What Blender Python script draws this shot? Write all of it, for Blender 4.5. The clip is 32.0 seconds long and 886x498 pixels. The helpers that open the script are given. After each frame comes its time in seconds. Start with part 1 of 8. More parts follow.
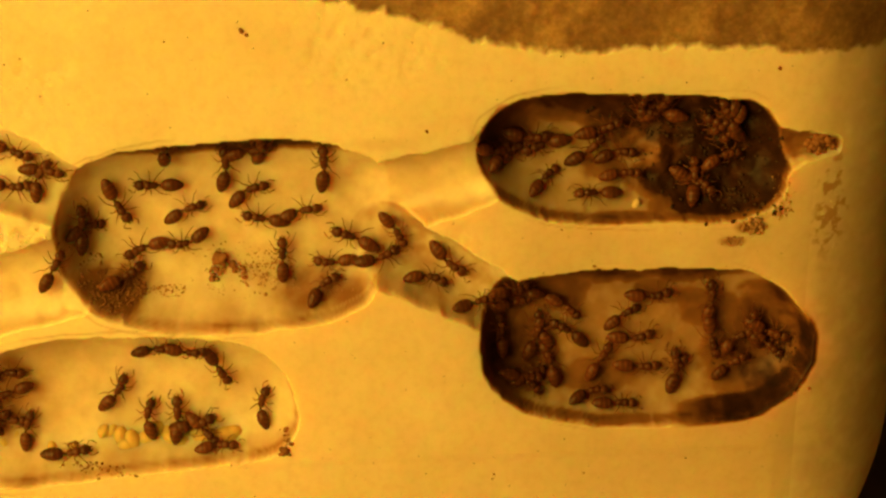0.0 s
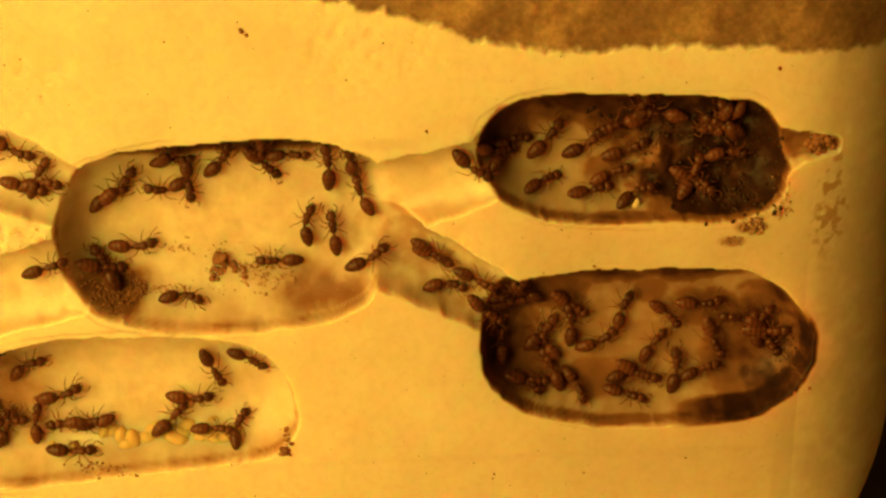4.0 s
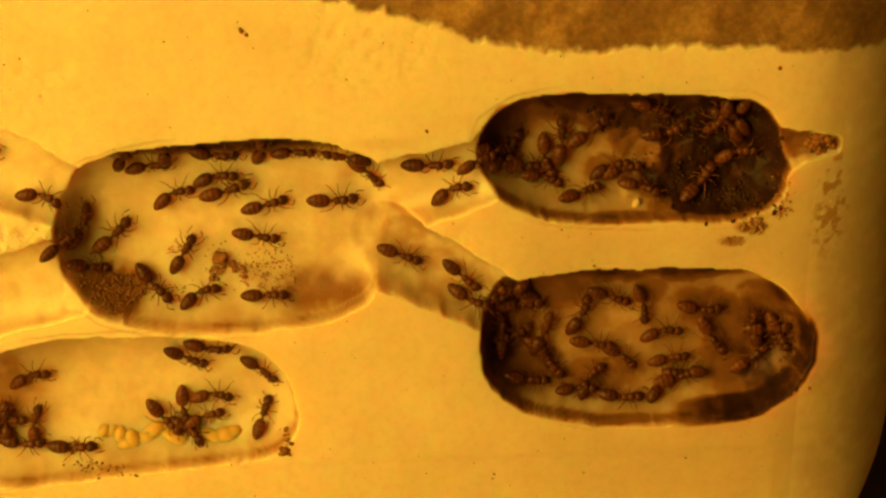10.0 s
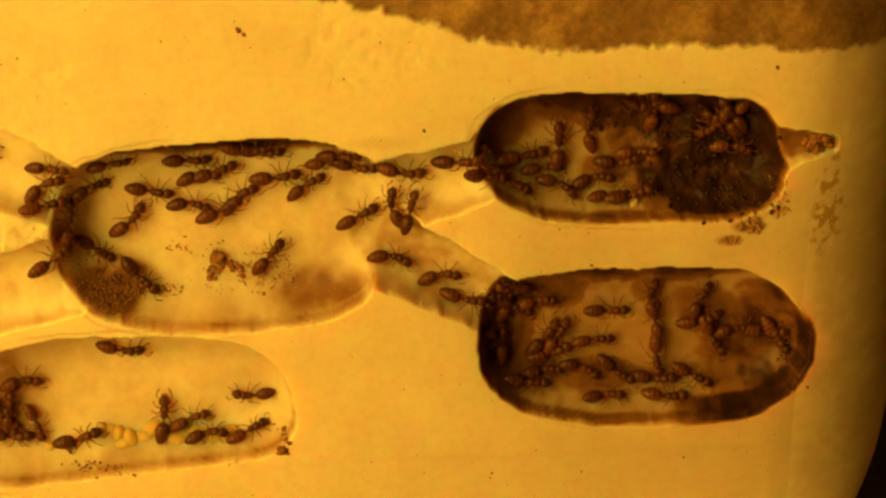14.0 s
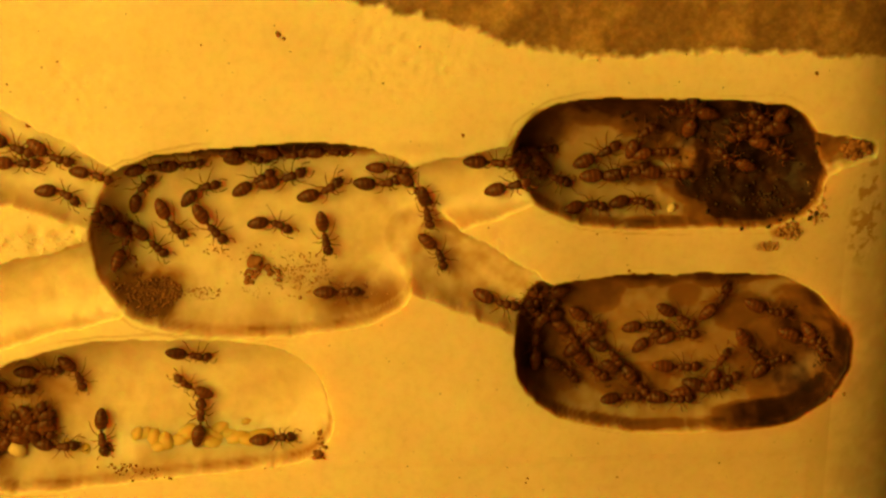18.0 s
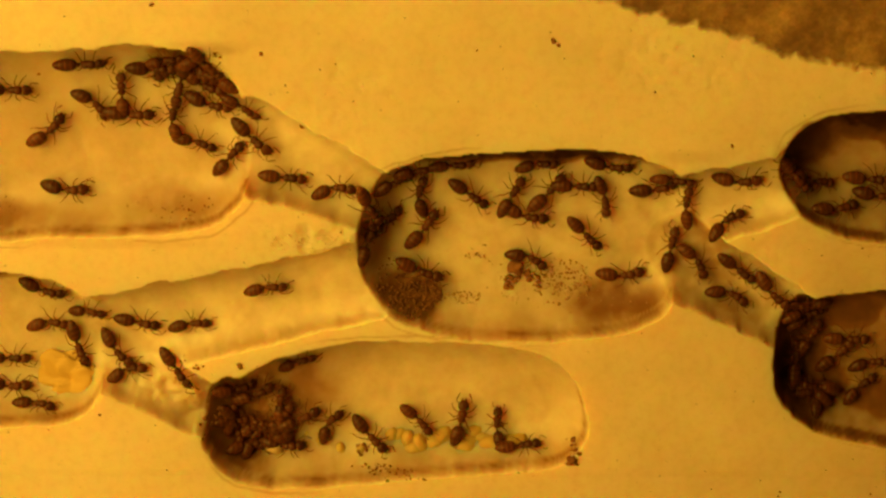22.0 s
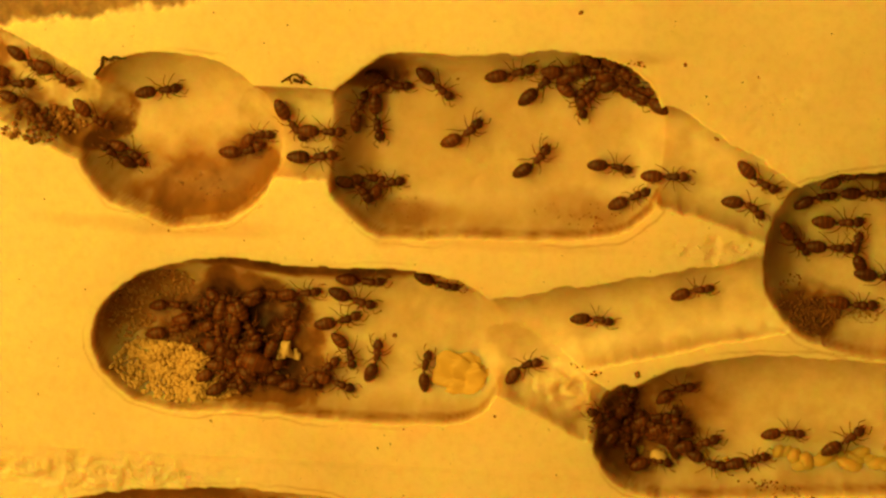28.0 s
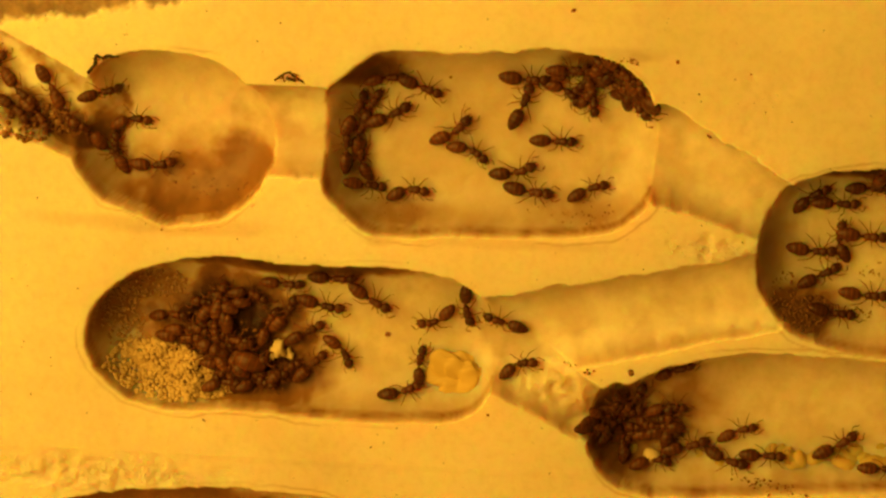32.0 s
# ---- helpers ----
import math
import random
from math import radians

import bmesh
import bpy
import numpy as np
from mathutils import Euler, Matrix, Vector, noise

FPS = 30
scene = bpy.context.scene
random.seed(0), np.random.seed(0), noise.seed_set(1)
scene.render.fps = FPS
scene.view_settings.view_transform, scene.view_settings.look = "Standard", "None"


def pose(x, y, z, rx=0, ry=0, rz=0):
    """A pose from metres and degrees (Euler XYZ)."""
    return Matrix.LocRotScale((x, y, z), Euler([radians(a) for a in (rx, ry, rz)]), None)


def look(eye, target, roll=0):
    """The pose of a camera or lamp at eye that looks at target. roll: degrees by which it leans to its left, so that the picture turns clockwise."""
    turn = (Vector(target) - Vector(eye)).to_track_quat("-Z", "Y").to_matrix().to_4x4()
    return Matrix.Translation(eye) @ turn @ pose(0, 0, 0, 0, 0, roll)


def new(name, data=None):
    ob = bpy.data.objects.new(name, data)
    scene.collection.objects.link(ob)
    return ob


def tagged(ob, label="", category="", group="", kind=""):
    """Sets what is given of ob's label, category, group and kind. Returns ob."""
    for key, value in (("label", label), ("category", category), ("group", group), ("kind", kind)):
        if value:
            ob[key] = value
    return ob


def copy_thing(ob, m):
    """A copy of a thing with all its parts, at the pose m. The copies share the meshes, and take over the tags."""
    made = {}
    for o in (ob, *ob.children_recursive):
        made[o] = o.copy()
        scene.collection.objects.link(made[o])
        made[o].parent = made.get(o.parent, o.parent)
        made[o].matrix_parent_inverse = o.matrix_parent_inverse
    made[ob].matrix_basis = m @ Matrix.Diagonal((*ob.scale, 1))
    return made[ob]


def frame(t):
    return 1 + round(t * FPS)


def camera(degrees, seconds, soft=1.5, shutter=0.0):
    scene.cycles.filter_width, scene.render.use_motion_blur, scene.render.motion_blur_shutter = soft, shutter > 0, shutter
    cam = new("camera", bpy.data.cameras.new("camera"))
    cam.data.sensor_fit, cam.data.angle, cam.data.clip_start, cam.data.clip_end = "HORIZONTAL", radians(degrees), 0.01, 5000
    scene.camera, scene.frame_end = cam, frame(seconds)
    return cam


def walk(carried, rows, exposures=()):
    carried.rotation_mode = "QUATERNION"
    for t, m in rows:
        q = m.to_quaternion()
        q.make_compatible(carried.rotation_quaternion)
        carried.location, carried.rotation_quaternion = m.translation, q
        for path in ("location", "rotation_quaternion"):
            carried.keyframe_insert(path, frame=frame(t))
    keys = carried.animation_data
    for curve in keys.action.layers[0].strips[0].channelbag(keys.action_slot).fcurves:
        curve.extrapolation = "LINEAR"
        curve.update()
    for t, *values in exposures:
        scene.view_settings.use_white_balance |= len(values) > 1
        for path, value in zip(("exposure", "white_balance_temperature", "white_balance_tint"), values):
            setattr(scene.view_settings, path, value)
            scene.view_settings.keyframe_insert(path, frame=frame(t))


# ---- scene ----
cam = camera(25.0, 32.0, soft=2.5)
PATH = [
    (0, (-0.01484, -0.21619, 0.18775), (0.00116, 0.01459, 0.09297), 0.47),
    (5.5, (-0.01422, -0.21633, 0.18793), (0.00111, 0.01445, 0.09302), 0.41),
    (11, (-0.01459, -0.21620, 0.18776), (0.00115, 0.01459, 0.09297), 0.45),
    (11.5, (-0.01415, -0.21644, 0.18758), (0.00131, 0.01447, 0.09303), 0.42),
    (12, (-0.01358, -0.21653, 0.18707), (0.00286, 0.01439, 0.09269), 0.37),
    (12.5, (-0.01337, -0.21591, 0.18853), (0.00274, 0.01441, 0.09266), 0.39),
    (13, (-0.01415, -0.21603, 0.18780), (0.00175, 0.01468, 0.09281), 0.42),
    (13.5, (-0.01430, -0.21661, 0.18705), (0.00145, 0.01448, 0.09298), 0.39),
    (14, (-0.01406, -0.21616, 0.18806), (0.00142, 0.01450, 0.09288), 0.40),
    (14.5, (-0.01444, -0.21630, 0.18787), (0.00152, 0.01441, 0.09292), 0.46),
    (16.5, (-0.01465, -0.21640, 0.18731), (0.00154, 0.01454, 0.09295), 0.44),
    (17, (-0.01360, -0.21632, 0.18787), (0.00133, 0.01446, 0.09290), 0.37),
    (17.5, (-0.01509, -0.21625, 0.18810), (-0.00027, 0.01460, 0.09327), 0.42),
    (18, (-0.01694, -0.21605, 0.18791), (-0.00308, 0.01498, 0.09339), 0.49),
    (18.5, (-0.01650, -0.21617, 0.18769), (-0.00285, 0.01494, 0.09333), 0.45),
    (19, (-0.01667, -0.21648, 0.18751), (-0.00873, 0.01507, 0.09359), 0.24),
    (19.5, (-0.01916, -0.21723, 0.18657), (-0.01765, 0.01501, 0.09403), 0.06),
    (20, (-0.02439, -0.21686, 0.18733), (-0.02036, 0.01503, 0.09400), 0.43),
    (20.5, (-0.02520, -0.21707, 0.18708), (-0.02034, 0.01493, 0.09406), 0.49),
    (21, (-0.02509, -0.21670, 0.18771), (-0.02137, 0.01502, 0.09395), 0.45),
    (21.5, (-0.02336, -0.21733, 0.18708), (-0.02353, 0.01479, 0.09422), 0.15),
    (22, (-0.03131, -0.21800, 0.18631), (-0.03512, 0.01455, 0.09463), 0.38),
    (22.5, (-0.03343, -0.21863, 0.18564), (-0.04709, 0.01397, 0.09501), 0.05),
    (23, (-0.03842, -0.21983, 0.18468), (-0.05672, 0.01299, 0.09547), 0.22),
    (23.5, (-0.04191, -0.22071, 0.18394), (-0.06328, 0.01226, 0.09580), 0.31),
    (24, (-0.04457, -0.22160, 0.18349), (-0.06928, 0.01134, 0.09615), 0.32),
    (24.5, (-0.04819, -0.22178, 0.18377), (-0.07616, 0.01073, 0.09626), 0.38),
    (25, (-0.05450, -0.22404, 0.18181), (-0.08132, 0.00951, 0.09675), 0.75),
    (25.5, (-0.05532, -0.22420, 0.18177), (-0.08422, 0.00915, 0.09684), 0.78),
    (27.5, (-0.05769, -0.22455, 0.18193), (-0.08459, 0.00889, 0.09660), 0.85),
    (28, (-0.05769, -0.22473, 0.18138), (-0.08427, 0.00892, 0.09651), 0.87),
    (28.5, (-0.05603, -0.22445, 0.18150), (-0.08388, 0.00896, 0.09639), 0.78),
    (29, (-0.05557, -0.22413, 0.18136), (-0.08409, 0.00923, 0.09632), 0.75),
    (29.5, (-0.05522, -0.22339, 0.18279), (-0.08396, 0.00938, 0.09623), 0.57),
    (30, (-0.05722, -0.22456, 0.18020), (-0.08379, 0.00944, 0.09630), 0.81),
    (30.5, (-0.05758, -0.22405, 0.18087), (-0.08343, 0.00974, 0.09618), 0.81),
    (31, (-0.05663, -0.22440, 0.18169), (-0.08311, 0.00915, 0.09654), 0.71),
    (31.5, (-0.05471, -0.22391, 0.18217), (-0.08302, 0.00924, 0.09650), 0.54),
    (32, (-0.05781, -0.22546, 0.17959), (-0.08339, 0.00891, 0.09640), 0.89),
]
EXPOSURES = [(0, 0.42, 6150, 10), (2, 0.43, 6150, 10), (3, 0.56, 5800, 10), (6, 0.61, 5600, 10), (7, 0.5, 5700, 10), (8, 0.39, 6000, 10), (10, 0.4, 6500, 10), (13, 0.36, 6500, 10), (17, 0.33, 6500, 10), (18, 0.31, 6500, 10), (19, 0.25, 6500, 10), (20, 0.16, 6500, 10), (21, 0.14, 6500, 10), (22, -0.09, 6500, 10), (23, -0.03, 6500, 10), (24, -0.01, 6500, 10), (25, 0.01, 6500, 10), (28, -0.09, 6500, 10), (30, -0.07, 6500, 10), (32, -0.1, 6500, 10)]
walk(cam, [(t, look(eye, target, roll)) for t, eye, target, roll in PATH], exposures=EXPOSURES)

# ---- light: one warm lamp above and to one side, and an added warm world fill ----
MM = 0.001
# warm fill added to soften shade; the closed room shuts it out
world = bpy.data.worlds.new("added_warm_fill")
world.use_nodes = True
world.node_tree.nodes["Background"].inputs[0].default_value = (1.0, 0.44, 0.07, 1)
world.node_tree.nodes["Background"].inputs[1].default_value = 0.22
scene.world = world
lamp_data = bpy.data.lights.new("lamp_light", "AREA")
lamp_data.shape, lamp_data.size = "DISK", 0.33
lamp_data.energy, lamp_data.color = 1.68, (1.0, 0.582, 0.066)
lamp = new("lamp_light", lamp_data)
lamp.matrix_world = look((-0.240, -0.20, 0.205), (-0.05, 0, 0.095))


# ---- materials ----
def material(name, rough=0.7, metal=0.0):
    m = bpy.data.materials.new(name)
    m.use_nodes = True
    n = m.node_tree.nodes
    b = n["Principled BSDF"]
    b.inputs["Roughness"].default_value, b.inputs["Metallic"].default_value = rough, metal
    return m, n, m.node_tree.links, b


def noise_node(n, links, scale, detail=4, coord="Object", rough=0.55):
    tc = n.new("ShaderNodeTexCoord")
    t = n.new("ShaderNodeTexNoise")
    t.inputs["Scale"].default_value, t.inputs["Detail"].default_value = scale, detail
    t.inputs["Roughness"].default_value = rough
    links.new(tc.outputs[coord], t.inputs["Vector"])
    return t


def ramp_node(n, links, src, stops):
    r = n.new("ShaderNodeValToRGB")
    links.new(src, r.inputs["Fac"])
    els = r.color_ramp.elements
    while len(els) < len(stops):
        els.new(0.5)
    for e, (p, c) in zip(els, stops):
        e.position, e.color = p, (*c, 1)
    return r


def mix_node(n, links, fac, a, b, mode="MIX"):
    m = n.new("ShaderNodeMix")
    m.data_type, m.blend_type = "RGBA", mode
    for sock, v in ((m.inputs[0], fac), (m.inputs[6], a), (m.inputs[7], b)):
        if isinstance(v, (int, float)):
            sock.default_value = v
        elif isinstance(v, tuple):
            sock.default_value = (*v, 1)
        else:
            links.new(v, sock)
    return m.outputs[2]


def bump_node(n, links, height, bsdf, strength=0.3, dist=0.0003):
    b = n.new("ShaderNodeBump")
    b.inputs["Strength"].default_value, b.inputs["Distance"].default_value = strength, dist
    links.new(height, b.inputs["Height"])
    links.new(b.outputs[0], bsdf.inputs["Normal"])


def simple(name, stops, scale, rough=0.6, bump=0.2, coord="Object", spec=0.5):
    m, n, links, b = material(name, rough)
    t = noise_node(n, links, scale, 5, coord)
    r = ramp_node(n, links, t.outputs[0], stops)
    links.new(r.outputs[0], b.inputs["Base Color"])
    b.inputs["Specular IOR Level"].default_value = spec
    fine = noise_node(n, links, scale * 5, 3, coord)
    bump_node(n, links, fine.outputs[0], b, bump, 0.0001)
    return m


def plaster_material():
    m, n, links, b = material("cream_plaster", 0.46)
    b.inputs["Specular IOR Level"].default_value = 0.5
    cloud = noise_node(n, links, 45, 4)
    grain = noise_node(n, links, 900, 4)
    r = ramp_node(n, links, cloud.outputs[0], [(0.3, (0.72, 0.585, 0.37)), (0.5, (0.80, 0.67, 0.45)), (0.72, (0.84, 0.73, 0.51))])
    g = ramp_node(n, links, grain.outputs[0], [(0.3, (0.94, 0.92, 0.88)), (0.55, (1, 1, 1))])
    col = mix_node(n, links, 1.0, r.outputs[0], g.outputs[0], "MULTIPLY")
    # soil also carries bounced light and far-end dimming put into the colour
    soil = n.new("ShaderNodeAttribute")
    soil.attribute_name = "soil"
    dirt = noise_node(n, links, 380, 5)
    dr = ramp_node(n, links, dirt.outputs[0], [(0.32, (0.030, 0.0095, 0.0035)), (0.5, (0.070, 0.0235, 0.007)), (0.74, (0.135, 0.050, 0.015))])
    thin, thick = n.new("ShaderNodeMapRange"), n.new("ShaderNodeMapRange")
    for node, lo, hi in ((thin, 0.0, 0.55), (thick, 0.42, 1.0)):
        node.inputs["From Min"].default_value, node.inputs["From Max"].default_value = lo, hi
        links.new(soil.outputs["Fac"], node.inputs["Value"])
    stain = ramp_node(n, links, cloud.outputs[0], [(0.3, (0.275, 0.112, 0.023)), (0.7, (0.40, 0.172, 0.036))])
    col = mix_node(n, links, thin.outputs[0], col, stain.outputs[0])
    col = mix_node(n, links, thick.outputs[0], col, dr.outputs[0])
    humus = n.new("ShaderNodeMapRange")
    humus.inputs["From Min"].default_value, humus.inputs["From Max"].default_value = 0.95, 1.4
    links.new(soil.outputs["Fac"], humus.inputs["Value"])
    hr = ramp_node(n, links, dirt.outputs[0], [(0.35, (0.016, 0.006, 0.0026)), (0.58, (0.036, 0.0125, 0.0045)), (0.78, (0.085, 0.031, 0.010))])
    col = mix_node(n, links, humus.outputs[0], col, hr.outputs[0])
    wet = n.new("ShaderNodeAttribute")
    wet.attribute_name = "wet"
    wn = noise_node(n, links, 130, 6, rough=0.62)
    wr = ramp_node(n, links, wn.outputs[0], [(0.3, (0.155, 0.078, 0.027)), (0.46, (0.245, 0.13, 0.046)), (0.68, (0.45, 0.27, 0.105))])
    pale = noise_node(n, links, 1500, 3)
    wr2 = ramp_node(n, links, pale.outputs[0], [(0.4, (0.92, 0.92, 0.92)), (0.75, (1.35, 1.35, 1.35))])
    wcol = mix_node(n, links, 1.0, wr.outputs[0], wr2.outputs[0], "MULTIPLY")
    col = mix_node(n, links, wet.outputs["Fac"], col, wcol)
    links.new(col, b.inputs["Base Color"])
    seep = n.new("ShaderNodeMapRange")
    seep.inputs["To Min"].default_value, seep.inputs["To Max"].default_value = 0.9, 0.0
    links.new(thick.outputs[0], seep.inputs["Value"])
    links.new(seep.outputs[0], b.inputs["Subsurface Weight"])
    b.inputs["Subsurface Radius"].default_value = (1.0, 0.38, 0.08)
    b.inputs["Subsurface Scale"].default_value = 0.0050
    gloss = n.new("ShaderNodeMapRange")
    gloss.inputs["To Min"].default_value, gloss.inputs["To Max"].default_value = 0.48, 0.44
    links.new(thick.outputs[0], gloss.inputs["Value"])
    links.new(gloss.outputs[0], b.inputs["Roughness"])
    shine = n.new("ShaderNodeMapRange")
    shine.inputs["To Min"].default_value, shine.inputs["To Max"].default_value = 0.5, 0.10
    links.new(thick.outputs[0], shine.inputs["Value"])
    links.new(shine.outputs[0], b.inputs["Specular IOR Level"])
    rough = n.new("ShaderNodeMath")
    rough.operation = "MULTIPLY_ADD"
    links.new(dirt.outputs[0], rough.inputs[0])
    links.new(thick.outputs[0], rough.inputs[1])
    links.new(grain.outputs[0], rough.inputs[2])
    bump_node(n, links, rough.outputs[0], b, 0.2, 0.00015)
    return m


PLASTER = plaster_material()
# room and table are out of view; both made pale to bounce fill light
ROOM = simple("warm_room_paint", [(0.3, (0.26, 0.21, 0.15)), (0.7, (0.34, 0.28, 0.20))], 6, 0.9, 0.05)
BOUNCE_WOOD = simple("brown_bounce_wood", [(0.3, (0.40, 0.25, 0.13)), (0.7, (0.52, 0.35, 0.20))], 30, 0.6, 0.1)


# ---- the carved nest: one sheet of plaster, its hollows given in millimetres (x, z) ----
def value_noise(x, z, size, seed, octaves=3):
    """Smooth random relief, about -1 to 1, with features of that size in mm."""
    out, amp, total = np.zeros_like(x), 1.0, 0.0
    for k in range(octaves):
        rng = np.random.RandomState(seed + k)
        grid = rng.uniform(-1, 1, (257, 257))
        u, v = x / size + 500.3, z / size + 300.7
        iu, iv = np.floor(u).astype(int), np.floor(v).astype(int)
        fu, fv = u - iu, v - iv
        fu, fv = fu * fu * (3 - 2 * fu), fv * fv * (3 - 2 * fv)
        a, b2 = grid[iu % 257, iv % 257], grid[(iu + 1) % 257, iv % 257]
        c, d = grid[iu % 257, (iv + 1) % 257], grid[(iu + 1) % 257, (iv + 1) % 257]
        out += amp * ((a * (1 - fu) + b2 * fu) * (1 - fv) + (c * (1 - fu) + d * fu) * fv)
        total += amp
        amp, size = amp * 0.5, size * 0.5
    return out / total


def smooth_loop(points, steps=6):
    """A closed, rounded outline through a few control points."""
    p = np.array(points, float)
    out = []
    for i in range(len(p)):
        a, b2, c, d = p[i - 1], p[i], p[(i + 1) % len(p)], p[(i + 2) % len(p)]
        for k in range(steps):
            t = k / steps
            out.append(0.5 * (2 * b2 + (c - a) * t + (2 * a - 5 * b2 + 4 * c - d) * t * t + (3 * b2 - a - 3 * c + d) * t ** 3))
    return np.array(out)


def inside_distance(x, z, loop):
    """Distance to the outline in mm, positive inside."""
    best = np.full(x.shape, 1e9)
    odd = np.zeros(x.shape, bool)
    for (ax, az), (bx, bz) in zip(loop, np.roll(loop, -1, 0)):
        dx, dz = bx - ax, bz - az
        t = np.clip(((x - ax) * dx + (z - az) * dz) / (dx * dx + dz * dz + 1e-9), 0, 1)
        best = np.minimum(best, (x - ax - t * dx) ** 2 + (z - az - t * dz) ** 2)
        if az != bz:
            odd ^= ((az > z) != (bz > z)) & (x < dx * (z - az) / dz + ax)
    return np.where(odd, 1, -1) * np.sqrt(best)


def capsule_distance(x, z, ax, az, ra, bx, bz, rb):
    dx, dz = bx - ax, bz - az
    t = np.clip(((x - ax) * dx + (z - az) * dz) / (dx * dx + dz * dz), 0, 1)
    return ra + (rb - ra) * t - np.hypot(x - ax - t * dx, z - az - t * dz)


# Hollows: outline, depth, width over which the wall rounds into the floor.
HOLLOWS = {
    "middle": ([(-44.8, 102.7), (-43.6, 106.2), (-41.5, 109.3), (-37.6, 111.0), (-31.8, 112.0), (-24.7, 112.4), (-18.9, 112.8), (-14.4, 112.4), (-10.6, 111.3), (-7.0, 109.4), (-5.4, 105.5), (-5.6, 100.6), (-6.8, 96.3), (-9.3, 92.1), (-13.8, 89.8), (-18.8, 89.2), (-25.5, 88.7), (-32.1, 88.9), (-36.7, 89.9), (-41.0, 91.7), (-44.0, 94.9), (-44.8, 98.9)], 6.5, 5.8),
    "low_end": ([(4.7, 86.5), (5.3, 90.2), (7.0, 93.5), (10.6, 94.8), (17.3, 95.9), (28.1, 95.7), (34.2, 95.7), (38.4, 94.3), (42.0, 91.8), (44.5, 88.6), (45.4, 85.2), (44.9, 81.8), (42.6, 78.8), (38.9, 76.5), (34.8, 75.7), (27.8, 75.1), (20.8, 75.1), (14.5, 76.0), (10.3, 77.4), (7.2, 79.7), (5.4, 82.7)], 6.5, 5.8),
    "high_end": ([(4.1, 110.2), (4.5, 113.1), (6.3, 115.3), (9.5, 117.0), (14.0, 117.6), (19.8, 117.7), (25.7, 117.4), (31.6, 117.0), (36.3, 116.3), (38.2, 114.7), (39.8, 111.7), (40.7, 108.6), (40.2, 105.3), (38.2, 103.0), (33.9, 101.9), (27.8, 101.9), (21.1, 101.8), (15.1, 102.1), (11.1, 102.8), (7.4, 104.6), (5.1, 107.1)], 6.5, 5.8),
    "brood": ([(-64.2, 76.5), (-63.4, 80.7), (-61.4, 83.1), (-59.0, 83.4), (-55.2, 85.6), (-50.5, 87.0), (-43.7, 88.1), (-35.6, 88.2), (-27.5, 87.6), (-22.7, 86.5), (-19.2, 83.6), (-17.7, 80.0), (-17.7, 75.4), (-20.6, 72.2), (-26.7, 71.0), (-37.1, 70.1), (-47.5, 69.1), (-54.7, 68.2), (-60.7, 69.5), (-63.4, 72.7)], 6.0, 5.8),
    "upper": ([(-97.3, 113.2), (-96.9, 117.8), (-94.9, 120.2), (-92.5, 122.2), (-89.3, 123.4), (-79.4, 123.6), (-71.6, 124.4), (-65.7, 124.3), (-62.5, 123.2), (-59.7, 121.1), (-58.0, 118.3), (-57.1, 114.4), (-57.2, 110.3), (-57.9, 107.1), (-60.2, 104.3), (-63.7, 102.4), (-70.9, 101.6), (-79.0, 101.3), (-87.1, 100.9), (-91.6, 101.2), (-94.9, 103.8), (-97.1, 107.2)], 6.5, 5.8),
    "seeds": ([(-127.3, 85.3), (-126.3, 89.2), (-124.0, 91.9), (-120.7, 94.3), (-116.4, 95.9), (-110.7, 96.8), (-99.3, 96.4), (-90.7, 96.6), (-85.0, 96.4), (-80.5, 95.2), (-77.4, 92.8), (-75.8, 89.2), (-75.4, 85.5), (-76.1, 81.7), (-78.2, 78.3), (-82.3, 76.8), (-89.6, 76.3), (-99.5, 76.4), (-106.9, 76.5), (-114.4, 76.2), (-120.4, 76.8), (-124.3, 79.0), (-126.7, 82.0)], 6.0, 5.8),
    "round": ([(-127.8, 109.2), (-126.9, 114.6), (-125.0, 119.6), (-122.4, 121.3), (-118.2, 122.5), (-114.1, 122.3), (-109.6, 121.3), (-106.4, 119.0), (-104.3, 115.6), (-103.1, 111.9), (-103.6, 108.4), (-105.8, 104.8), (-109.9, 101.9), (-115.2, 100.9), (-120.5, 102.2), (-124.9, 104.1)], 6.5, 6.0),
    "lowest": ([(-139, 56), (-134, 61), (-128, 63.4), (-121, 64.5), (-114, 65.3), (-106, 65.5), (-99, 65.2), (-93, 63), (-90, 57), (-96, 51), (-130, 50)], 6.0, 5.8),
}
# Tunnels: two ends with their radii, and the depth at each end.
TUNNELS = [
    (-8.0, 104.6, 5.2, 5.7, 108.8, 3.7, 5.6, 2.2),
    (-6.3, 98.9, 4.9, 7.2, 91.2, 3.8, 5.6, 3.6),
    (39.2, 110.6, 2.6, 46.0, 110.7, 1.25, 2.4, 1.6),
    (-142.0, 121.3, 5.5, -126.2, 113.6, 5.0, 4.5, 4.5),
    (-104.8, 113.4, 5.6, -95.3, 113.2, 5.6, 4.2, 3.4),
    (-57.6, 112.7, 5.8, -43.2, 106.1, 3.8, 4.6, 3.0),
    (-75.0, 88.2, 5.5, -43.2, 96.3, 4.8, 4.6, 2.4),
    (-75.2, 85.3, 4.2, -63.6, 78.7, 3.6, 4.8, 3.2),
    (4.4, 110.6, 1.9, 7.4, 114.8, 1.6, 0.8, 0.6),
]
EDGE_X, ROUND = 60.5, 21.5


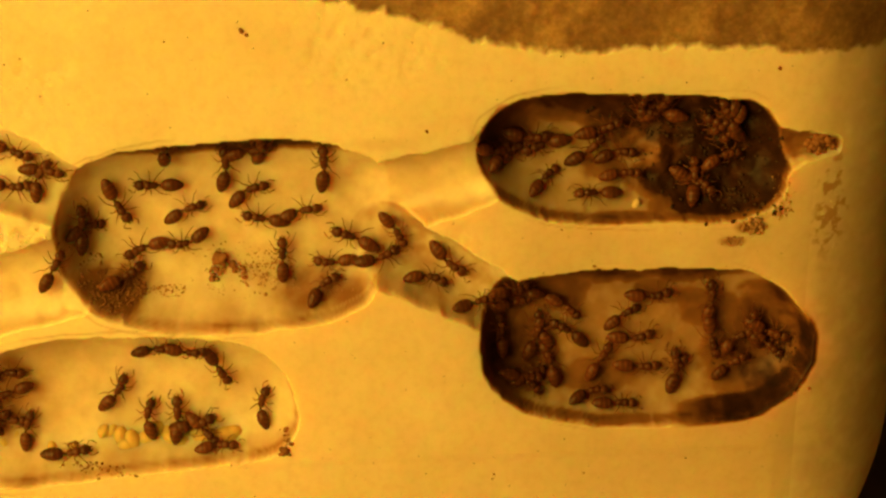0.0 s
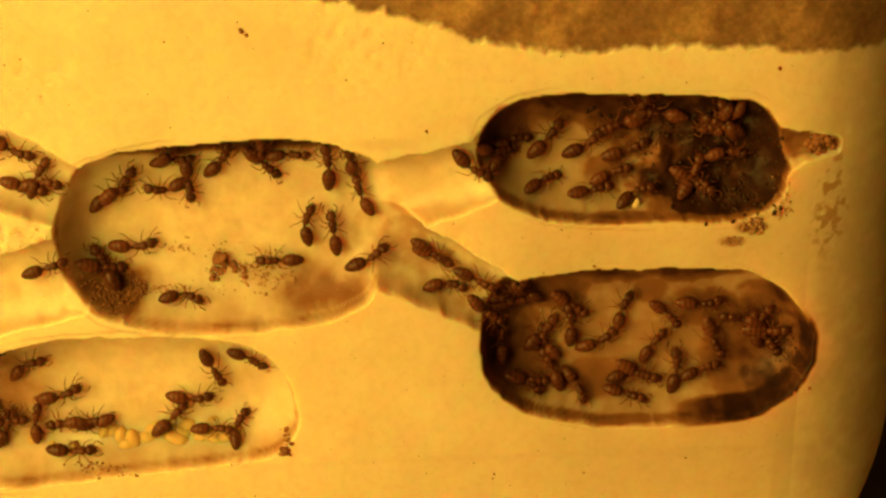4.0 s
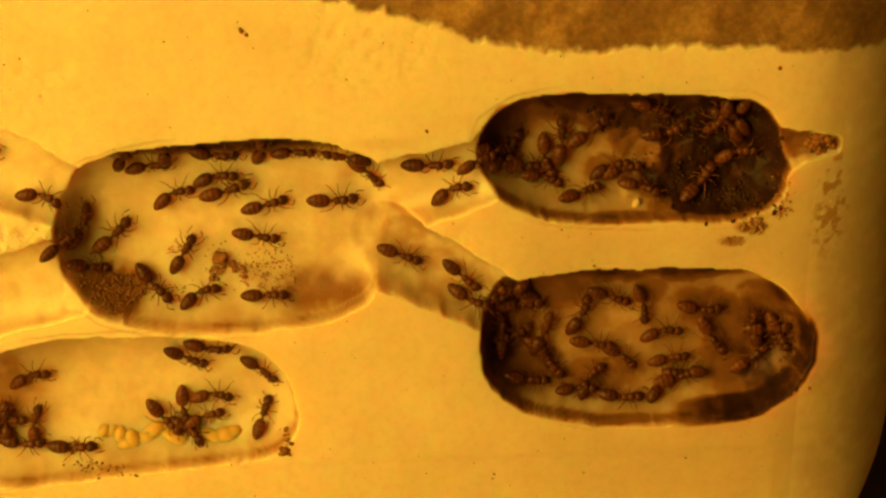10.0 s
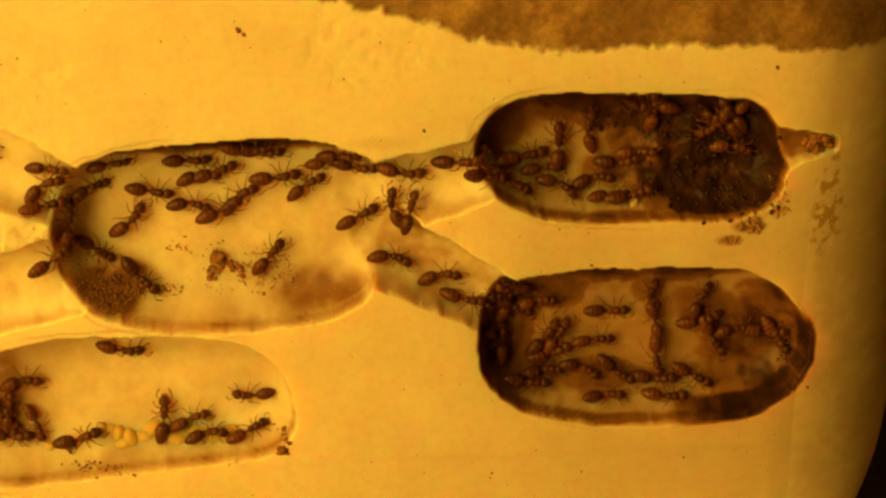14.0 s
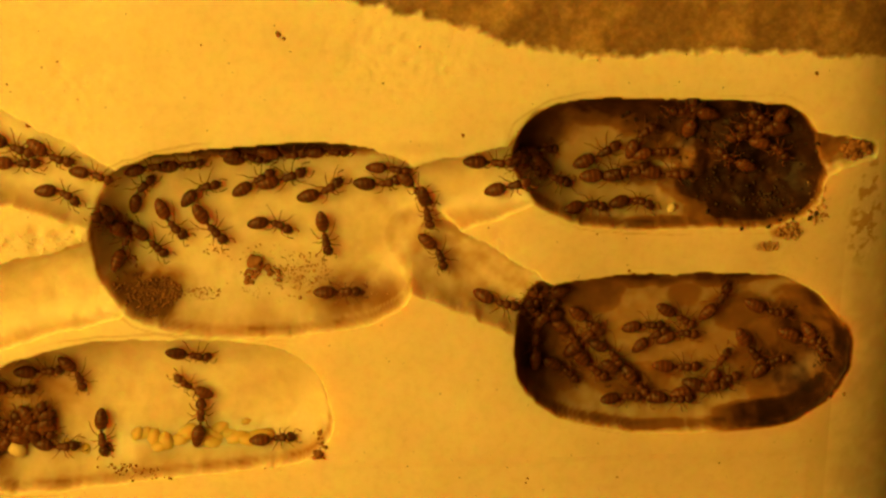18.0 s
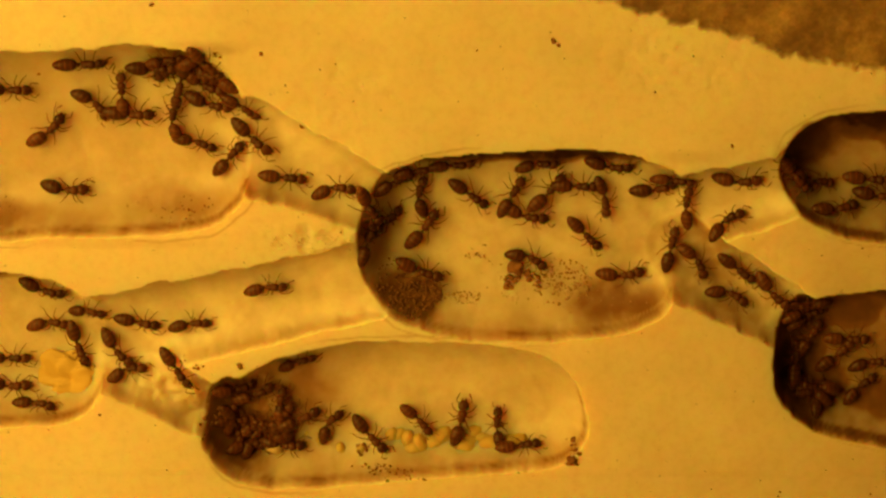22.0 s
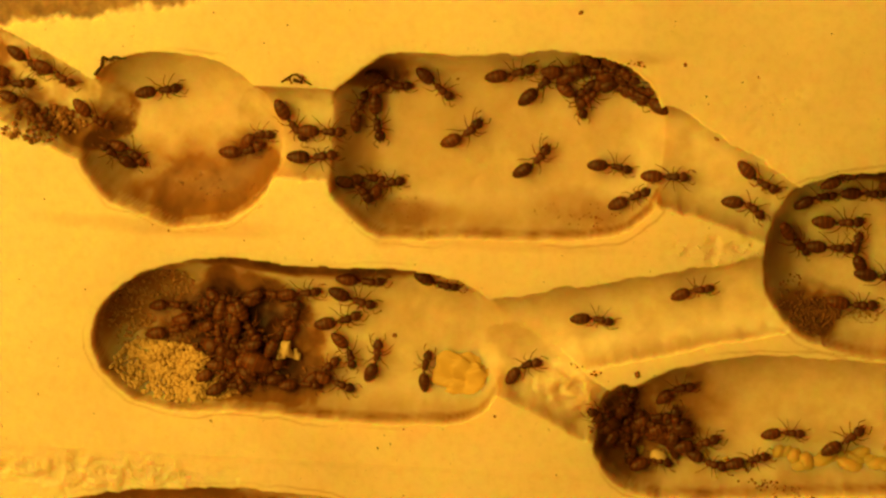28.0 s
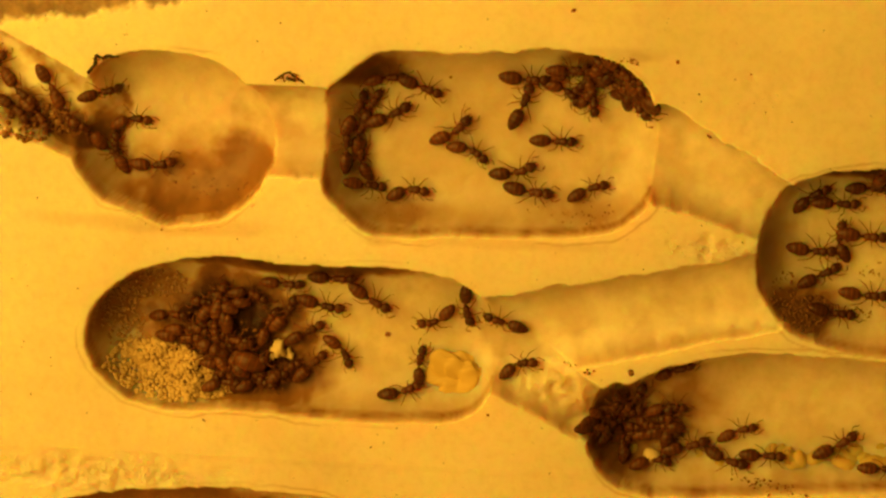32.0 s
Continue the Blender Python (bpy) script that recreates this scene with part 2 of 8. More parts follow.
def block_distance(x, z):
    """Distance inside the block's own outline, whose lower corner is cut to a curve."""
    d = np.minimum(EDGE_X - x, 2.5 * np.minimum(x + 150, np.minimum(146 - z, z - 46)))
    qx, qz = np.maximum(x - 39.5, 0) / 21.0, np.maximum(72 - z, 0) / 26.0
    r = np.hypot(qx, qz)
    w = (qx / (r + 1e-9)) ** 2
    return np.where((qx > 0) & (qz > 0), np.minimum(d, (1 - r) * (21.0 * w + 65.0 * (1 - w))), d)


def blot(x, z, cx, cz, rx, rz, soft=0.4, seed=1):
    """A stain with a ragged edge: 1 in its middle, 0 outside."""
    r = np.hypot((x - cx) / rx, (z - cz) / rz) + 0.35 * value_noise(x, z, 3.0, seed, 4)
    return np.clip((1 + soft / 2 - r) / soft, 0, 1)


def brown_zone(x, z):
    """A waxy brown zone along the top, with a ragged border that falls and levels off: 1 inside, 0 outside."""
    edge = np.interp(x, [-150, -136, -122, -113, -104, -30, -14, -4, 6, 17, 29, 39, 57],
                     [123.5, 124.9, 126.9, 128.7, 132, 135, 129.2, 126.5, 123.2, 122.4, 123.1, 122.2, 122.0])
    return np.clip((z - edge + 0.9 * value_noise(x, z, 2.0, 81, 4) + 0.5 * value_noise(x, z, 0.7, 82, 3)) / 0.7, 0, 1)


def blend(a, b2, k=2.4):
    """The deeper of two surfaces, with the ridge between them worn round."""
    h = np.clip(1 - np.abs(a - b2) / k, 0, 1)
    return np.maximum(a, b2) + 0.25 * k * h * h * np.clip(np.minimum(a, b2) / k, 0, 1)


def carve(x, z):
    """Depth of the surface behind the face in mm, and how far it is inside each hollow."""
    wobble = 0.34 * value_noise(x, z, 4.0, 11) + 0.26 * value_noise(x, z, 1.5, 21) * np.clip(0.75 + 1.2 * value_noise(x, z, 9.0, 22), 0.15, 1.3)
    depth, inner = np.zeros_like(x), {}
    for key, (loop, deep, wide) in HOLLOWS.items():
        p = np.array(loop)
        near = (x > p[:, 0].min() - 2) & (x < p[:, 0].max() + 2) & (z > p[:, 1].min() - 2) & (z < p[:, 1].max() + 2)
        d = np.full(x.shape, -5.0)
        d[near] = inside_distance(x[near], z[near], smooth_loop(loop))
        d[near] += wobble[near] * np.exp(-(d[near] / 1.3) ** 2)
        inner[key] = d
        t = np.clip(d / wide, 0, 1)
        depth = blend(depth, deep * (1 - (1 - t) ** 2.6) ** (1 / 2.0))
    for n, (ax, az, ra, bx, bz, rb, da, db) in enumerate(TUNNELS):
        d = capsule_distance(x, z, ax, az, ra, bx, bz, rb)
        d = d + 1.3 * wobble * np.exp(-(d / 1.3) ** 2)
        inner[n] = d
        along = ((x - ax) * (bx - ax) + (z - az) * (bz - az)) / ((bx - ax) ** 2 + (bz - az) ** 2)
        deep = da + (db - da) * np.clip(along, 0, 1)
        t = np.clip(d / (0.95 * min(ra, rb)), 0, 1)
        depth = blend(depth, deep * (1 - (1 - t) ** 2.4) ** (1 / 2.0))
    lumpy = blot(x, z, 33, 108.5, 9, 8, 0.5, 97) + 0.8 * blot(x, z, -112, 83.5, 9, 6, 0.5, 98) + 0.5 * blot(x, z, -39.5, 92.8, 4, 2.4, 0.6, 99) + 1.1 * blot(x, z, -118.5, 79.8, 7, 3.4, 0.7, 89) + 1.3 * blot(x, z, -68.2, 81.0, 4.6, 2.8, 0.8, 85)
    depth -= np.clip(depth / 3, 0, 1) * lumpy * (0.9 + 0.8 * value_noise(x, z, 2.2, 96, 4))
    depth += np.clip(depth, 0, 1) * (0.30 * value_noise(x, z, 7.0, 31) + 0.05 * value_noise(x, z, 0.9, 41))
    depth += 0.02 * value_noise(x, z, 1.5, 51)
    # pitted patches on the face, and a coarser skin in the brown zone along the top
    pit = np.maximum(blot(x, z, 46.2, 103, 2.2, 6.5, 0.6, 91), 0.6 * blot(x, z, -128, 66.5, 16, 2.6, 0.8, 92))
    pit = np.maximum(pit, 0.5 * blot(x, z, -50, 101, 6, 2.0, 0.8, 93) * (depth < 0.3))
    pit = np.maximum(pit, 0.16 * np.maximum(blot(x, z, -9, 123.5, 10, 4.5, 0.9, 86), np.maximum(blot(x, z, -46, 119, 6, 5, 0.9, 87), blot(x, z, 1.5, 100.5, 3, 4, 0.9, 88))) * (depth < 0.3))
    depth += pit * (1.0 * value_noise(x, z, 1.3, 94, 4) + 0.15)
    brown = brown_zone(x, z)
    depth += brown * (0.35 + 0.22 * value_noise(x, z, 2.6, 95, 4))
    depth += 0.12 * np.clip((71.6 - z + 0.012 * x) / 0.8, 0, 1) * (depth < 0.4)
    rim = np.clip(1 - block_distance(x, z) / ROUND, 0, 1)
    depth = np.maximum(depth, ROUND * 0.9 * (1 - np.sqrt(1 - rim ** 2 + 1e-9)))
    return depth, inner


def grid_object(name, xs, zs, depth, soil, wet, keep, mat):
    nx, nz = len(xs), len(zs)
    gx, gz = np.meshgrid(xs, zs, indexing="ij")
    co = np.stack([gx, depth, gz], -1).reshape(-1, 3) * MM
    i, j = np.meshgrid(np.arange(nx - 1), np.arange(nz - 1), indexing="ij")
    a = i * nz + j
    quads = np.stack([a, a + nz, a + nz + 1, a + 1], -1).reshape(-1, 4)
    quads = quads[keep.reshape(-1)[quads].all(1)]
    me = bpy.data.meshes.new(name)
    me.vertices.add(len(co))
    me.vertices.foreach_set("co", co.astype(np.float32).ravel())
    me.loops.add(quads.size)
    me.loops.foreach_set("vertex_index", quads.astype(np.int32).ravel())
    me.polygons.add(len(quads))
    me.polygons.foreach_set("loop_start", np.arange(0, quads.size, 4, dtype=np.int32))
    me.polygons.foreach_set("use_smooth", np.ones(len(quads), bool))
    for key, values in (("soil", soil), ("wet", wet)):
        at = me.attributes.new(key, "FLOAT", "POINT")
        at.data.foreach_set("value", values.astype(np.float32).ravel())
    me.update(calc_edges=True)
    me.validate()
    me.materials.append(mat)
    return new(name, me)


XS = np.concatenate([np.arange(-150, -141, 1.0), np.arange(-141, 60.6, 0.21)])
ZS = np.concatenate([np.arange(46, 61, 0.8), np.arange(61, 130, 0.21), np.arange(130, 146.5, 1.0)])
GX, GZ = np.meshgrid(XS, ZS, indexing="ij")
DEPTH, INNER = carve(GX, GZ)


def depth_at(x, z):
    """Depth of the carved surface at a place, in mm."""
    i = min(max(int(np.searchsorted(XS, x)) - 1, 0), len(XS) - 2)
    j = min(max(int(np.searchsorted(ZS, z)) - 1, 0), len(ZS) - 2)
    u, v = (x - XS[i]) / (XS[i + 1] - XS[i]), (z - ZS[j]) / (ZS[j + 1] - ZS[j])
    return float((DEPTH[i, j] * (1 - u) + DEPTH[i + 1, j] * u) * (1 - v) + (DEPTH[i, j + 1] * (1 - u) + DEPTH[i + 1, j + 1] * u) * v)


def stains_and_light():
    """Soil and damp ground into the plaster, each patch with a shape of its own; also painted light: warm bounce in the
    hollows, redder dimmer light at one end.
    """
    x, z = GX, GZ
    n1 = value_noise(x, z, 6.0, 61, 4)
    n2 = value_noise(x, z, 1.6, 62, 3)
    within = {k: np.clip(INNER[k] / 0.5, 0, 1) for k in HOLLOWS}
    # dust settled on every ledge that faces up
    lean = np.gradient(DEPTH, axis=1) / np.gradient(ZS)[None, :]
    # hollows also browned with depth: warm bounced light put into the colour
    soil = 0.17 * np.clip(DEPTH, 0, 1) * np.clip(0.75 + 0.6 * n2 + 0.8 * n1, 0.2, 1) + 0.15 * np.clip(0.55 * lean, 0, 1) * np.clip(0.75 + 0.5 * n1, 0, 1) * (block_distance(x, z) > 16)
    # the broad faint patch over each clean hollow paints the same warm bounce
    patches = (
        ("high_end", 35.5, 108.5, 8.5, 10.5, 0.7, 2.2), ("high_end", 30, 112.5, 8, 4.6, 0.8, 1.9), ("high_end", 29.5, 105.5, 5.5, 3.2, 0.9, 1.6), ("high_end", 24, 113.6, 7, 3.4, 0.9, 1.4), ("high_end", 24.5, 109.5, 4.5, 2.4, 1.0, 1.05), ("high_end", 18, 115.5, 8, 2.4, 0.9, 1.2), ("high_end", 19.5, 106.5, 3.5, 2.2, 0.9, 0.7), ("high_end", 33, 103.5, 7, 3.0, 0.8, 1.4), ("high_end", 22, 110, 30, 12, 0.6, 0.36), ("high_end", 7.5, 113, 5, 4.5, 0.8, 0.85), ("high_end", 14, 114.5, 6, 2.6, 0.9, 0.75), ("lowest", -120, 57, 20, 9, 0.6, 0.7), ("high_end", 22, 116.0, 18, 3.4, 0.8, 1.05),
        ("low_end", 25, 85, 30, 14, 0.6, 0.46), ("low_end", 42.5, 83.5, 6.5, 10, 0.9, 1.15), ("low_end", 8, 86, 4.2, 9, 0.9, 0.9), ("low_end", 24, 94.8, 19, 3.0, 0.9, 1.05), ("low_end", 33, 88, 6, 3.4, 1.0, 0.72), ("low_end", 20, 79, 7, 2.6, 1.0, 0.75), ("low_end", 38.5, 82, 8, 8, 1.0, 0.78), ("low_end", 14, 91, 6, 3, 1.0, 0.75), ("low_end", 12, 81, 5, 3, 1.0, 0.75), ("low_end", 26, 90.5, 4, 2.5, 1.0, 0.62),
        ("middle", -40, 92.5, 6, 3.2, 0.9, 0.72), ("middle", -14.0, 91.8, 8.5, 2.8, 1.3, 0.60), ("middle", -19, 93.5, 4.5, 3.2, 1.5, 0.34), ("middle", -25, 111.6, 19, 2.4, 0.5, 1.1), ("middle", -42.8, 101, 2.6, 8, 0.9, 0.36), ("middle", -25, 101, 24, 15, 0.9, 0.10),
        ("brood", -60, 75, 5, 7, 0.8, 0.75), ("brood", -42, 79, 26, 12, 0.9, 0.08), ("brood", -56, 77, 9, 9, 0.9, 0.5),
        ("upper", -94.5, 110, 3.2, 8, 0.9, 0.42), ("upper", -66, 104.0, 9, 2.6, 1.3, 0.45), ("upper", -88, 102.4, 7, 1.8, 1.2, 0.5), ("upper", -64, 122.6, 5, 2.5, 0.7, 0.9), ("upper", -92, 120.5, 4.5, 2.5, 0.7, 0.8), ("upper", -78, 112, 24, 14, 0.9, 0.23),
        ("seeds", -118.5, 80, 8, 4, 0.6, 0.1), ("seeds", -110.5, 85, 9.5, 7.5, 0.7, 1.3), ("seeds", -107.5, 81.5, 8, 5.5, 0.8, 1.1), ("seeds", -121, 89, 8, 7, 0.8, 0.58), ("seeds", -100, 95, 16, 1.8, 0.7, 0.9), ("seeds", -103, 80, 7, 4, 0.8, 0.6),
        ("round", -114, 103.0, 13, 6.4, 1.3, 0.74), ("round", -107, 108, 5, 4, 0.9, 0.65), ("round", -115, 112, 13, 11, 0.9, 0.15),
    )
    rim = np.clip(1.6 - np.abs(INNER["low_end"] - 0.35) / 0.75, 0, 1) * np.clip((x - 27) / 8, 0, 1) * np.clip((91 - z) / 4, 0, 1)
    soil = np.maximum(soil, 1.5 * np.minimum(rim, 1) * np.clip(1.1 + 0.7 * n2, 0, 1))
    for n, (key, cx, cz, rx, rz, soft, much) in enumerate(patches):
        soil = np.maximum(soil, within[key] * much * blot(x, z, cx, cz, rx, rz, soft, 100 + 7 * n) * np.clip(0.95 + 0.35 * n1 + 0.25 * n2, 0, 1))
    soil = np.minimum(soil, 1.6)
    # a thin brown line where the rim of each hollow has been touched by damp
    for key in HOLLOWS:
        line = np.clip(1 - np.abs(INNER[key] - 0.2) / 0.55, 0, 1) * (DEPTH < 3.2)
        soil = np.maximum(soil, (0.95 if key in ("low_end", "high_end", "lowest") else 0.56) * line * np.clip(0.85 + 0.4 * n1 + 0.4 * n2, 0, 1))
        lip = np.clip(1 - np.abs(INNER[key] + 0.75 + 0.7 * n1) / 0.22, 0, 1) * (DEPTH < 0.3) * np.clip(2.2 * value_noise(x, z, 11.0, 63, 2), 0, 1)
        soil = np.maximum(soil, 0.30 * lip)
    for n, (k, much) in enumerate(((3, 0.85), (4, 0.30), (5, 0.22), (6, 0.12), (0, 0.10), (1, 0.42), (2, 0.75), (7, 0.3))):
        soil = np.maximum(soil, np.clip(INNER[k] / 0.8, 0, 1) * much * np.clip(0.6 + n1 + 0.5 * n2, 0, 1))
    for n, (cx, cz, rx, rz, much) in enumerate(((36.8, 101.1, 2.0, 0.7, 0.6), (34.5, 99.3, 1.8, 0.7, 0.45), (-60.0, 124.2, 1.6, 0.5, 0.2), (-90.2, 100.3, 1.6, 0.7, 0.16), (-128, 66.5, 14, 2.2, 0.06), (-118, 101.0, 14, 0.9, 0.14), (-62, 124.4, 5, 0.8, 0.12), (-43.5, 104, 1.2, 6, 0.15), (-7, 112.0, 4, 0.8, 0.12), (3.5, 110, 0.8, 4, 0.16), (-75, 100.6, 12, 0.6, 0.10), (-115, 100.4, 9, 0.8, 0.16))):
        soil = np.maximum(soil, much * blot(x, z, cx, cz, rx, rz, 0.9, 300 + 5 * n))
    # redder, dimmer light towards the far end, put into the plaster's colour
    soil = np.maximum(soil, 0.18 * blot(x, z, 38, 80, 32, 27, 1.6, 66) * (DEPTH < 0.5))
    # peeled skin and scuffs on the face, in flecks
    # creases in the damp film over the back walls
    for n, (ax, az, bx, bz, much) in enumerate(((-10.5, 108.5, -14.8, 104.2, 0.16), (-14.8, 104.2, -16.6, 99.5, 0.16), (-35, 101.5, -27, 102.6, 0.10), (-66, 109.5, -60, 108.4, 0.12), (-79, 111.2, -69, 110.0, 0.08), (-88, 106, -76, 107.5, 0.09), (-40, 78.6, -29, 79.5, 0.13), (-34, 74.4, -24, 75.4, 0.12), (-95, 80.0, -86, 79.0, 0.10), (-116, 113.5, -108, 111.5, 0.10))):
        d = 0.18 - np.abs(capsule_distance(x, z, ax, az, 0.0, bx, bz, 0.0) + 0.5 * (n1 + 0.4 * n2))
        soil = np.maximum(soil, much * np.clip(d / 0.18, 0, 1) * (DEPTH > 2))
    soil = np.maximum(soil, 0.30 * blot(x, z, -68.0, 80.6, 4.8, 2.8, 0.9, 67) * np.clip(0.8 + 1.4 * n2, 0.2, 1) * (DEPTH > 0.6))
    fleck = np.clip(3.5 * value_noise(x, z, 0.8, 64, 3) + 0.1, 0, 1)
    peel = np.maximum(blot(x, z, 46.2, 103, 2.4, 6.8, 0.7, 91), 0.45 * blot(x, z, 38.6, 103.6, 2.2, 4.0, 0.9, 65))
    soil = np.maximum(soil, 0.42 * peel * fleck)
    return soil, brown_zone(x, z)


SOIL_AND_LIGHT, WET = stains_and_light()
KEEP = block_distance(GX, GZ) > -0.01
block = grid_object("nest_block", XS, ZS, DEPTH, SOIL_AND_LIGHT, WET, KEEP, PLASTER)
tagged(block, "cream plaster ant nest block with carved chambers and tunnels", "ant nest", kind="structure")


def box_mesh(name, lo, hi, mat):
    bm = bmesh.new()
    bmesh.ops.create_cube(bm, size=1)
    for v in bm.verts:
        v.co = [(a + b2) / 2 + c * (b2 - a) for a, b2, c in zip(lo, hi, v.co)]
    me = bpy.data.meshes.new(name)
    bm.to_mesh(me)
    bm.free()
    me.materials.append(mat)
    return new(name, me)


def back_slab():
    """The body of the block behind its carved skin, down to its flat back."""
    ring = [(-150, 46), (36.5, 46)] + [(36.5 + 24 * math.sin(a), 78 - 32 * math.cos(a)) for a in np.linspace(0.12, math.pi / 2, 14)] + [(60.5, 146), (-150, 146)]
    bm = bmesh.new()
    front = [bm.verts.new((x * MM, 0.9 * ROUND * MM, z * MM)) for x, z in ring]
    back = [bm.verts.new((x * MM, 0.032, z * MM)) for x, z in ring]
    for k in range(len(ring)):
        j = (k + 1) % len(ring)
        bm.faces.new((front[k], front[j], back[j], back[k]))
    bm.faces.new(back)
    bmesh.ops.recalc_face_normals(bm, faces=bm.faces)
    me = bpy.data.meshes.new("nest_body")
    bm.to_mesh(me)
    bm.free()
    me.materials.append(PLASTER)
    ob = new("nest_body", me)
    ob.parent = block


back_slab()
# a dark foot under the block, out of sight below the view
tagged(box_mesh("nest_foot", (-0.14, 0.004, 0.0), (0.03, 0.034, 0.0462), BOUNCE_WOOD), "brown wooden block carrying the plaster nest above the table", "stand", kind="structure")
# unseen table top, added pale to throw warm light up into the hollows
tagged(box_mesh("unseen_table_top", (-0.9, -0.6, -0.03), (0.7, 0.6, 0.0), BOUNCE_WOOD), "unseen light brown matt table top, added to bounce light up", "table", kind="structure")
for nm, lo, hi in (("wall_north", (-1.6, 1.5, -0.7), (1.5, 1.6, 1.8)), ("wall_south", (-1.6, -1.6, -0.7), (1.5, -1.5, 1.8)),
                   ("wall_west", (-1.7, -1.5, -0.7), (-1.6, 1.5, 1.8)), ("wall_east", (1.5, -1.5, -0.7), (1.6, 1.5, 1.8)),
                   ("floor", (-1.6, -1.6, -0.8), (1.5, 1.6, -0.7)), ("ceiling", (-1.6, -1.6, 1.8), (1.5, 1.6, 1.9))):
    tagged(box_mesh(nm, lo, hi, ROOM), "plain unseen room surface, warm beige to bounce fill light", "room", kind="structure")


# ---- loose things in the hollows: soil, refuse, brood, seeds ----
SOIL_MAT = simple("dark_soil", [(0.3, (0.016, 0.007, 0.003)), (0.7, (0.055, 0.024, 0.009))], 700, 0.6, 0.5, spec=0.2)
CRUMB_MAT = simple("brown_crumb", [(0.3, (0.12, 0.042, 0.011)), (0.7, (0.29, 0.115, 0.030))], 900, 0.65, 0.5, spec=0.3)
LARVA_MAT = simple("amber_larva_skin", [(0.3, (0.52, 0.30, 0.075)), (0.7, (0.60, 0.37, 0.10))], 300, 0.5, 0.08, spec=0.3)
LARVA_MAT.node_tree.nodes["Principled BSDF"].inputs["Subsurface Weight"].default_value = 0.8
LARVA_MAT.node_tree.nodes["Principled BSDF"].inputs["Subsurface Radius"].default_value = (1.0, 0.42, 0.12)
LARVA_MAT.node_tree.nodes["Principled BSDF"].inputs["Subsurface Scale"].default_value = 0.003
SEED_MAT = simple("pale_seed_husk", [(0.3, (0.40, 0.24, 0.085)), (0.7, (0.57, 0.38, 0.155))], 500, 0.55, 0.3)
PALE_MAT = simple("pale_crumb", [(0.3, (0.50, 0.35, 0.16)), (0.7, (0.64, 0.48, 0.26))], 600, 0.6, 0.3)
CHIP_MAT = simple("plaster_chip", [(0.3, (0.72, 0.58, 0.35)), (0.7, (0.82, 0.69, 0.46))], 500, 0.5, 0.2)
GRAIN_MAT = simple("amber_brown_grain", [(0.3, (0.26, 0.125, 0.04)), (0.7, (0.42, 0.22, 0.08))], 600, 0.35, 0.3)
LUMP_MAT = simple("amber_food_lump", [(0.3, (0.50, 0.32, 0.075)), (0.7, (0.60, 0.40, 0.115))], 160, 0.5, 0.12, spec=0.25)


def lump_shape(bm, rng, centre, size, detail=2, rough=0.25):
    """A rounded, uneven lump; size holds three half axes, centre and size in metres."""
    seed = Vector((rng.uniform(0, 90), rng.uniform(0, 90), rng.uniform(0, 90)))
    turn = Euler((rng.uniform(0, 6.28), rng.uniform(0, 6.28), rng.uniform(0, 6.28))).to_matrix()
    made = bmesh.ops.create_icosphere(bm, subdivisions=detail, radius=1.0)["verts"]
    for v in made:
        k = 1 + rough * noise.noise(v.co * 1.7 + seed)
        v.co = Vector(centre) + turn @ Vector((v.co.x * size[0] * k, v.co.y * size[1] * k, v.co.z * size[2] * k))


def heap(name, label, category, mat, spots, detail=1, rough=0.4, kind="stuff", proud=0.3):
    """Many small pieces lying on the wall, from spots of (x, z, half size in mm)."""
    rng = random.Random(len(spots) + len(name))
    bm = bmesh.new()
    for x, z, r in spots:
        y = depth_at(x, z) - proud * r
        lump_shape(bm, rng, (x * MM, y * MM, z * MM), [r * MM * rng.uniform(0.55, 1.35) for _ in range(3)], detail, rough)
    for f in bm.faces:
        f.smooth = True
    me = bpy.data.meshes.new(name)
    bm.to_mesh(me)
    bm.free()
    me.materials.append(mat)
    return tagged(new(name, me), label, category, kind=kind)


def scatter(seed, cx, cz, rx, rz, count, small, large, power=0.6):
    """Random spots in an ellipse, in mm, denser towards its middle."""
    rng = random.Random(seed)
    out = []
    for _ in range(count):
        a, r = rng.uniform(0, 2 * math.pi), rng.random() ** power
        out.append((cx + rx * r * math.cos(a), cz + rz * r * math.sin(a), rng.uniform(small, large)))
    return out


def deep_only(spots, least=2.6):
    """Those spots that lie inside a hollow."""
    return [s for s in spots if depth_at(s[0], s[1]) > least]


def single(name, label, category, mat, x, z, size, lift=0.5, group="", detail=3, rough=0.2, turn=0.0):
    """One lump as a thing of its own, lying on the wall; size: half axes along the wall, off it and across, in mm."""
    rng = random.Random(int(x * 31 + z * 17))
    bm = bmesh.new()
    made = bmesh.ops.create_icosphere(bm, subdivisions=detail, radius=1.0)["verts"]
    seed = Vector((rng.uniform(0, 90), rng.uniform(0, 90), 3))
    for v in made:
        k = 1 + rough * noise.noise(v.co * 1.5 + seed) + 0.3 * rough * noise.noise(v.co * 4 + seed)
        v.co = Vector((v.co.x * size[0], v.co.y * size[1], v.co.z * size[2])) * k * MM
    bm.transform(Matrix.Rotation(radians(-turn), 4, "Y"))
    for f in bm.faces:
        f.smooth = True
    me = bpy.data.meshes.new(name)
    bm.to_mesh(me)
    bm.free()
    me.materials.append(mat)
    ob = new(name, me)
    ob.location = Vector((x, depth_at(x, z) - lift * size[1], z)) * MM
    return tagged(ob, label, category, group)


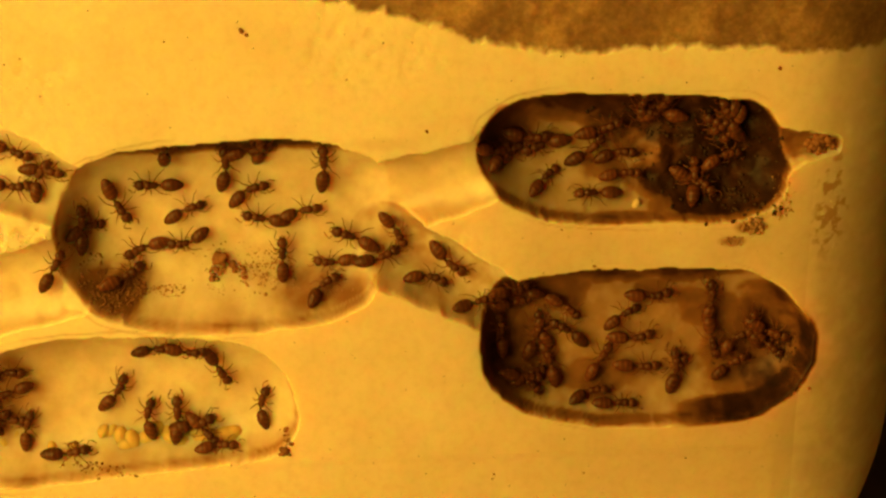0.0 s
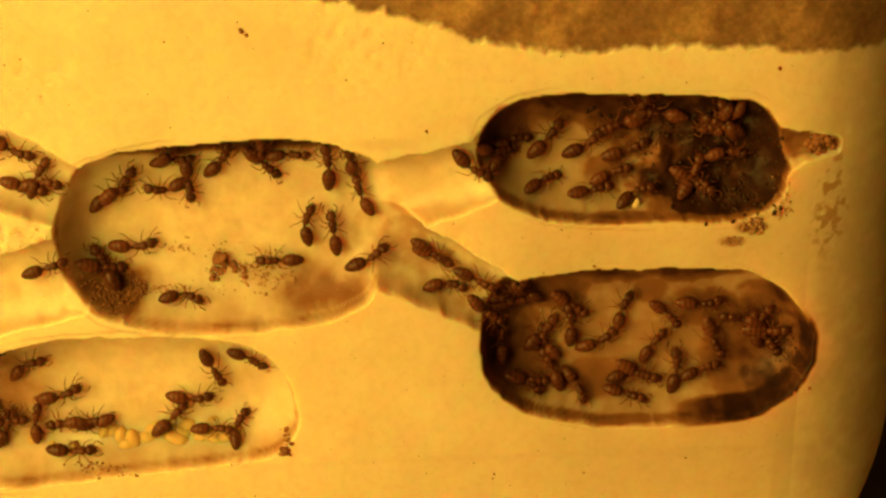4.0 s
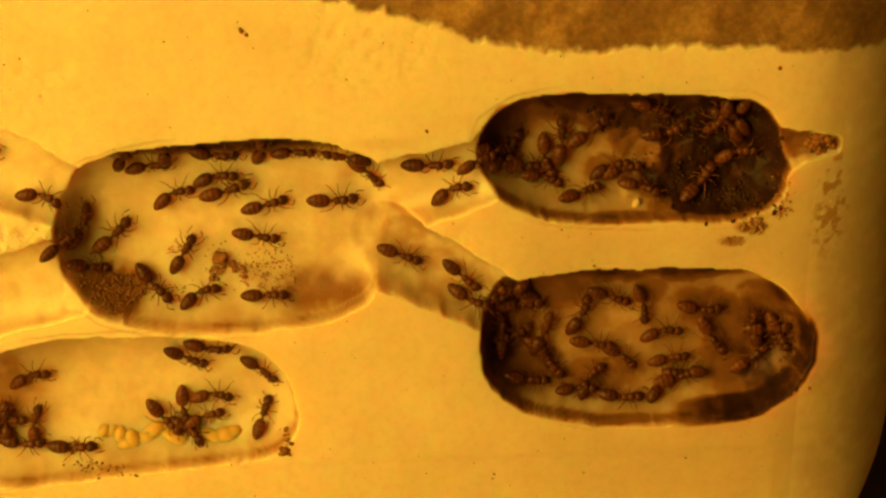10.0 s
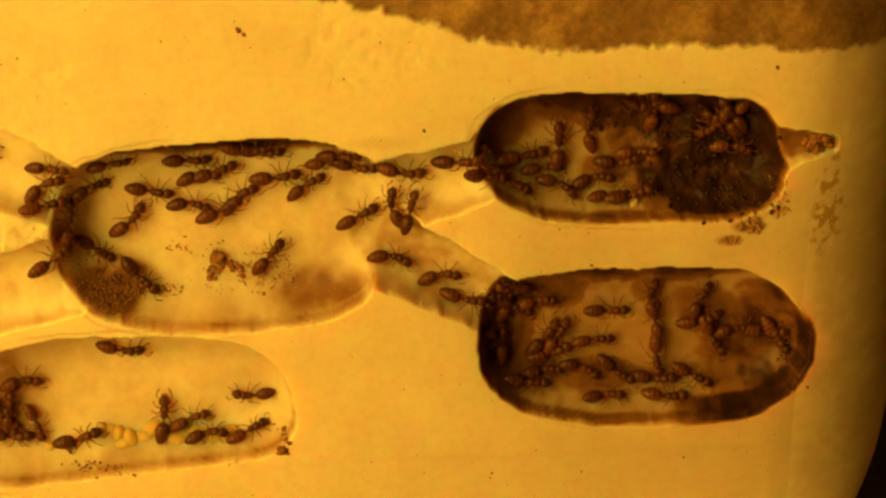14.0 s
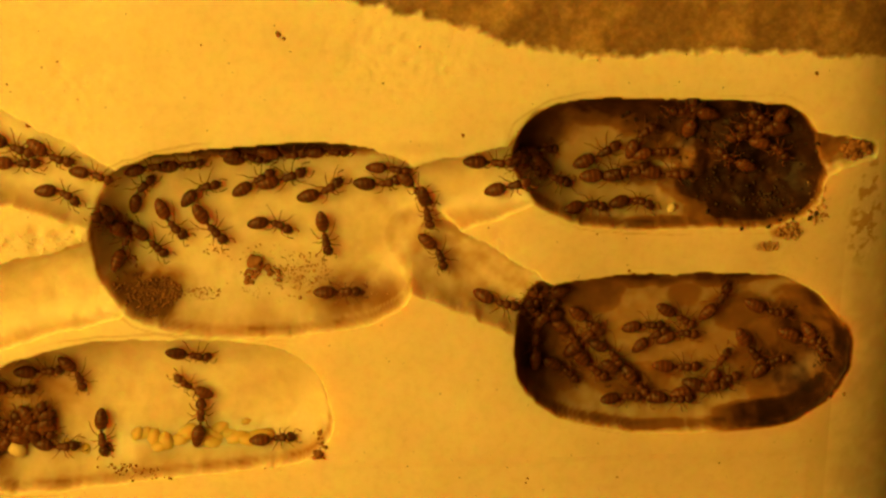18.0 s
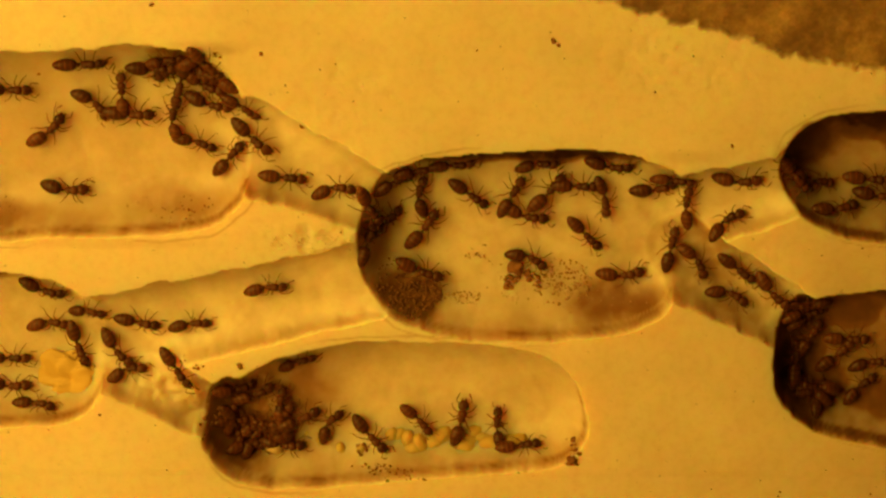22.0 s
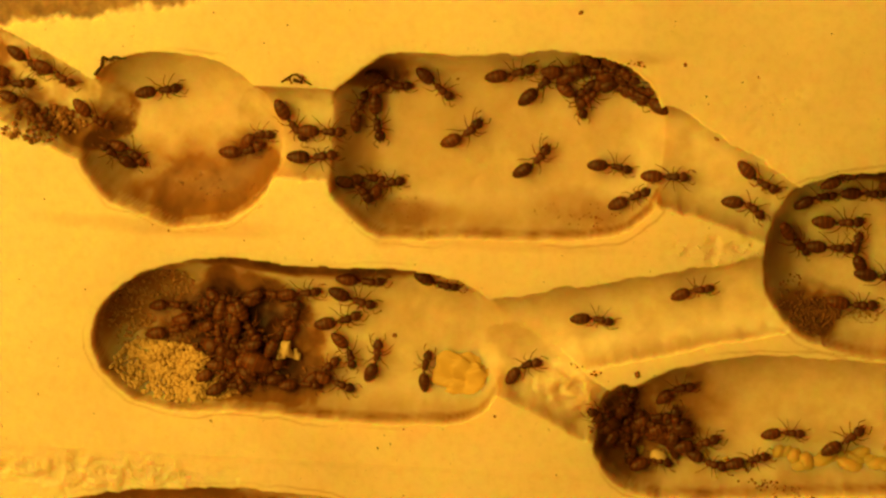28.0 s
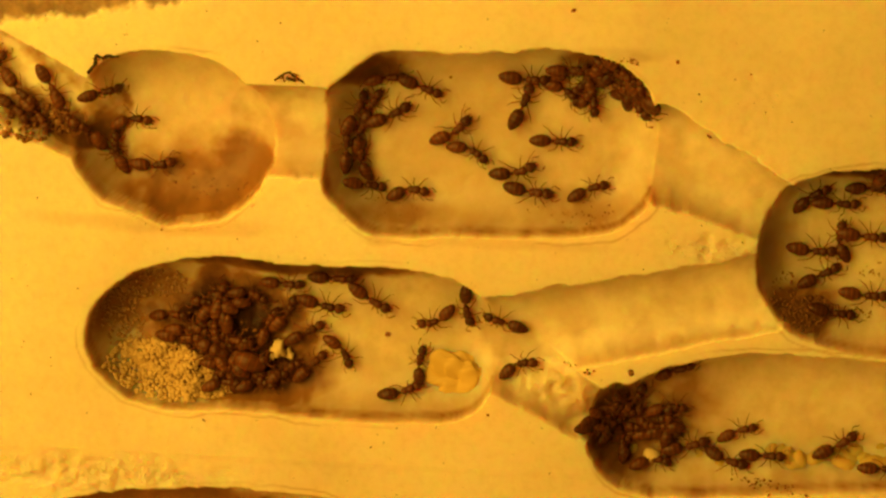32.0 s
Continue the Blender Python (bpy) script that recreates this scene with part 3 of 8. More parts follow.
def larva(x, z, length, turn, curl=0.5):
    """A plump curved grub with faint rings."""
    bm = bmesh.new()
    loops, n, sides = [], 13, 9
    for i in range(n):
        t = i / (n - 1)
        r = 0.34 * length * (math.sin(math.pi * (0.05 + 0.90 * t)) ** 0.6) * (0.8 + 0.3 * t) * (1 - 0.05 * (i % 2))
        a = (t - 0.5) * curl * 2
        c = Vector((math.sin(a) * length * 0.5 / max(curl, 0.1), 0, (1 - math.cos(a)) * length * 0.5 / max(curl, 0.1)))
        d = Vector((math.cos(a), 0, math.sin(a)))
        s = Vector((-d.z, 0, d.x))
        loops.append([bm.verts.new((c + r * (math.cos(6.2832 * k / sides) * s + math.sin(6.2832 * k / sides) * Vector((0, 1, 0)))) * MM) for k in range(sides)])
    for a, b2 in zip(loops, loops[1:]):
        for k in range(sides):
            bm.faces.new((a[k], a[(k + 1) % sides], b2[(k + 1) % sides], b2[k]))
    bm.faces.new(loops[0][::-1])
    bm.faces.new(loops[-1])
    bmesh.ops.recalc_face_normals(bm, faces=bm.faces)
    for f in bm.faces:
        f.smooth = True
    bm.transform(Matrix.Rotation(radians(-turn), 4, "Y"))
    me = bpy.data.meshes.new("larva")
    bm.to_mesh(me)
    bm.free()
    me.materials.append(LARVA_MAT)
    ob = new("larva", me)
    ob.location = Vector((x, depth_at(x, z) + 0.30 * length, z)) * MM
    return tagged(ob, "amber-coloured plump ant larva lying on the chamber floor", "larva", "brood on the chamber floor")


# middle hollow: refuse in front of the back wall, soil in the lower corner
rng0 = random.Random(3)
for k in range(22):
    single("refuse_crumb", "dark brown crumb of refuse on the chamber wall", "crumb", CRUMB_MAT, -26.0 + rng0.gauss(0, 1.3), 94.1 + rng0.gauss(0, 0.5),
           (rng0.uniform(0.16, 0.5), 0.22, rng0.uniform(0.12, 0.36)), 0.6, "refuse pile", 2, 0.5, rng0.uniform(0, 180))
single("refuse_crumb", "large dark crumb on top of the refuse pile", "crumb", CRUMB_MAT, -26.2, 95.7, (0.95, 0.6, 1.0), 0.6, "refuse pile", 3, 0.5)
heap("refuse_specks", "fine brown specks sprinkled over the chamber wall", "specks", GRAIN_MAT, scatter(4, -24, 94.4, 6.5, 3.6, 130, 0.04, 0.13) + scatter(43, -20.5, 94.0, 4.0, 2.8, 130, 0.05, 0.2) + scatter(41, -31, 97.5, 1.6, 1.4, 14, 0.1, 0.2) + scatter(42, -17, 92.0, 7, 1.8, 50, 0.04, 0.13) + scatter(44, -32.5, 91.8, 2.4, 0.8, 60, 0.05, 0.18))
heap("soil_mound", "brown granular soil heaped in the lower corner", "soil", CRUMB_MAT, deep_only(scatter(5, -38.2, 92.3, 3.2, 1.7, 480, 0.05, 0.24) + scatter(51, -41.2, 94.5, 1.8, 2.3, 60, 0.07, 0.24), 1.2), 1, 1.0, proud=0.1)
# high end: dark soil filling one half, a pale grain, a plugged side hole
heap("soil_fill", "dark damp soil packed into the chamber", "soil", SOIL_MAT, scatter(6, 32.0, 109.0, 8.4, 7.6, 200, 0.06, 0.3, 0.5) + scatter(61, 24, 113, 7, 3, 60, 0.1, 0.3) + scatter(62, 36, 103.5, 4, 1.5, 60, 0.1, 0.3), 1, 1.2, proud=0.0)
single("pale_grain", "pale cream grain lying in the dark chamber", "grain", PALE_MAT, 23.4, 102.9, (0.55, 0.45, 0.62), 0.6, "", 2, 0.5)
heap("hole_plug", "dark soil crumbs plugging a side hole", "soil", CRUMB_MAT, scatter(63, 44.4, 110.7, 1.7, 1.2, 60, 0.25, 0.6), 1, 0.5)
heap("spilled_soil", "brown soil grains smeared on the plaster face", "soil", GRAIN_MAT, scatter(64, 36.9, 101.2, 1.6, 1.0, 60, 0.08, 0.34) + scatter(65, 34.5, 99.3, 1.6, 0.6, 30, 0.06, 0.2) + scatter(66, 40.2, 104.3, 1.2, 2.6, 60, 0.05, 0.17))
# low end: soil lining at the far end
heap("soil_lining", "dark soil crumbs lining the end of the chamber", "soil", SOIL_MAT, scatter(67, 43.4, 81.8, 1.0, 3.6, 160, 0.04, 0.13), 1, 0.7)
# brood hollow
rng2 = random.Random(8)
for k in range(17):
    larva(-41.0 + 0.92 * k + rng2.uniform(-0.8, 0.8), 71.6 + 0.05 * k + rng2.uniform(-0.5, 0.9), rng2.uniform(3.4, 5.0), rng2.uniform(-40, 110), rng2.uniform(0.1, 0.5))
for x, z, n, a in ((-28.2, 74.2, 3.2, 10), (-45.2, 71.0, 2.1, 60), (-47.5, 70.9, 2.3, 100), (-50.2, 71.6, 2.5, 80), (-53.4, 71.4, 2.6, 120), (-58.8, 71.6, 2.4, 50), (-52.0, 72.6, 2.2, 60)):
    larva(x, z, n, a, 0.3)
single("pupa", "pale yellow oval pupa among the workers", "pupa", PALE_MAT, -56.0, 71.6, (1.25, 0.85, 0.95), 0.8, "brood on the chamber floor", 3, 0.08, -30)
heap("brood_litter", "brown crumbs along the chamber's lower edge", "crumbs", CRUMB_MAT, scatter(7, -18.8, 73.4, 0.9, 1.3, 26, 0.15, 0.4) + scatter(71, -41.5, 69.9, 5, 0.4, 50, 0.08, 0.22) + scatter(72, -45, 71.4, 0.9, 0.6, 14, 0.15, 0.35), 1, 0.5)
# seed hollow
heap("seed_pile", "heap of pale yellow seeds in the chamber's end", "seeds", SEED_MAT, deep_only(scatter(8, -119.4, 79.5, 7.2, 4.0, 1250, 0.24, 0.44, 0.6) + scatter(81, -112.3, 77.9, 3.2, 1.0, 150, 0.24, 0.42), 1.6), 1, 0.5, proud=-0.05)
heap("brown_grains", "brown grains stuck on the chamber's end wall", "grains", GRAIN_MAT, scatter(82, -123.6, 86.4, 2.6, 4.8, 240, 0.1, 0.28, 0.5) + scatter(83, -119.5, 91.2, 4.0, 2.4, 170, 0.1, 0.26, 0.5), 1, 0.4)
heap("dark_litter", "dark brown litter under the crowded ants", "litter", CRUMB_MAT, scatter(84, -112.0, 83.8, 6.0, 4.2, 120, 0.1, 0.3, 0.5) + scatter(85, -105.0, 79.8, 4.5, 2.0, 30, 0.1, 0.3, 0.5), 1, 0.8)
for x, z, r in ((-103.6, 83.5, 1.15), (-102.4, 82.6, 0.7), (-104.4, 82.2, 0.6), (-104.9, 79.5, 0.75)):
    single("food_scrap", "pale cream scrap of food among the ants", "food scrap", PALE_MAT, x, z, (r, 0.6 * r, 0.75 * r), 1.1, "food scraps", 3, 0.6, 20 * x)
single("food_lump", "broad amber lump of food stuck in the chamber", "food lump", LUMP_MAT, -80.0, 80.2, (4.5, 1.1, 3.2), -0.1, "", 5, 0.75, 8)
single("brown_speck", "small brown speck on the chamber's back wall", "speck", CRUMB_MAT, -89.9, 85.7, (0.32, 0.2, 0.3), 0.5, "", 2, 0.4)
# upper hollow: a few pale grubs held in the cluster, fine litter low down
for x, z, n, a in ((-68.4, 119.4, 1.9, 30), (-67.2, 120.3, 1.7, -40), (-69.6, 118.4, 1.6, 80), (-66.6, 118.9, 1.8, 10)):
    larva(x, z, n, a, 0.6)
heap("fine_litter", "fine brown litter low on the chamber wall", "litter", CRUMB_MAT, scatter(9, -66, 103.4, 7, 1.3, 60, 0.04, 0.14) + scatter(91, -90, 103.0, 5, 1.2, 30, 0.04, 0.12), 1, 0.4)
# round hollow and its tunnel
heap("tunnel_litter", "mixed brown crumbs along the tunnel floor", "litter", CRUMB_MAT, scatter(10, -133.0, 112.4, 4.5, 1.9, 130, 0.15, 0.45) + scatter(101, -112, 104.2, 7, 1.8, 45, 0.05, 0.15), 1, 0.5)
heap("pale_litter", "amber crumbs along the tunnel floor", "litter", GRAIN_MAT, scatter(11, -132.6, 111.9, 4.5, 1.3, 60, 0.12, 0.32) + scatter(111, -123.0, 110.0, 1.5, 4.0, 12, 0.1, 0.2), 1, 0.5)

heap("mouth_crumbs", "brown crumbs gathered below the tunnel mouth", "crumbs", CRUMB_MAT, scatter(16, -63.4, 76.2, 1.2, 1.6, 30, 0.1, 0.32) + scatter(17, -65.5, 84.6, 2.2, 0.5, 12, 0.06, 0.2), 1, 0.6)


def sliver(points, radius, label):
    bm = bmesh.new()
    pts = [Vector((x, depth_at(x, z) - 0.25, z)) * MM for x, z in points]
    for a, b2 in zip(pts, pts[1:]):
        m = (b2 - a).to_track_quat("Z", "Y").to_matrix().to_4x4()
        m.translation = (a + b2) / 2
        bmesh.ops.create_cone(bm, cap_ends=True, segments=6, radius1=radius * MM, radius2=0.7 * radius * MM, depth=(b2 - a).length * 1.15, matrix=m)
    for f in bm.faces:
        f.smooth = True
    me = bpy.data.meshes.new("plant_fibre")
    bm.to_mesh(me)
    bm.free()
    me.materials.append(SOIL_MAT)
    return tagged(new("plant_fibre", me), label, "fibre")


sliver([(-125.2, 119.6), (-124.3, 120.7), (-124.2, 121.7), (-123.4, 121.4), (-122.9, 121.7), (-121.7, 121.6)], 0.22, "dark bent plant fibre stuck above the round chamber")
sliver([(-102.6, 119.7), (-101.5, 120.5), (-100.9, 120.7), (-100.3, 120.2), (-99.2, 119.5)], 0.13, "dark thin plant fibre on the plaster face")
sliver([(-101.2, 120.0), (-100.2, 119.7)], 0.22, "short dark fibre scrap on the plaster face")
heap("fibre_dust", "brown crumbs clinging round the plant fibres", "crumbs", CRUMB_MAT, scatter(18, -100.9, 120.0, 1.6, 0.6, 22, 0.05, 0.2) + scatter(19, -123.8, 120.9, 1.2, 0.8, 10, 0.06, 0.2) + scatter(20, -61.5, 123.6, 1.8, 0.5, 16, 0.05, 0.18), 1, 0.6)
# specks on the plaster face
for x, z, r in ((-1.8, 113.5, 0.24), (-22.6, 125.7, 0.36), (-22.0, 125.2, 0.26), (38.6, 120.5, 0.28), (45.5, 79.2, 0.24), (14.1, 101.1, 0.14), (18.1, 96.4, 0.2), (-51.4, 114.4, 0.34), (-55.6, 123.8, 0.26), (-67.8, 129.4, 0.3), (-59.2, 84.9, 0.42), (-76.5, 78.1, 0.2), (-117.0, 100.2, 0.17), (6.7, 68.8, 0.18), (6.5, 68.2, 0.14), (17.8, 68.7, 0.16), (-82.5, 119.2, 0.2), (-47.2, 122.7, 0.14), (-31.2, 124.5, 0.14)):
    single("dirt_speck", "dark dirt speck stuck on the plaster face", "speck", CRUMB_MAT, x, z, (r, 0.5 * r, 0.75 * r), 0.3, "specks on the face", 2, 0.5, 50 * x)
rng1 = random.Random(12)
fine = []
while len(fine) < 420:
    x, z = rng1.uniform(-140, 50), rng1.uniform(62, 129)
    if depth_at(x, z) < 0.15:
        fine.append((x, z, 0.03 + 0.09 * rng1.random() ** 3))
heap("dust_specks", "fine dark dust specks over the plaster face", "specks", SOIL_MAT, fine, 1, 0.4)
heap("plaster_flakes", "pale loose plaster flakes on a scratched patch", "flakes", CHIP_MAT, scatter(13, 46.4, 103.0, 1.9, 6.4, 50, 0.05, 0.13, 0.8) + scatter(131, 38.5, 115.8, 1.2, 1.0, 20, 0.05, 0.15), 1, 0.6, proud=-0.25)
heap("pale_crumbs", "pale crumbs on the rough lower plaster", "crumbs", CHIP_MAT, scatter(14, -126, 67.0, 13, 1.8, 200, 0.05, 0.2, 0.8) + scatter(141, -50.5, 100.8, 5.0, 1.3, 70, 0.05, 0.2, 0.8), 1, 0.5, proud=0.0)


# ---- the ants ----
def ant_shell(name, low, high, banded=False, rough=0.3, gloss=0.16):
    """Horny skin, let through by a little light; banded: paler plate edges across the hind body."""
    m, n, links, b = material(name, rough)
    b.inputs["Specular IOR Level"].default_value = gloss
    info = n.new("ShaderNodeObjectInfo")
    t = noise_node(n, links, 900, 4)
    r = ramp_node(n, links, t.outputs[0], [(0.3, low), (0.7, high)])
    v = ramp_node(n, links, info.outputs["Random"], [(0.0, (0.72, 0.70, 0.68)), (1.0, (1.3, 1.28, 1.25))])
    col = mix_node(n, links, 1.0, r.outputs[0], v.outputs[0], "MULTIPLY")
    if banded:
        tc, cut = n.new("ShaderNodeTexCoord"), n.new("ShaderNodeSeparateXYZ")
        links.new(tc.outputs["Object"], cut.inputs[0])
        far = n.new("ShaderNodeMath")
        far.operation = "MULTIPLY_ADD"
        far.inputs[1].default_value, far.inputs[2].default_value = -1 / (0.66 * MM), -1.92 / 0.66 + 4
        links.new(cut.outputs[0], far.inputs[0])
        saw = n.new("ShaderNodeMath")
        saw.operation = "FRACT"
        links.new(far.outputs[0], saw.inputs[0])
        seam = ramp_node(n, links, saw.outputs[0], [(0.0, (1.0, 1.0, 1.0)), (0.72, (1.0, 1.0, 1.0)), (0.88, (1.9, 1.9, 1.8)), (0.97, (1.7, 1.7, 1.6)), (1.0, (0.8, 0.8, 0.8))])
        col = mix_node(n, links, 1.0, col, seam.outputs[0], "MULTIPLY")
    links.new(col, b.inputs["Base Color"])
    b.inputs["Subsurface Weight"].default_value = 0.35
    b.inputs["Subsurface Radius"].default_value = (1.0, 0.4, 0.12)
    b.inputs["Subsurface Scale"].default_value = 0.0005
    fine = noise_node(n, links, 4000, 2)
    bump_node(n, links, fine.outputs[0], b, 0.15, 0.00003)
    return m


ANT_DARK = ant_shell("ant_shell_dark", (0.055, 0.0155, 0.0038), (0.102, 0.031, 0.0078), banded=True)
ANT_HEAD = ant_shell("ant_shell_head", (0.060, 0.0170, 0.0041), (0.110, 0.0335, 0.0084))
ANT_LEG = ant_shell("ant_leg_brown", (0.11, 0.034, 0.009), (0.18, 0.058, 0.016))
ANT_EYE = simple("ant_eye_black", [(0.3, (0.012, 0.008, 0.006)), (0.7, (0.02, 0.012, 0.008))], 2000, 0.25, 0.05)


def rings(bm, rows, sides=10, closed=True):
    """A lofted body along x from rows of (x, z, half width, half height), in mm."""
    loops = []
    for x, z, ry, rz in rows:
        loops.append([bm.verts.new((x * MM, ry * MM * math.cos(2 * math.pi * k / sides), (z + rz * math.sin(2 * math.pi * k / sides)) * MM)) for k in range(sides)])
    for a, b2 in zip(loops, loops[1:]):
        for k in range(sides):
            bm.faces.new((a[k], a[(k + 1) % sides], b2[(k + 1) % sides], b2[k]))
    if closed:
        bm.faces.new(loops[0][::-1])
        bm.faces.new(loops[-1])


def limb(bm, points, radii, sides=6):
    """A jointed tube through points, in mm."""
    pts = [Vector(p) * MM for p in points]
    loops = []
    for i, p in enumerate(pts):
        d = (pts[min(i + 1, len(pts) - 1)] - pts[max(i - 1, 0)]).normalized()
        side = d.cross(Vector((0.3, 0.2, 1))).normalized()
        up = side.cross(d)
        loops.append([bm.verts.new(p + radii[i] * MM * (math.cos(2 * math.pi * k / sides) * side + math.sin(2 * math.pi * k / sides) * up)) for k in range(sides)])
    for a, b2 in zip(loops, loops[1:]):
        for k in range(sides):
            bm.faces.new((a[k], a[(k + 1) % sides], b2[(k + 1) % sides], b2[k]))
    bm.faces.new(loops[0][::-1])
    bm.faces.new(loops[-1])


def part(name, bm, mat, parent, label=""):
    bmesh.ops.recalc_face_normals(bm, faces=bm.faces)
    for f in bm.faces:
        f.smooth = True
    me = bpy.data.meshes.new(name)
    bm.to_mesh(me)
    bm.free()
    me.materials.append(mat)
    ob = new(name, me)
    ob.parent = parent
    if label:
        ob["label"] = label
    return ob


def build_ant(rng, bend):
    """A worker, 6 mm long, head towards +x, feet on z = 0. bend: the way the hind body and the head lean, in degrees."""
    ant = new("ant")
    bm = bmesh.new()
    rings(bm, [(-0.86, 0.92, 0.12, 0.14), (-0.72, 1.02, 0.38, 0.36), (-0.40, 1.12, 0.47, 0.44), (-0.10, 1.12, 0.45, 0.42), (0.06, 1.10, 0.46, 0.41), (0.22, 1.16, 0.52, 0.46), (0.50, 1.20, 0.60, 0.50), (0.74, 1.18, 0.53, 0.44), (0.90, 1.15, 0.38, 0.33), (1.0, 1.14, 0.26, 0.24)], 12)
    part("thorax", bm, ANT_HEAD, ant)
    bm = bmesh.new()
    rings(bm, [(-1.26, 0.92, 0.11, 0.11), (-1.14, 1.06, 0.20, 0.30), (-1.04, 1.12, 0.22, 0.36), (-0.92, 1.0, 0.14, 0.17), (-0.78, 0.95, 0.11, 0.12)], 8)
    part("petiole", bm, ANT_HEAD, ant)
    # the hind body in overlapping plates, each with a step at its edge
    bm = bmesh.new()
    rows, cuts = [], (1.22, 1.92, 2.62, 3.24, 3.74, 4.08)
    for k in range(41):
        x = 1.20 + 2.92 * k / 40
        u = (x - 1.20) / 2.92
        r = 0.90 * math.sin(math.pi * min(1.0, u ** 0.86)) ** 0.47 * (1.0 - 0.10 * u)
        plate = max(c for c in cuts if c <= x + 0.03)
        step = 1.0 + 0.045 * ((x - plate) / 0.6) - 0.02
        rows.append((-x, 1.03 - 0.10 * u * u, max(0.05, r * step), max(0.05, 0.87 * r * step)))
    rings(bm, rows, 14)
    turn = Matrix.Translation((-1.15 * MM, 0, 0.95 * MM)) @ Euler((0, radians(rng.uniform(-6, 10)), radians(bend))).to_matrix().to_4x4() @ Matrix.Translation((1.15 * MM, 0, -0.95 * MM))
    bm.transform(turn)
    part("gaster", bm, ANT_DARK, ant, "brown abdomen with paler plate edges")
    bm = bmesh.new()
    rings(bm, [(0.92, 1.14, 0.16, 0.15), (1.00, 1.15, 0.46, 0.34), (1.14, 1.15, 0.62, 0.44), (1.38, 1.13, 0.70, 0.48), (1.64, 1.10, 0.68, 0.47), (1.92, 1.05, 0.56, 0.40), (2.12, 1.0, 0.40, 0.28), (2.24, 0.97, 0.20, 0.14)], 12)
    for s in (-1, 1):
        limb(bm, [(2.06, 0.28 * s, 0.95), (2.34, 0.25 * s, 0.90), (2.50, 0.04 * s, 0.88)], [0.12, 0.09, 0.02])
    nod = Matrix.Translation((0.92 * MM, 0, 1.14 * MM)) @ Euler((0, radians(rng.uniform(0, 12)), radians(-bend * 0.7))).to_matrix().to_4x4() @ Matrix.Translation((-0.92 * MM, 0, -1.14 * MM))
    bm.transform(nod)
    head = part("head", bm, ANT_HEAD, ant)
    for s in (-1, 1):
        bm = bmesh.new()
        limb(bm, [(1.60, 0.50 * s, 1.28), (1.66, 0.56 * s, 1.36), (1.72, 0.54 * s, 1.38)], [0.10, 0.13, 0.05], 6)
        bm.transform(nod)
        part("eye", bm, ANT_EYE, head, "small black eye")
    for s in (-1, 1):
        bm = bmesh.new()
        out, fwd = rng.uniform(0.75, 1.0), rng.uniform(2.2, 2.5)
        limb(bm, [(1.82, 0.30 * s, 1.2), (fwd, out * s, 1.38), (fwd + 0.25, (out - 0.02) * s, 1.25), (3.05, (out - rng.uniform(0.0, 0.5)) * s, 0.75)], [0.055, 0.05, 0.065, 0.075], 5)
        bm.transform(nod)
        part("antenna", bm, ANT_LEG, head, "thin elbowed feeler")
    for s in (-1, 1):
        for root, knee, foot in ((0.55, 1.1, 1.75), (0.15, 0.1, 0.2), (-0.3, -0.85, -1.8)):
            j = rng.uniform(-0.35, 0.35)
            bm = bmesh.new()
            limb(bm, [(root, 0.22 * s, 0.95), (root + 0.1 * j, 0.42 * s, 0.85), (knee + j, 0.98 * s, 1.25), ((knee + foot) / 2 + j * 1.2, 1.38 * s, 0.60), (foot + j * 1.5, 1.58 * s, 0.12), (foot * 1.18 + j * 1.6, 1.78 * s, 0.02)],
                 [0.11, 0.08, 0.065, 0.055, 0.032, 0.022])
            part("leg", bm, ANT_LEG, ant)
    return tagged(ant, "reddish-brown banded worker ant on a chamber wall", "ant", "worker ants in the nest")


def slope_at(x, z, h=1.3):
    """Outward normal of the carved surface, levelled so that an ant never hangs edge-on."""
    gx, gz = (depth_at(x + h, z) - depth_at(x - h, z)) / (2 * h), (depth_at(x, z + h) - depth_at(x, z - h)) / (2 * h)
    k = min(1.0, 0.9 / (math.hypot(gx, gz) + 1e-6))
    return Vector((gx * k, -1, gz * k)).normalized()


def stand(x, z, heading):
    """The pose of an ant at a place on the carved wall, in mm, facing that way (degrees from +x towards +z)."""
    up = slope_at(x, z)
    fwd = Vector((math.cos(radians(heading)), 0, math.sin(radians(heading))))
    fwd = (fwd - fwd.dot(up) * up).normalized()
    left = up.cross(fwd)
    m = Matrix((fwd, left, up)).transposed().to_4x4()
    deep = max(depth_at(x, z), 0.6 * max(depth_at(x + 0.8, z), depth_at(x - 0.8, z)))
    m.translation = Vector((x, deep - 0.05, z)) * MM + 0.75 * MM * fwd
    return m


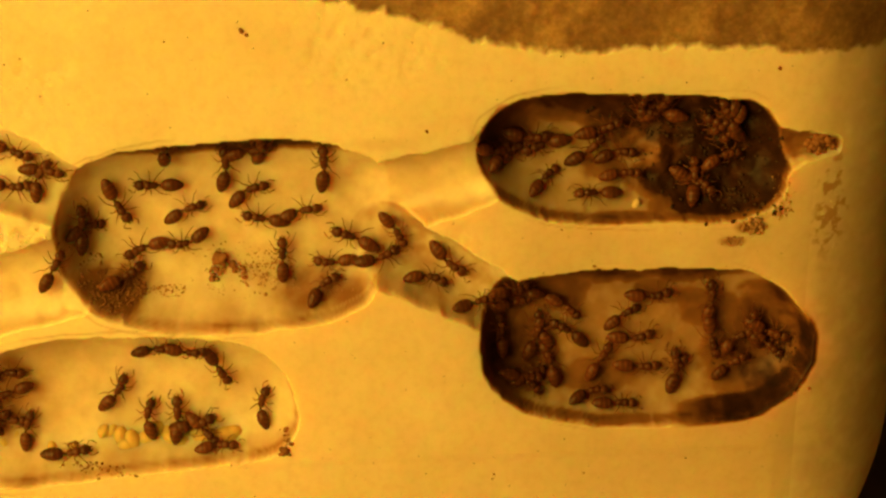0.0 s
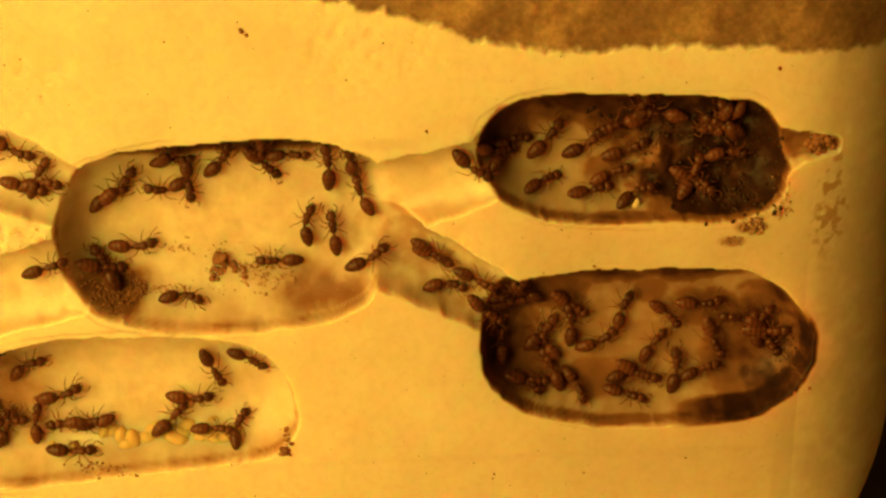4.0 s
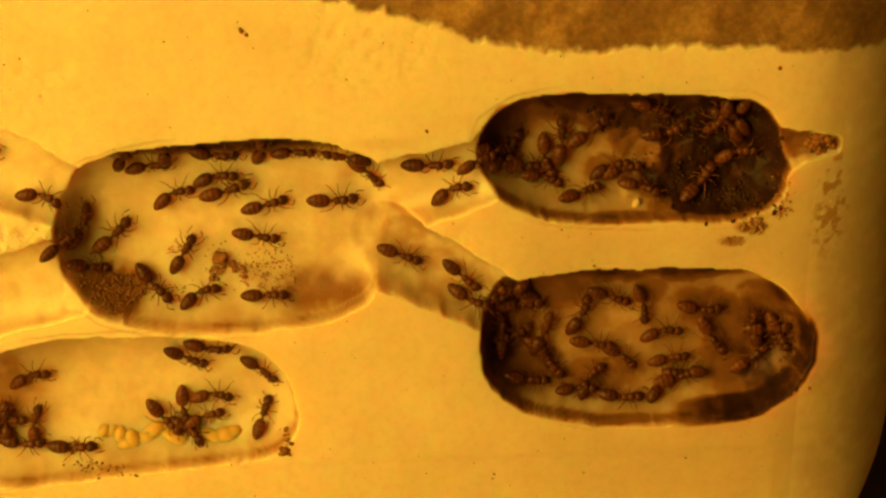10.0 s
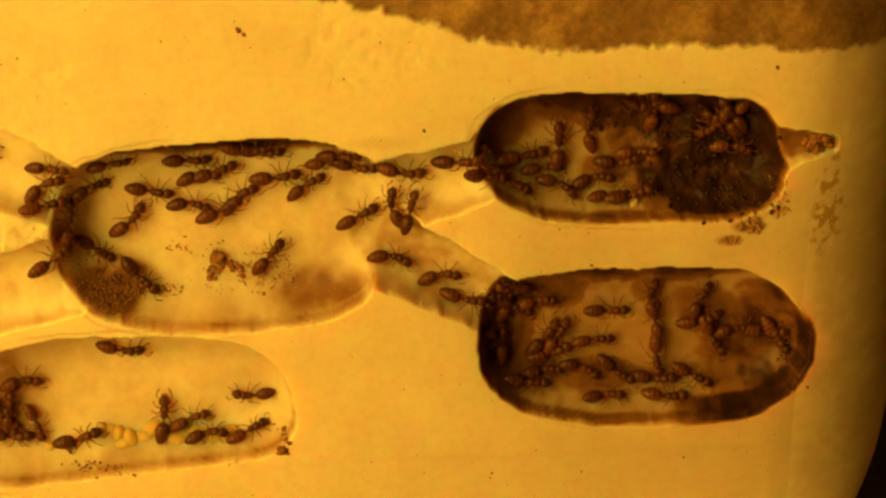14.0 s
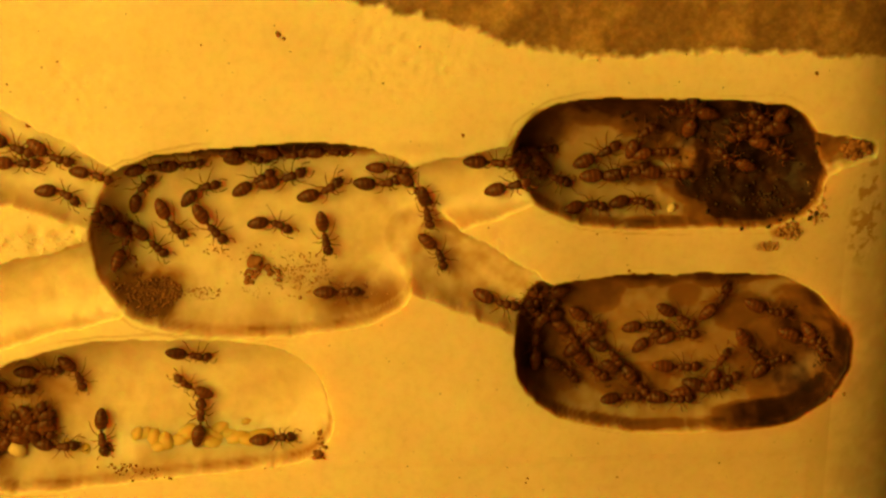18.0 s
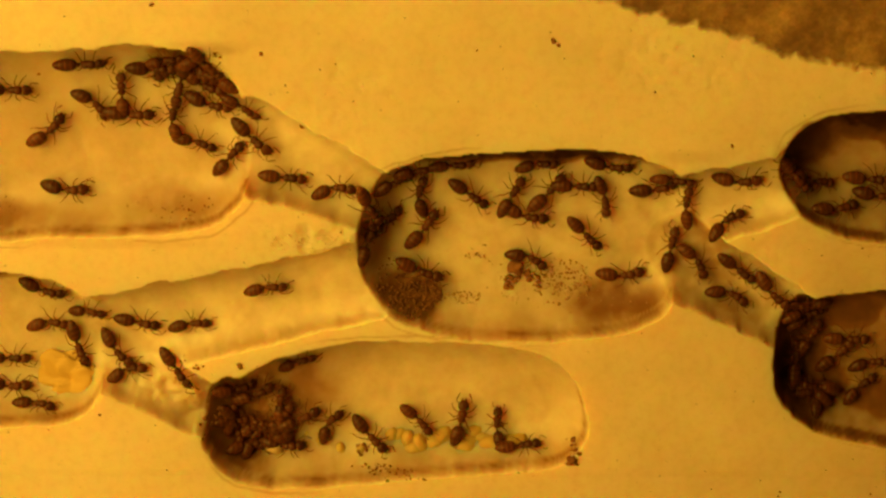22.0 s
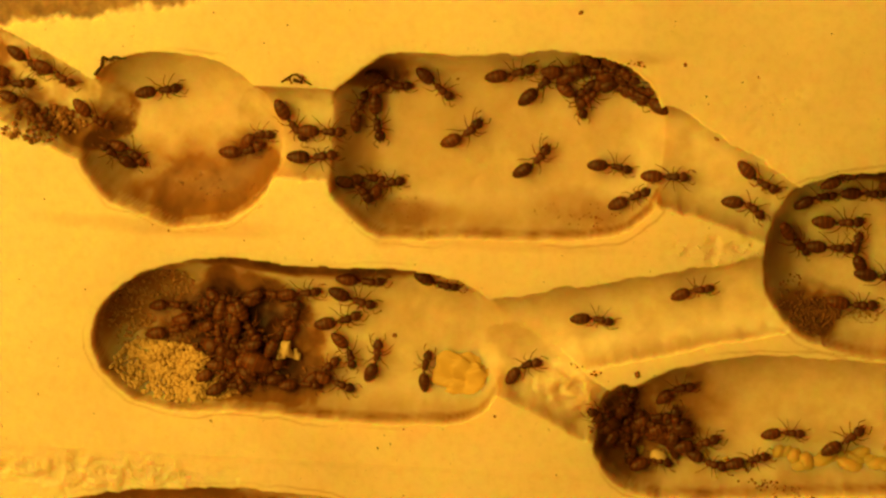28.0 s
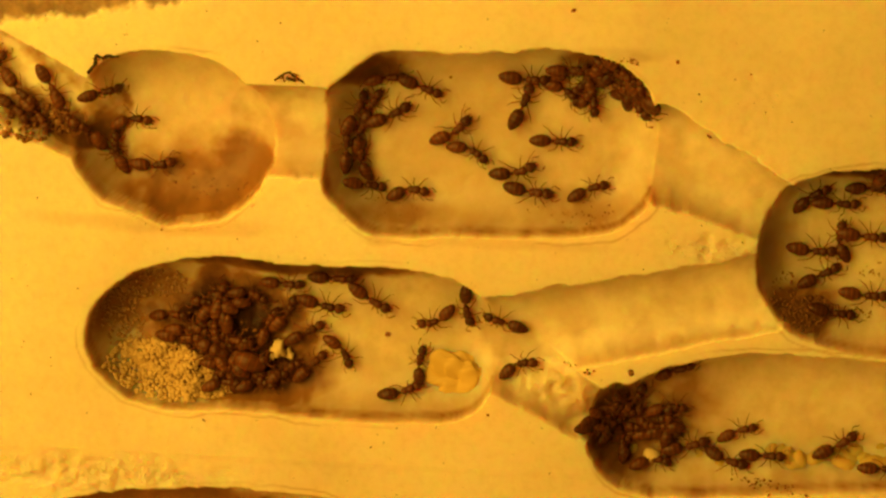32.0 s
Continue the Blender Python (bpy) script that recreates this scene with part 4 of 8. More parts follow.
def roam(ant, rows):
    """Key an ant's way over the wall from rows of (seconds, x, z, heading), with steps that follow the relief."""
    rows = [(0.0, *rows[0][1:])] + list(rows) if rows[0][0] > 0 else list(rows)
    if rows[-1][0] < 32:
        rows.append((32.0, *rows[-1][1:]))
    keys = [(rows[0][0], stand(*rows[0][1:]))]
    for (t0, x0, z0, h0), (t1, x1, z1, h1) in zip(rows, rows[1:]):
        far = math.hypot(x1 - x0, z1 - z0)
        turn = (h1 - h0 + 180) % 360 - 180
        way = math.degrees(math.atan2(z1 - z0, x1 - x0))
        steps = max(1, math.ceil(far / 1.6), math.ceil(abs(turn) / 50))
        if far > 4.5:
            steps = max(steps, 6)
        for k in range(1, steps + 1):
            f = k / steps
            h = h0 + turn * f
            if far > 4.5:
                a, b2 = (way - h0 + 180) % 360 - 180, (h1 - way + 180) % 360 - 180
                h = h0 + a * min(1, f * 3) + b2 * max(0, f * 3 - 2)
            keys.append((t0 + (t1 - t0) * f, stand(x0 + (x1 - x0) * f, z0 + (z1 - z0) * f, h)))
    clean = [keys[0]]
    for t, m in keys[1:]:
        if frame(t) > frame(clean[-1][0]):
            clean.append((t, m))
    walk(ant, clean)


def ant_family(count):
    rng = random.Random(5)
    kinds = [build_ant(rng, bend) for bend in (0, 14, -16, 30, -8)]
    for k, a in enumerate(kinds):
        s = (0.92, 0.87, 0.96, 0.90, 0.99)[k]
        a.scale = (s, s, s)
    return [kinds[i] if i < len(kinds) else copy_thing(kinds[i % len(kinds)], Matrix.Identity(4)) for i in range(count)]


def build_queen(x, z, heading):
    """A large ant with a long swollen hind body, resting among the workers."""
    queen = build_ant(random.Random(77), 6)
    queen.scale = (1.5, 1.5, 1.5)
    queen.name = "queen_ant"
    m = stand(x, z, heading)
    queen.matrix_basis = m @ Matrix.Diagonal((1.5, 1.5, 1.5, 1))
    del queen["group"]
    return tagged(queen, "large reddish-brown queen ant resting amid crowded workers", "ant")


build_queen(-110.5, 82.0, 160)


def crowd(seed, cx, cz, rx, rz, count):
    """More workers pressed together at rest, in an ellipse in mm; they shuffle a little on the spot."""
    rng = random.Random(seed)
    out = []
    for _ in range(count):
        a, r = rng.uniform(0, 2 * math.pi), rng.random() ** 0.6
        x, z, h = cx + rx * r * math.cos(a), cz + rz * r * math.sin(a), rng.uniform(0, 360)
        ant = copy_thing(ANTS[rng.randrange(5)], Matrix.Identity(4))
        rows, t = [(0, x, z, h)], 0
        while t < 28:
            t += rng.uniform(2.5, 5)
            x, z, h = x + rng.gauss(0, 0.5), z + rng.gauss(0, 0.4), h + rng.gauss(0, 14)
            rows.append((min(t, 32), x, z, h))
        out.append((tagged(ant, "reddish-brown worker ant pressed into a dense crowd"), rows))
    return out


ANTS = ant_family(159)
CROWDS = crowd(21, -111.5, 84.0, 6.5, 4.8, 13) + crowd(22, 31.5, 109, 6.0, 5.0, 5) + crowd(23, 35, 86, 7, 6.0, 3) + crowd(24, -58.3, 76.3, 3.4, 3.0, 6) + crowd(25, -64, 121.2, 3.5, 1.8, 5) + crowd(26, 12, 87, 5, 6, 2)


def motions():
    """Each ant's way: seconds, x and z in mm, heading in degrees."""
    ways = iter(ANTS)
    roam(next(ways), [(0, -49.3, 111.2, -20), (1, -49.3, 111.2, -25), (2, -49.5, 108.8, 0), (3, -50.3, 107.1, 0), (6, -43.9, 105.2, -10), (7, -60.9, 119.7, 0), (14, -45.8, 103.9, 20), (17, -43.0, 100.3, 0), (18, -53.0, 109.7, 0), (19, -52.6, 109.7, -10), (20, -52.5, 108.8, 10), (21, -55.4, 110.4, -50), (22, -53.8, 107.6, -5), (23, -55.9, 111.0, 20), (24, -53.0, 109.7, 80), (25, -54.1, 112.3, -15), (28, -57.0, 108.8, 0), (29, -55.6, 112.5, -25), (30, -59.0, 119.2, -40), (31, -59.0, 119.2, -40), (32, -59.0, 119.2, -40)])
    roam(next(ways), [(0, -45.9, 108.8, -10), (1, -46.8, 109.5, -20), (2, -46.2, 108.9, 0), (3, -45.9, 108.9, 0), (6, -48.1, 105.6, 170), (7, -47.7, 105.6, -15), (8, -48.0, 105.6, -15), (9, -49.2, 108.2, -20), (10, -59.1, 119.8, 20), (11, -48.6, 106.8, -45), (12, -46.6, 107.2, 0), (13, -45.3, 108.8, -40), (14, -44.9, 109.2, 0), (17, -42.8, 107.8, -10), (18, -44.2, 108.9, -10), (19, -60.2, 118.2, 60), (20, -49.1, 110.4, -25), (21, -53.7, 113.0, -25), (22, -58.2, 116.9, -45), (23, -60.1, 117.4, -35), (24, -60.6, 119.7, 20), (25, -60.6, 119.7, 20), (28, -60.6, 119.7, 20), (29, -59.8, 116.1, -65), (30, -58.9, 115.9, -45), (31, -60.6, 118.4, 0), (32, -60.6, 118.4, 0)])
    roam(next(ways), [(0, -49.9, 106.2, 0), (1, -48.0, 105.3, -15), (2, -46.1, 104.0, 10), (3, -48.6, 111.3, -20), (6, -49.4, 111.2, 0), (7, -48.2, 108.8, 0), (8, -46.9, 109.5, 0), (9, -61.0, 121.0, 150), (12, -47.7, 110.0, 0), (13, -48.9, 108.7, -20), (14, -60.2, 118.8, 180), (17, -48.2, 110.1, -10), (18, -49.0, 110.8, -20), (19, -47.0, 109.6, 0), (20, -46.6, 108.0, -40), (21, -45.9, 108.3, -35), (22, -60.9, 119.9, 180), (23, -49.2, 108.7, 165), (24, -61.9, 121.2, 20), (25, -61.9, 121.2, 20), (28, -46.1, 110.0, -25), (29, -45.9, 109.6, -40), (30, -59.8, 118.1, -40), (31, -59.8, 118.1, -40), (32, -59.8, 118.1, -40)])
    roam(next(ways), [(0, -46.6, 107.5, 60), (1, -45.8, 107.3, 0), (2, -46.1, 105.8, 30), (3, -46.4, 106.8, 10), (6, -45.7, 107.5, -15), (7, -45.0, 108.2, 0), (8, -44.1, 107.5, 0), (9, -60.6, 119.2, 0), (10, -46.4, 105.5, -25), (11, -44.8, 105.8, 60), (12, -59.9, 119.1, 180), (13, -45.8, 104.8, -30), (14, -45.8, 106.7, 20), (17, -48.4, 107.0, -20), (18, -48.3, 106.1, -30), (19, -50.5, 106.7, -30), (20, -49.6, 106.0, -20), (21, -49.6, 106.0, -20), (22, -47.8, 106.8, 0), (23, -59.1, 119.2, 90), (24, -48.2, 107.2, -15), (25, -48.5, 105.3, -20), (28, -47.5, 106.4, -30), (29, -47.2, 105.4, -30), (30, -58.9, 119.5, 90), (31, -58.9, 119.5, 90), (32, -58.9, 119.5, 90)])
    roam(next(ways), [(0, -38.1, 103.4, -60), (1, -37.4, 103.7, 60), (2, -36.8, 103.3, 55), (3, -37.1, 104.4, 60), (6, -38.9, 107.0, 20), (7, -40.1, 110.6, -40), (8, -40.1, 110.6, -40), (9, -40.1, 110.6, -40), (10, -25.2, 104.5, 20), (11, -25.5, 103.8, 20), (12, -25.8, 103.5, 30), (13, -25.3, 102.3, 30), (14, -25.6, 102.0, 30), (17, -29.9, 109.9, 60), (18, -31.4, 100.7, -50), (19, -37.1, 109.8, 90), (20, -32.3, 96.5, 10), (21, -31.3, 97.2, 0), (22, -37.9, 95.2, -20), (23, -37.1, 92.6, -10), (24, -43.0, 100.3, 150), (25, -38.3, 92.1, 0), (28, -33.7, 93.2, 0), (29, -33.6, 93.2, 0), (30, -32.6, 93.4, 0), (31, -33.2, 93.1, 0), (32, -31.5, 94.4, 0)])
    roam(next(ways), [(0, -33.1, 105.4, 180), (1, -29.9, 109.9, 180), (2, -31.7, 105.5, -30), (3, -29.8, 110.1, 0), (6, -29.1, 97.4, 0), (7, -29.1, 97.4, 0), (8, -29.9, 110.2, 180), (9, -29.9, 110.2, 180), (10, -30.5, 96.7, 60), (11, -27.6, 100.0, 50), (12, -26.2, 101.5, 50), (13, -29.0, 108.7, 0), (14, -29.3, 108.8, 0), (17, -29.4, 108.8, 0), (18, -26.5, 109.7, 0), (19, -28.0, 108.9, 0), (20, -30.2, 105.9, 20), (21, -30.5, 104.8, 20), (22, -31.9, 105.2, -35), (23, -30.1, 110.3, 180), (24, -33.9, 106.8, 0), (25, -34.0, 108.1, 0), (28, -33.6, 107.9, 0), (29, -33.4, 107.4, 0), (30, -33.1, 107.4, 0), (31, -31.8, 108.6, 0), (32, -32.1, 108.4, 0)])
    roam(next(ways), [(0, -30.2, 102.2, 20), (1, -30.4, 106.0, 10), (2, -29.7, 106.7, 0), (3, -30.2, 109.4, 0), (6, -33.6, 108.7, 0), (7, -35.4, 109.3, 0), (8, -34.9, 108.3, 0), (9, -33.5, 108.6, 0), (10, -34.2, 108.3, 0), (11, -34.2, 108.3, 0), (12, -35.1, 108.1, 0), (13, -38.3, 105.9, 180), (14, -38.4, 109.2, 0), (17, -38.4, 109.2, 0), (18, -38.4, 109.2, 0), (19, -38.4, 109.2, 0), (20, -38.4, 109.2, 0), (21, -38.4, 109.2, 0), (22, -38.4, 109.2, 0), (23, -18.8, 92.8, 0), (24, -13.9, 111.8, -40)])
    roam(next(ways), [(0, -25.1, 107.4, 90), (1, -25.4, 108.1, 90), (2, -25.4, 108.4, 90), (3, -25.4, 108.4, 90), (6, -26.3, 109.7, 0), (7, -26.3, 109.7, 0), (8, -26.3, 109.7, 0), (9, -26.3, 109.7, 0), (10, -26.3, 109.7, 0), (11, -25.0, 109.2, 0), (12, -24.6, 109.3, 0), (13, -23.1, 109.4, 0), (14, -20.7, 109.8, 0), (17, -23.4, 109.4, 0), (18, -18.0, 104.8, 30), (19, -14.1, 102.7, -10), (20, -16.9, 110.1, 0), (21, -17.2, 110.0, 0), (22, -15.3, 109.5, 0), (23, -18.5, 109.9, 0), (24, -20.0, 110.4, 0)])
    roam(next(ways), [(0, -22.8, 104.5, 20), (1, -26.5, 105.2, -20), (2, -34.3, 106.4, 0), (3, -31.8, 104.8, 180), (6, -33.1, 104.1, 195), (7, -31.8, 104.3, 10), (8, -30.6, 101.5, 55), (9, -28.6, 101.1, 10), (10, -31.5, 104.3, 15), (11, -29.4, 105.3, 20), (12, -27.0, 106.7, 10), (13, -27.8, 105.9, 20), (14, -28.1, 106.6, 0), (17, -27.1, 110.5, -40), (18, -27.1, 110.5, -40), (19, -22.0, 109.3, 0), (20, -24.9, 110.5, 0), (21, -25.9, 110.1, 0), (22, -24.0, 109.8, 0), (23, -26.4, 109.7, 0), (24, -26.2, 109.8, 0)])
    roam(next(ways), [(0, -13.5, 107.5, 90), (1, -13.5, 107.8, 120), (2, -13.2, 107.8, 110), (3, -13.8, 107.9, 120), (6, -11.2, 107.6, 35), (7, -7.6, 107.6, 0), (8, -6.6, 107.6, 0), (9, -4.1, 107.9, 190), (10, -1.3, 108.8, 10), (11, 5.9, 108.6, -40), (12, -4.2, 105.6, 20), (13, 1.8, 109.1, 15), (14, 2.5, 109.2, 10), (17, 1.2, 109.1, 0), (18, 1.7, 110.2, 5), (19, 2.9, 110.5, 0), (20, 3.4, 109.4, 0), (21, 3.3, 110.6, 0), (22, 5.5, 108.6, -40)])
    roam(next(ways), [(0, -20.6, 101.0, 170), (1, -20.6, 101.4, 175), (2, -19.2, 110.8, 150), (3, -19.4, 95.6, 180), (6, -18.4, 95.7, 185), (7, -20.1, 95.2, 20), (8, -19.7, 97.2, 40), (9, -20.8, 92.0, 60), (10, -20.8, 90.9, 0), (11, -20.8, 91.4, 0), (12, -14.4, 92.2, -40), (13, -11.2, 109.7, 20), (14, -11.2, 109.7, 20), (17, -11.1, 93.7, 35), (18, -16.2, 91.6, 0), (19, -14.1, 94.0, -80), (20, -8.7, 95.2, 15), (21, -7.4, 95.2, 20), (22, 8.3, 91.7, 20), (23, -9.6, 94.5, 20)])
    roam(next(ways), [(0, -16.6, 101.9, 10), (1, -20.0, 111.5, 90), (2, -20.0, 111.5, 90), (3, -17.8, 109.4, 0), (6, -17.7, 109.9, 0), (7, -17.1, 109.9, 0), (8, -17.1, 109.9, 0), (9, -17.7, 109.9, 0), (10, -17.1, 109.9, 0), (11, -17.1, 109.9, 0), (12, -18.0, 109.8, 0), (13, -16.5, 110.1, 0), (14, -15.6, 105.0, 30), (17, -16.8, 110.1, 0), (18, -17.3, 110.7, 0), (19, -15.4, 107.7, 0), (20, -14.2, 106.5, 20), (21, -15.8, 106.2, 10), (22, -15.8, 105.1, -80), (23, -12.2, 110.8, 0)])
    roam(next(ways), [(0, -34.9, 97.7, 205), (1, -33.7, 97.8, 190), (2, -35.1, 97.5, 190), (3, -35.8, 96.9, 15), (6, -37.7, 99.4, 5), (7, -37.9, 101.6, -40), (8, -39.7, 103.7, -20), (9, -42.8, 100.7, 60), (10, -42.8, 100.7, 60), (11, -39.9, 100.5, -70), (12, -42.7, 101.5, 90), (13, -38.3, 100.1, 60), (14, -36.3, 100.8, 50), (17, -42.6, 101.1, 60), (18, -36.1, 101.2, -50), (19, -36.1, 102.8, -40), (20, -34.3, 102.0, -40), (21, -30.3, 99.4, 10), (22, -25.2, 102.5, -10), (23, -25.7, 103.4, 0), (24, -28.0, 103.2, 45), (25, -28.8, 102.3, 20), (28, -30.7, 111.0, 90), (29, -30.7, 111.0, 90), (30, -30.7, 111.0, 90), (31, -30.7, 111.0, 90), (32, -30.7, 111.0, 90)])
    roam(next(ways), [(0, -29.7, 98.2, 190), (1, -35.5, 109.8, 0), (2, -30.2, 95.6, 0), (3, -30.3, 90.7, 0), (6, -32.7, 92.6, -60), (7, -30.9, 90.7, 60), (8, -32.3, 90.8, 70), (9, -32.3, 91.0, 0), (10, -28.9, 91.3, 20), (11, -25.9, 111.6, 20), (12, -25.9, 111.6, 20), (13, -25.9, 111.6, 20), (14, -29.2, 103.1, -15), (17, -30.5, 104.9, 35), (18, -32.6, 105.2, 20), (19, -32.7, 105.7, 20), (20, -33.9, 105.3, 0), (21, -34.2, 105.4, 30), (22, -38.0, 104.8, 80), (23, -37.1, 102.8, 90), (24, -37.7, 103.5, -70), (25, -33.3, 99.5, -10), (28, -33.9, 100.0, 90), (29, -34.4, 99.5, 90), (30, -33.5, 100.6, 90), (31, -34.1, 99.9, 90), (32, -35.1, 101.1, 90)])
    roam(next(ways), [(0, -9.9, 98.4, 160), (1, -10.3, 98.5, 150), (2, -11.9, 98.1, 200), (3, -10.2, 109.5, 90), (6, -10.2, 109.5, 90), (7, -10.2, 109.5, 90), (8, -14.6, 99.3, -45), (9, -15.3, 98.4, 15), (10, -12.5, 103.2, 5), (11, -11.2, 103.9, 60), (12, -15.2, 101.3, -25), (13, -18.6, 102.3, 0), (14, -18.9, 106.1, 10), (17, -22.2, 105.5, 45), (18, -22.6, 106.4, 20), (19, -21.4, 105.7, 0), (20, -22.5, 104.8, 45), (21, -22.2, 105.6, 70), (22, -22.5, 105.4, 50), (23, -24.2, 106.0, 80), (24, -22.6, 105.6, 60)])
    roam(next(ways), [(0, -18.7, 95.7, 90), (1, -19.4, 96.8, 15), (2, -12.7, 94.5, 35), (3, -11.7, 92.8, 30), (6, -14.3, 111.6, 20), (7, -14.4, 92.0, 0), (8, -15.0, 110.3, 60), (9, -15.0, 110.3, 60), (10, -21.7, 98.8, -10), (11, -22.0, 100.2, 45), (12, -21.5, 102.1, -60), (13, -23.2, 110.9, 0), (14, -26.1, 106.9, 20), (17, -26.9, 105.5, 70), (18, -26.0, 106.0, 30), (19, -26.1, 105.7, 80), (20, -25.9, 105.5, 75), (21, -26.2, 105.1, 80), (22, -26.9, 104.9, 60), (23, -23.3, 102.5, -20), (24, -25.5, 106.1, -70)])
    roam(next(ways), [(0, -12.3, 95.1, 180), (1, -5.9, 98.1, -60), (2, -5.9, 98.8, -70), (3, -4.6, 98.8, -30), (6, 7.8, 92.3, 90), (7, 7.8, 92.3, 90), (8, 7.8, 92.3, 90), (9, -11.2, 106.2, 145), (10, -8.2, 107.1, -45), (11, -8.5, 107.4, -20), (12, -10.1, 108.1, -20), (13, -12.5, 107.8, 0), (14, -12.8, 108.2, 0), (17, -12.9, 106.3, 0), (18, -10.0, 108.5, 0), (19, -12.2, 110.7, 180), (20, -8.6, 108.1, 0), (21, -10.5, 107.8, 10), (22, -7.8, 108.4, 0), (23, -9.2, 107.8, -20)])
    roam(next(ways), [(0, -7.3, 95.7, 30), (1, -8.3, 94.9, 20), (2, -7.0, 95.2, 0), (3, -8.3, 95.1, 20), (6, -8.0, 97.0, 80), (7, -8.0, 97.1, 80), (8, -6.9, 98.1, 80), (9, -6.6, 102.8, 85), (10, -10.8, 109.8, 180), (11, -6.2, 101.6, 20), (12, -10.3, 110.1, 180), (13, -9.9, 106.3, 90), (14, -9.5, 107.9, 0), (17, -11.6, 105.6, 20), (18, -11.3, 105.8, 10), (19, -10.0, 104.9, -20), (20, -11.1, 102.0, 25), (21, -9.8, 105.5, 50), (22, -9.8, 106.2, 20), (23, -11.0, 110.5, 0)])
    roam(next(ways), [(0, -14.1, 91.9, 45), (1, -17.5, 91.6, 0), (2, -15.4, 91.6, 0), (3, -17.1, 95.2, 0), (6, -13.8, 110.1, 0), (7, -28.4, 107.0, -20), (8, -26.8, 105.9, 20), (9, -26.8, 105.2, 30), (10, -26.4, 106.5, 0), (11, -23.5, 105.9, -20), (12, -22.4, 105.3, 15), (13, -21.9, 105.2, 25), (14, -23.6, 103.7, 30), (17, -23.0, 102.3, 30), (18, -24.1, 101.0, -20), (19, -20.9, 110.1, 150), (20, -21.5, 95.1, 40), (21, -30.4, 111.0, -40), (22, -24.7, 97.4, -30), (23, -20.9, 93.9, 60), (24, -22.0, 92.6, 75)])
    roam(next(ways), [(0, -37.9, 93.7, 30), (1, -37.9, 94.3, 0), (2, -37.5, 94.3, 0), (3, -39.5, 94.8, 0), (6, -42.0, 95.2, 0), (7, -39.6, 99.8, 80), (8, -41.3, 98.6, 20), (9, -42.5, 100.0, 0), (10, -38.7, 99.1, 45), (11, -40.8, 102.3, 100), (12, -41.9, 102.3, 90), (13, -41.1, 102.3, 50), (14, -43.9, 101.6, 80), (17, -43.8, 103.1, 60), (18, -43.6, 101.9, 150), (19, -43.6, 101.9, 150), (20, -42.8, 105.2, 60), (21, -43.6, 106.4, -60), (22, -44.2, 104.7, -50), (23, -42.8, 104.8, 0), (24, -41.8, 104.3, 0), (25, -42.7, 104.6, -30), (28, -41.7, 101.4, -40), (29, -41.7, 101.4, -40), (30, -44.6, 98.6, 0), (31, -41.2, 100.3, 60), (32, -38.1, 99.8, 0)])
    roam(next(ways), [(0, -45.7, 96.5, 60), (1, -48.3, 96.5, 20), (2, -48.7, 95.4, 10), (3, -46.3, 96.6, 20), (6, -46.3, 97.3, 20), (7, -46.6, 98.0, 20), (8, -42.0, 95.6, 40), (9, -40.1, 94.6, 0), (10, -42.0, 95.3, 0), (11, -43.1, 98.8, 45), (12, -42.3, 100.6, 180), (13, -42.6, 97.5, 0), (14, -40.8, 97.4, -35), (17, -39.5, 98.7, -75), (18, -38.5, 98.7, -45), (19, -43.4, 95.6, 0), (20, -42.1, 100.1, 90), (21, -42.1, 100.1, 90), (22, -44.5, 100.0, 60), (23, -41.4, 98.5, -45), (24, -42.9, 100.2, 60), (25, -41.1, 96.2, 0), (28, -37.0, 100.6, 0), (29, -38.6, 110.9, 0), (30, -35.6, 97.2, 20), (31, -37.5, 96.1, 30), (32, -37.1, 96.6, 30)])
    roam(next(ways), [(0, -5.2, 99.8, -60), (1, -6.6, 100.6, -75), (2, -9.2, 103.6, 160), (3, -7.9, 100.7, 60), (6, -11.6, 109.7, 20), (7, -8.6, 103.3, 25), (8, -2.9, 105.3, 20), (9, 2.9, 109.0, 20), (10, 3.8, 109.4, 10), (11, 2.7, 111.5, 20), (12, 3.1, 112.3, 0), (13, 4.3, 112.8, 60), (14, 6.4, 108.4, 150), (17, 6.4, 108.4, 150), (18, 6.4, 108.4, 150), (19, 6.4, 108.4, 150), (20, -5.5, 103.6, -80), (21, -5.8, 103.9, -80), (22, -5.9, 104.3, 85), (23, -4.9, 102.3, 60)])
    roam(next(ways), [(0, 1.1, 95.9, -35), (1, 4.5, 95.6, -20), (2, 3.8, 95.0, -20), (3, 3.3, 90.3, 10), (6, 8.5, 87.5, 20), (7, 3.1, 91.1, -20), (8, 3.1, 91.3, -20), (9, 3.8, 90.9, 20), (10, 3.4, 90.6, -30), (11, 3.4, 90.6, 0), (12, 2.3, 91.1, -20), (13, 2.6, 90.8, -20), (14, 3.0, 90.6, -10), (17, 2.6, 90.8, -10), (18, 2.6, 90.8, -20), (19, 3.0, 90.8, -10), (20, 3.9, 91.2, -20), (21, 2.9, 91.2, -20), (22, 4.6, 94.1, -40)])
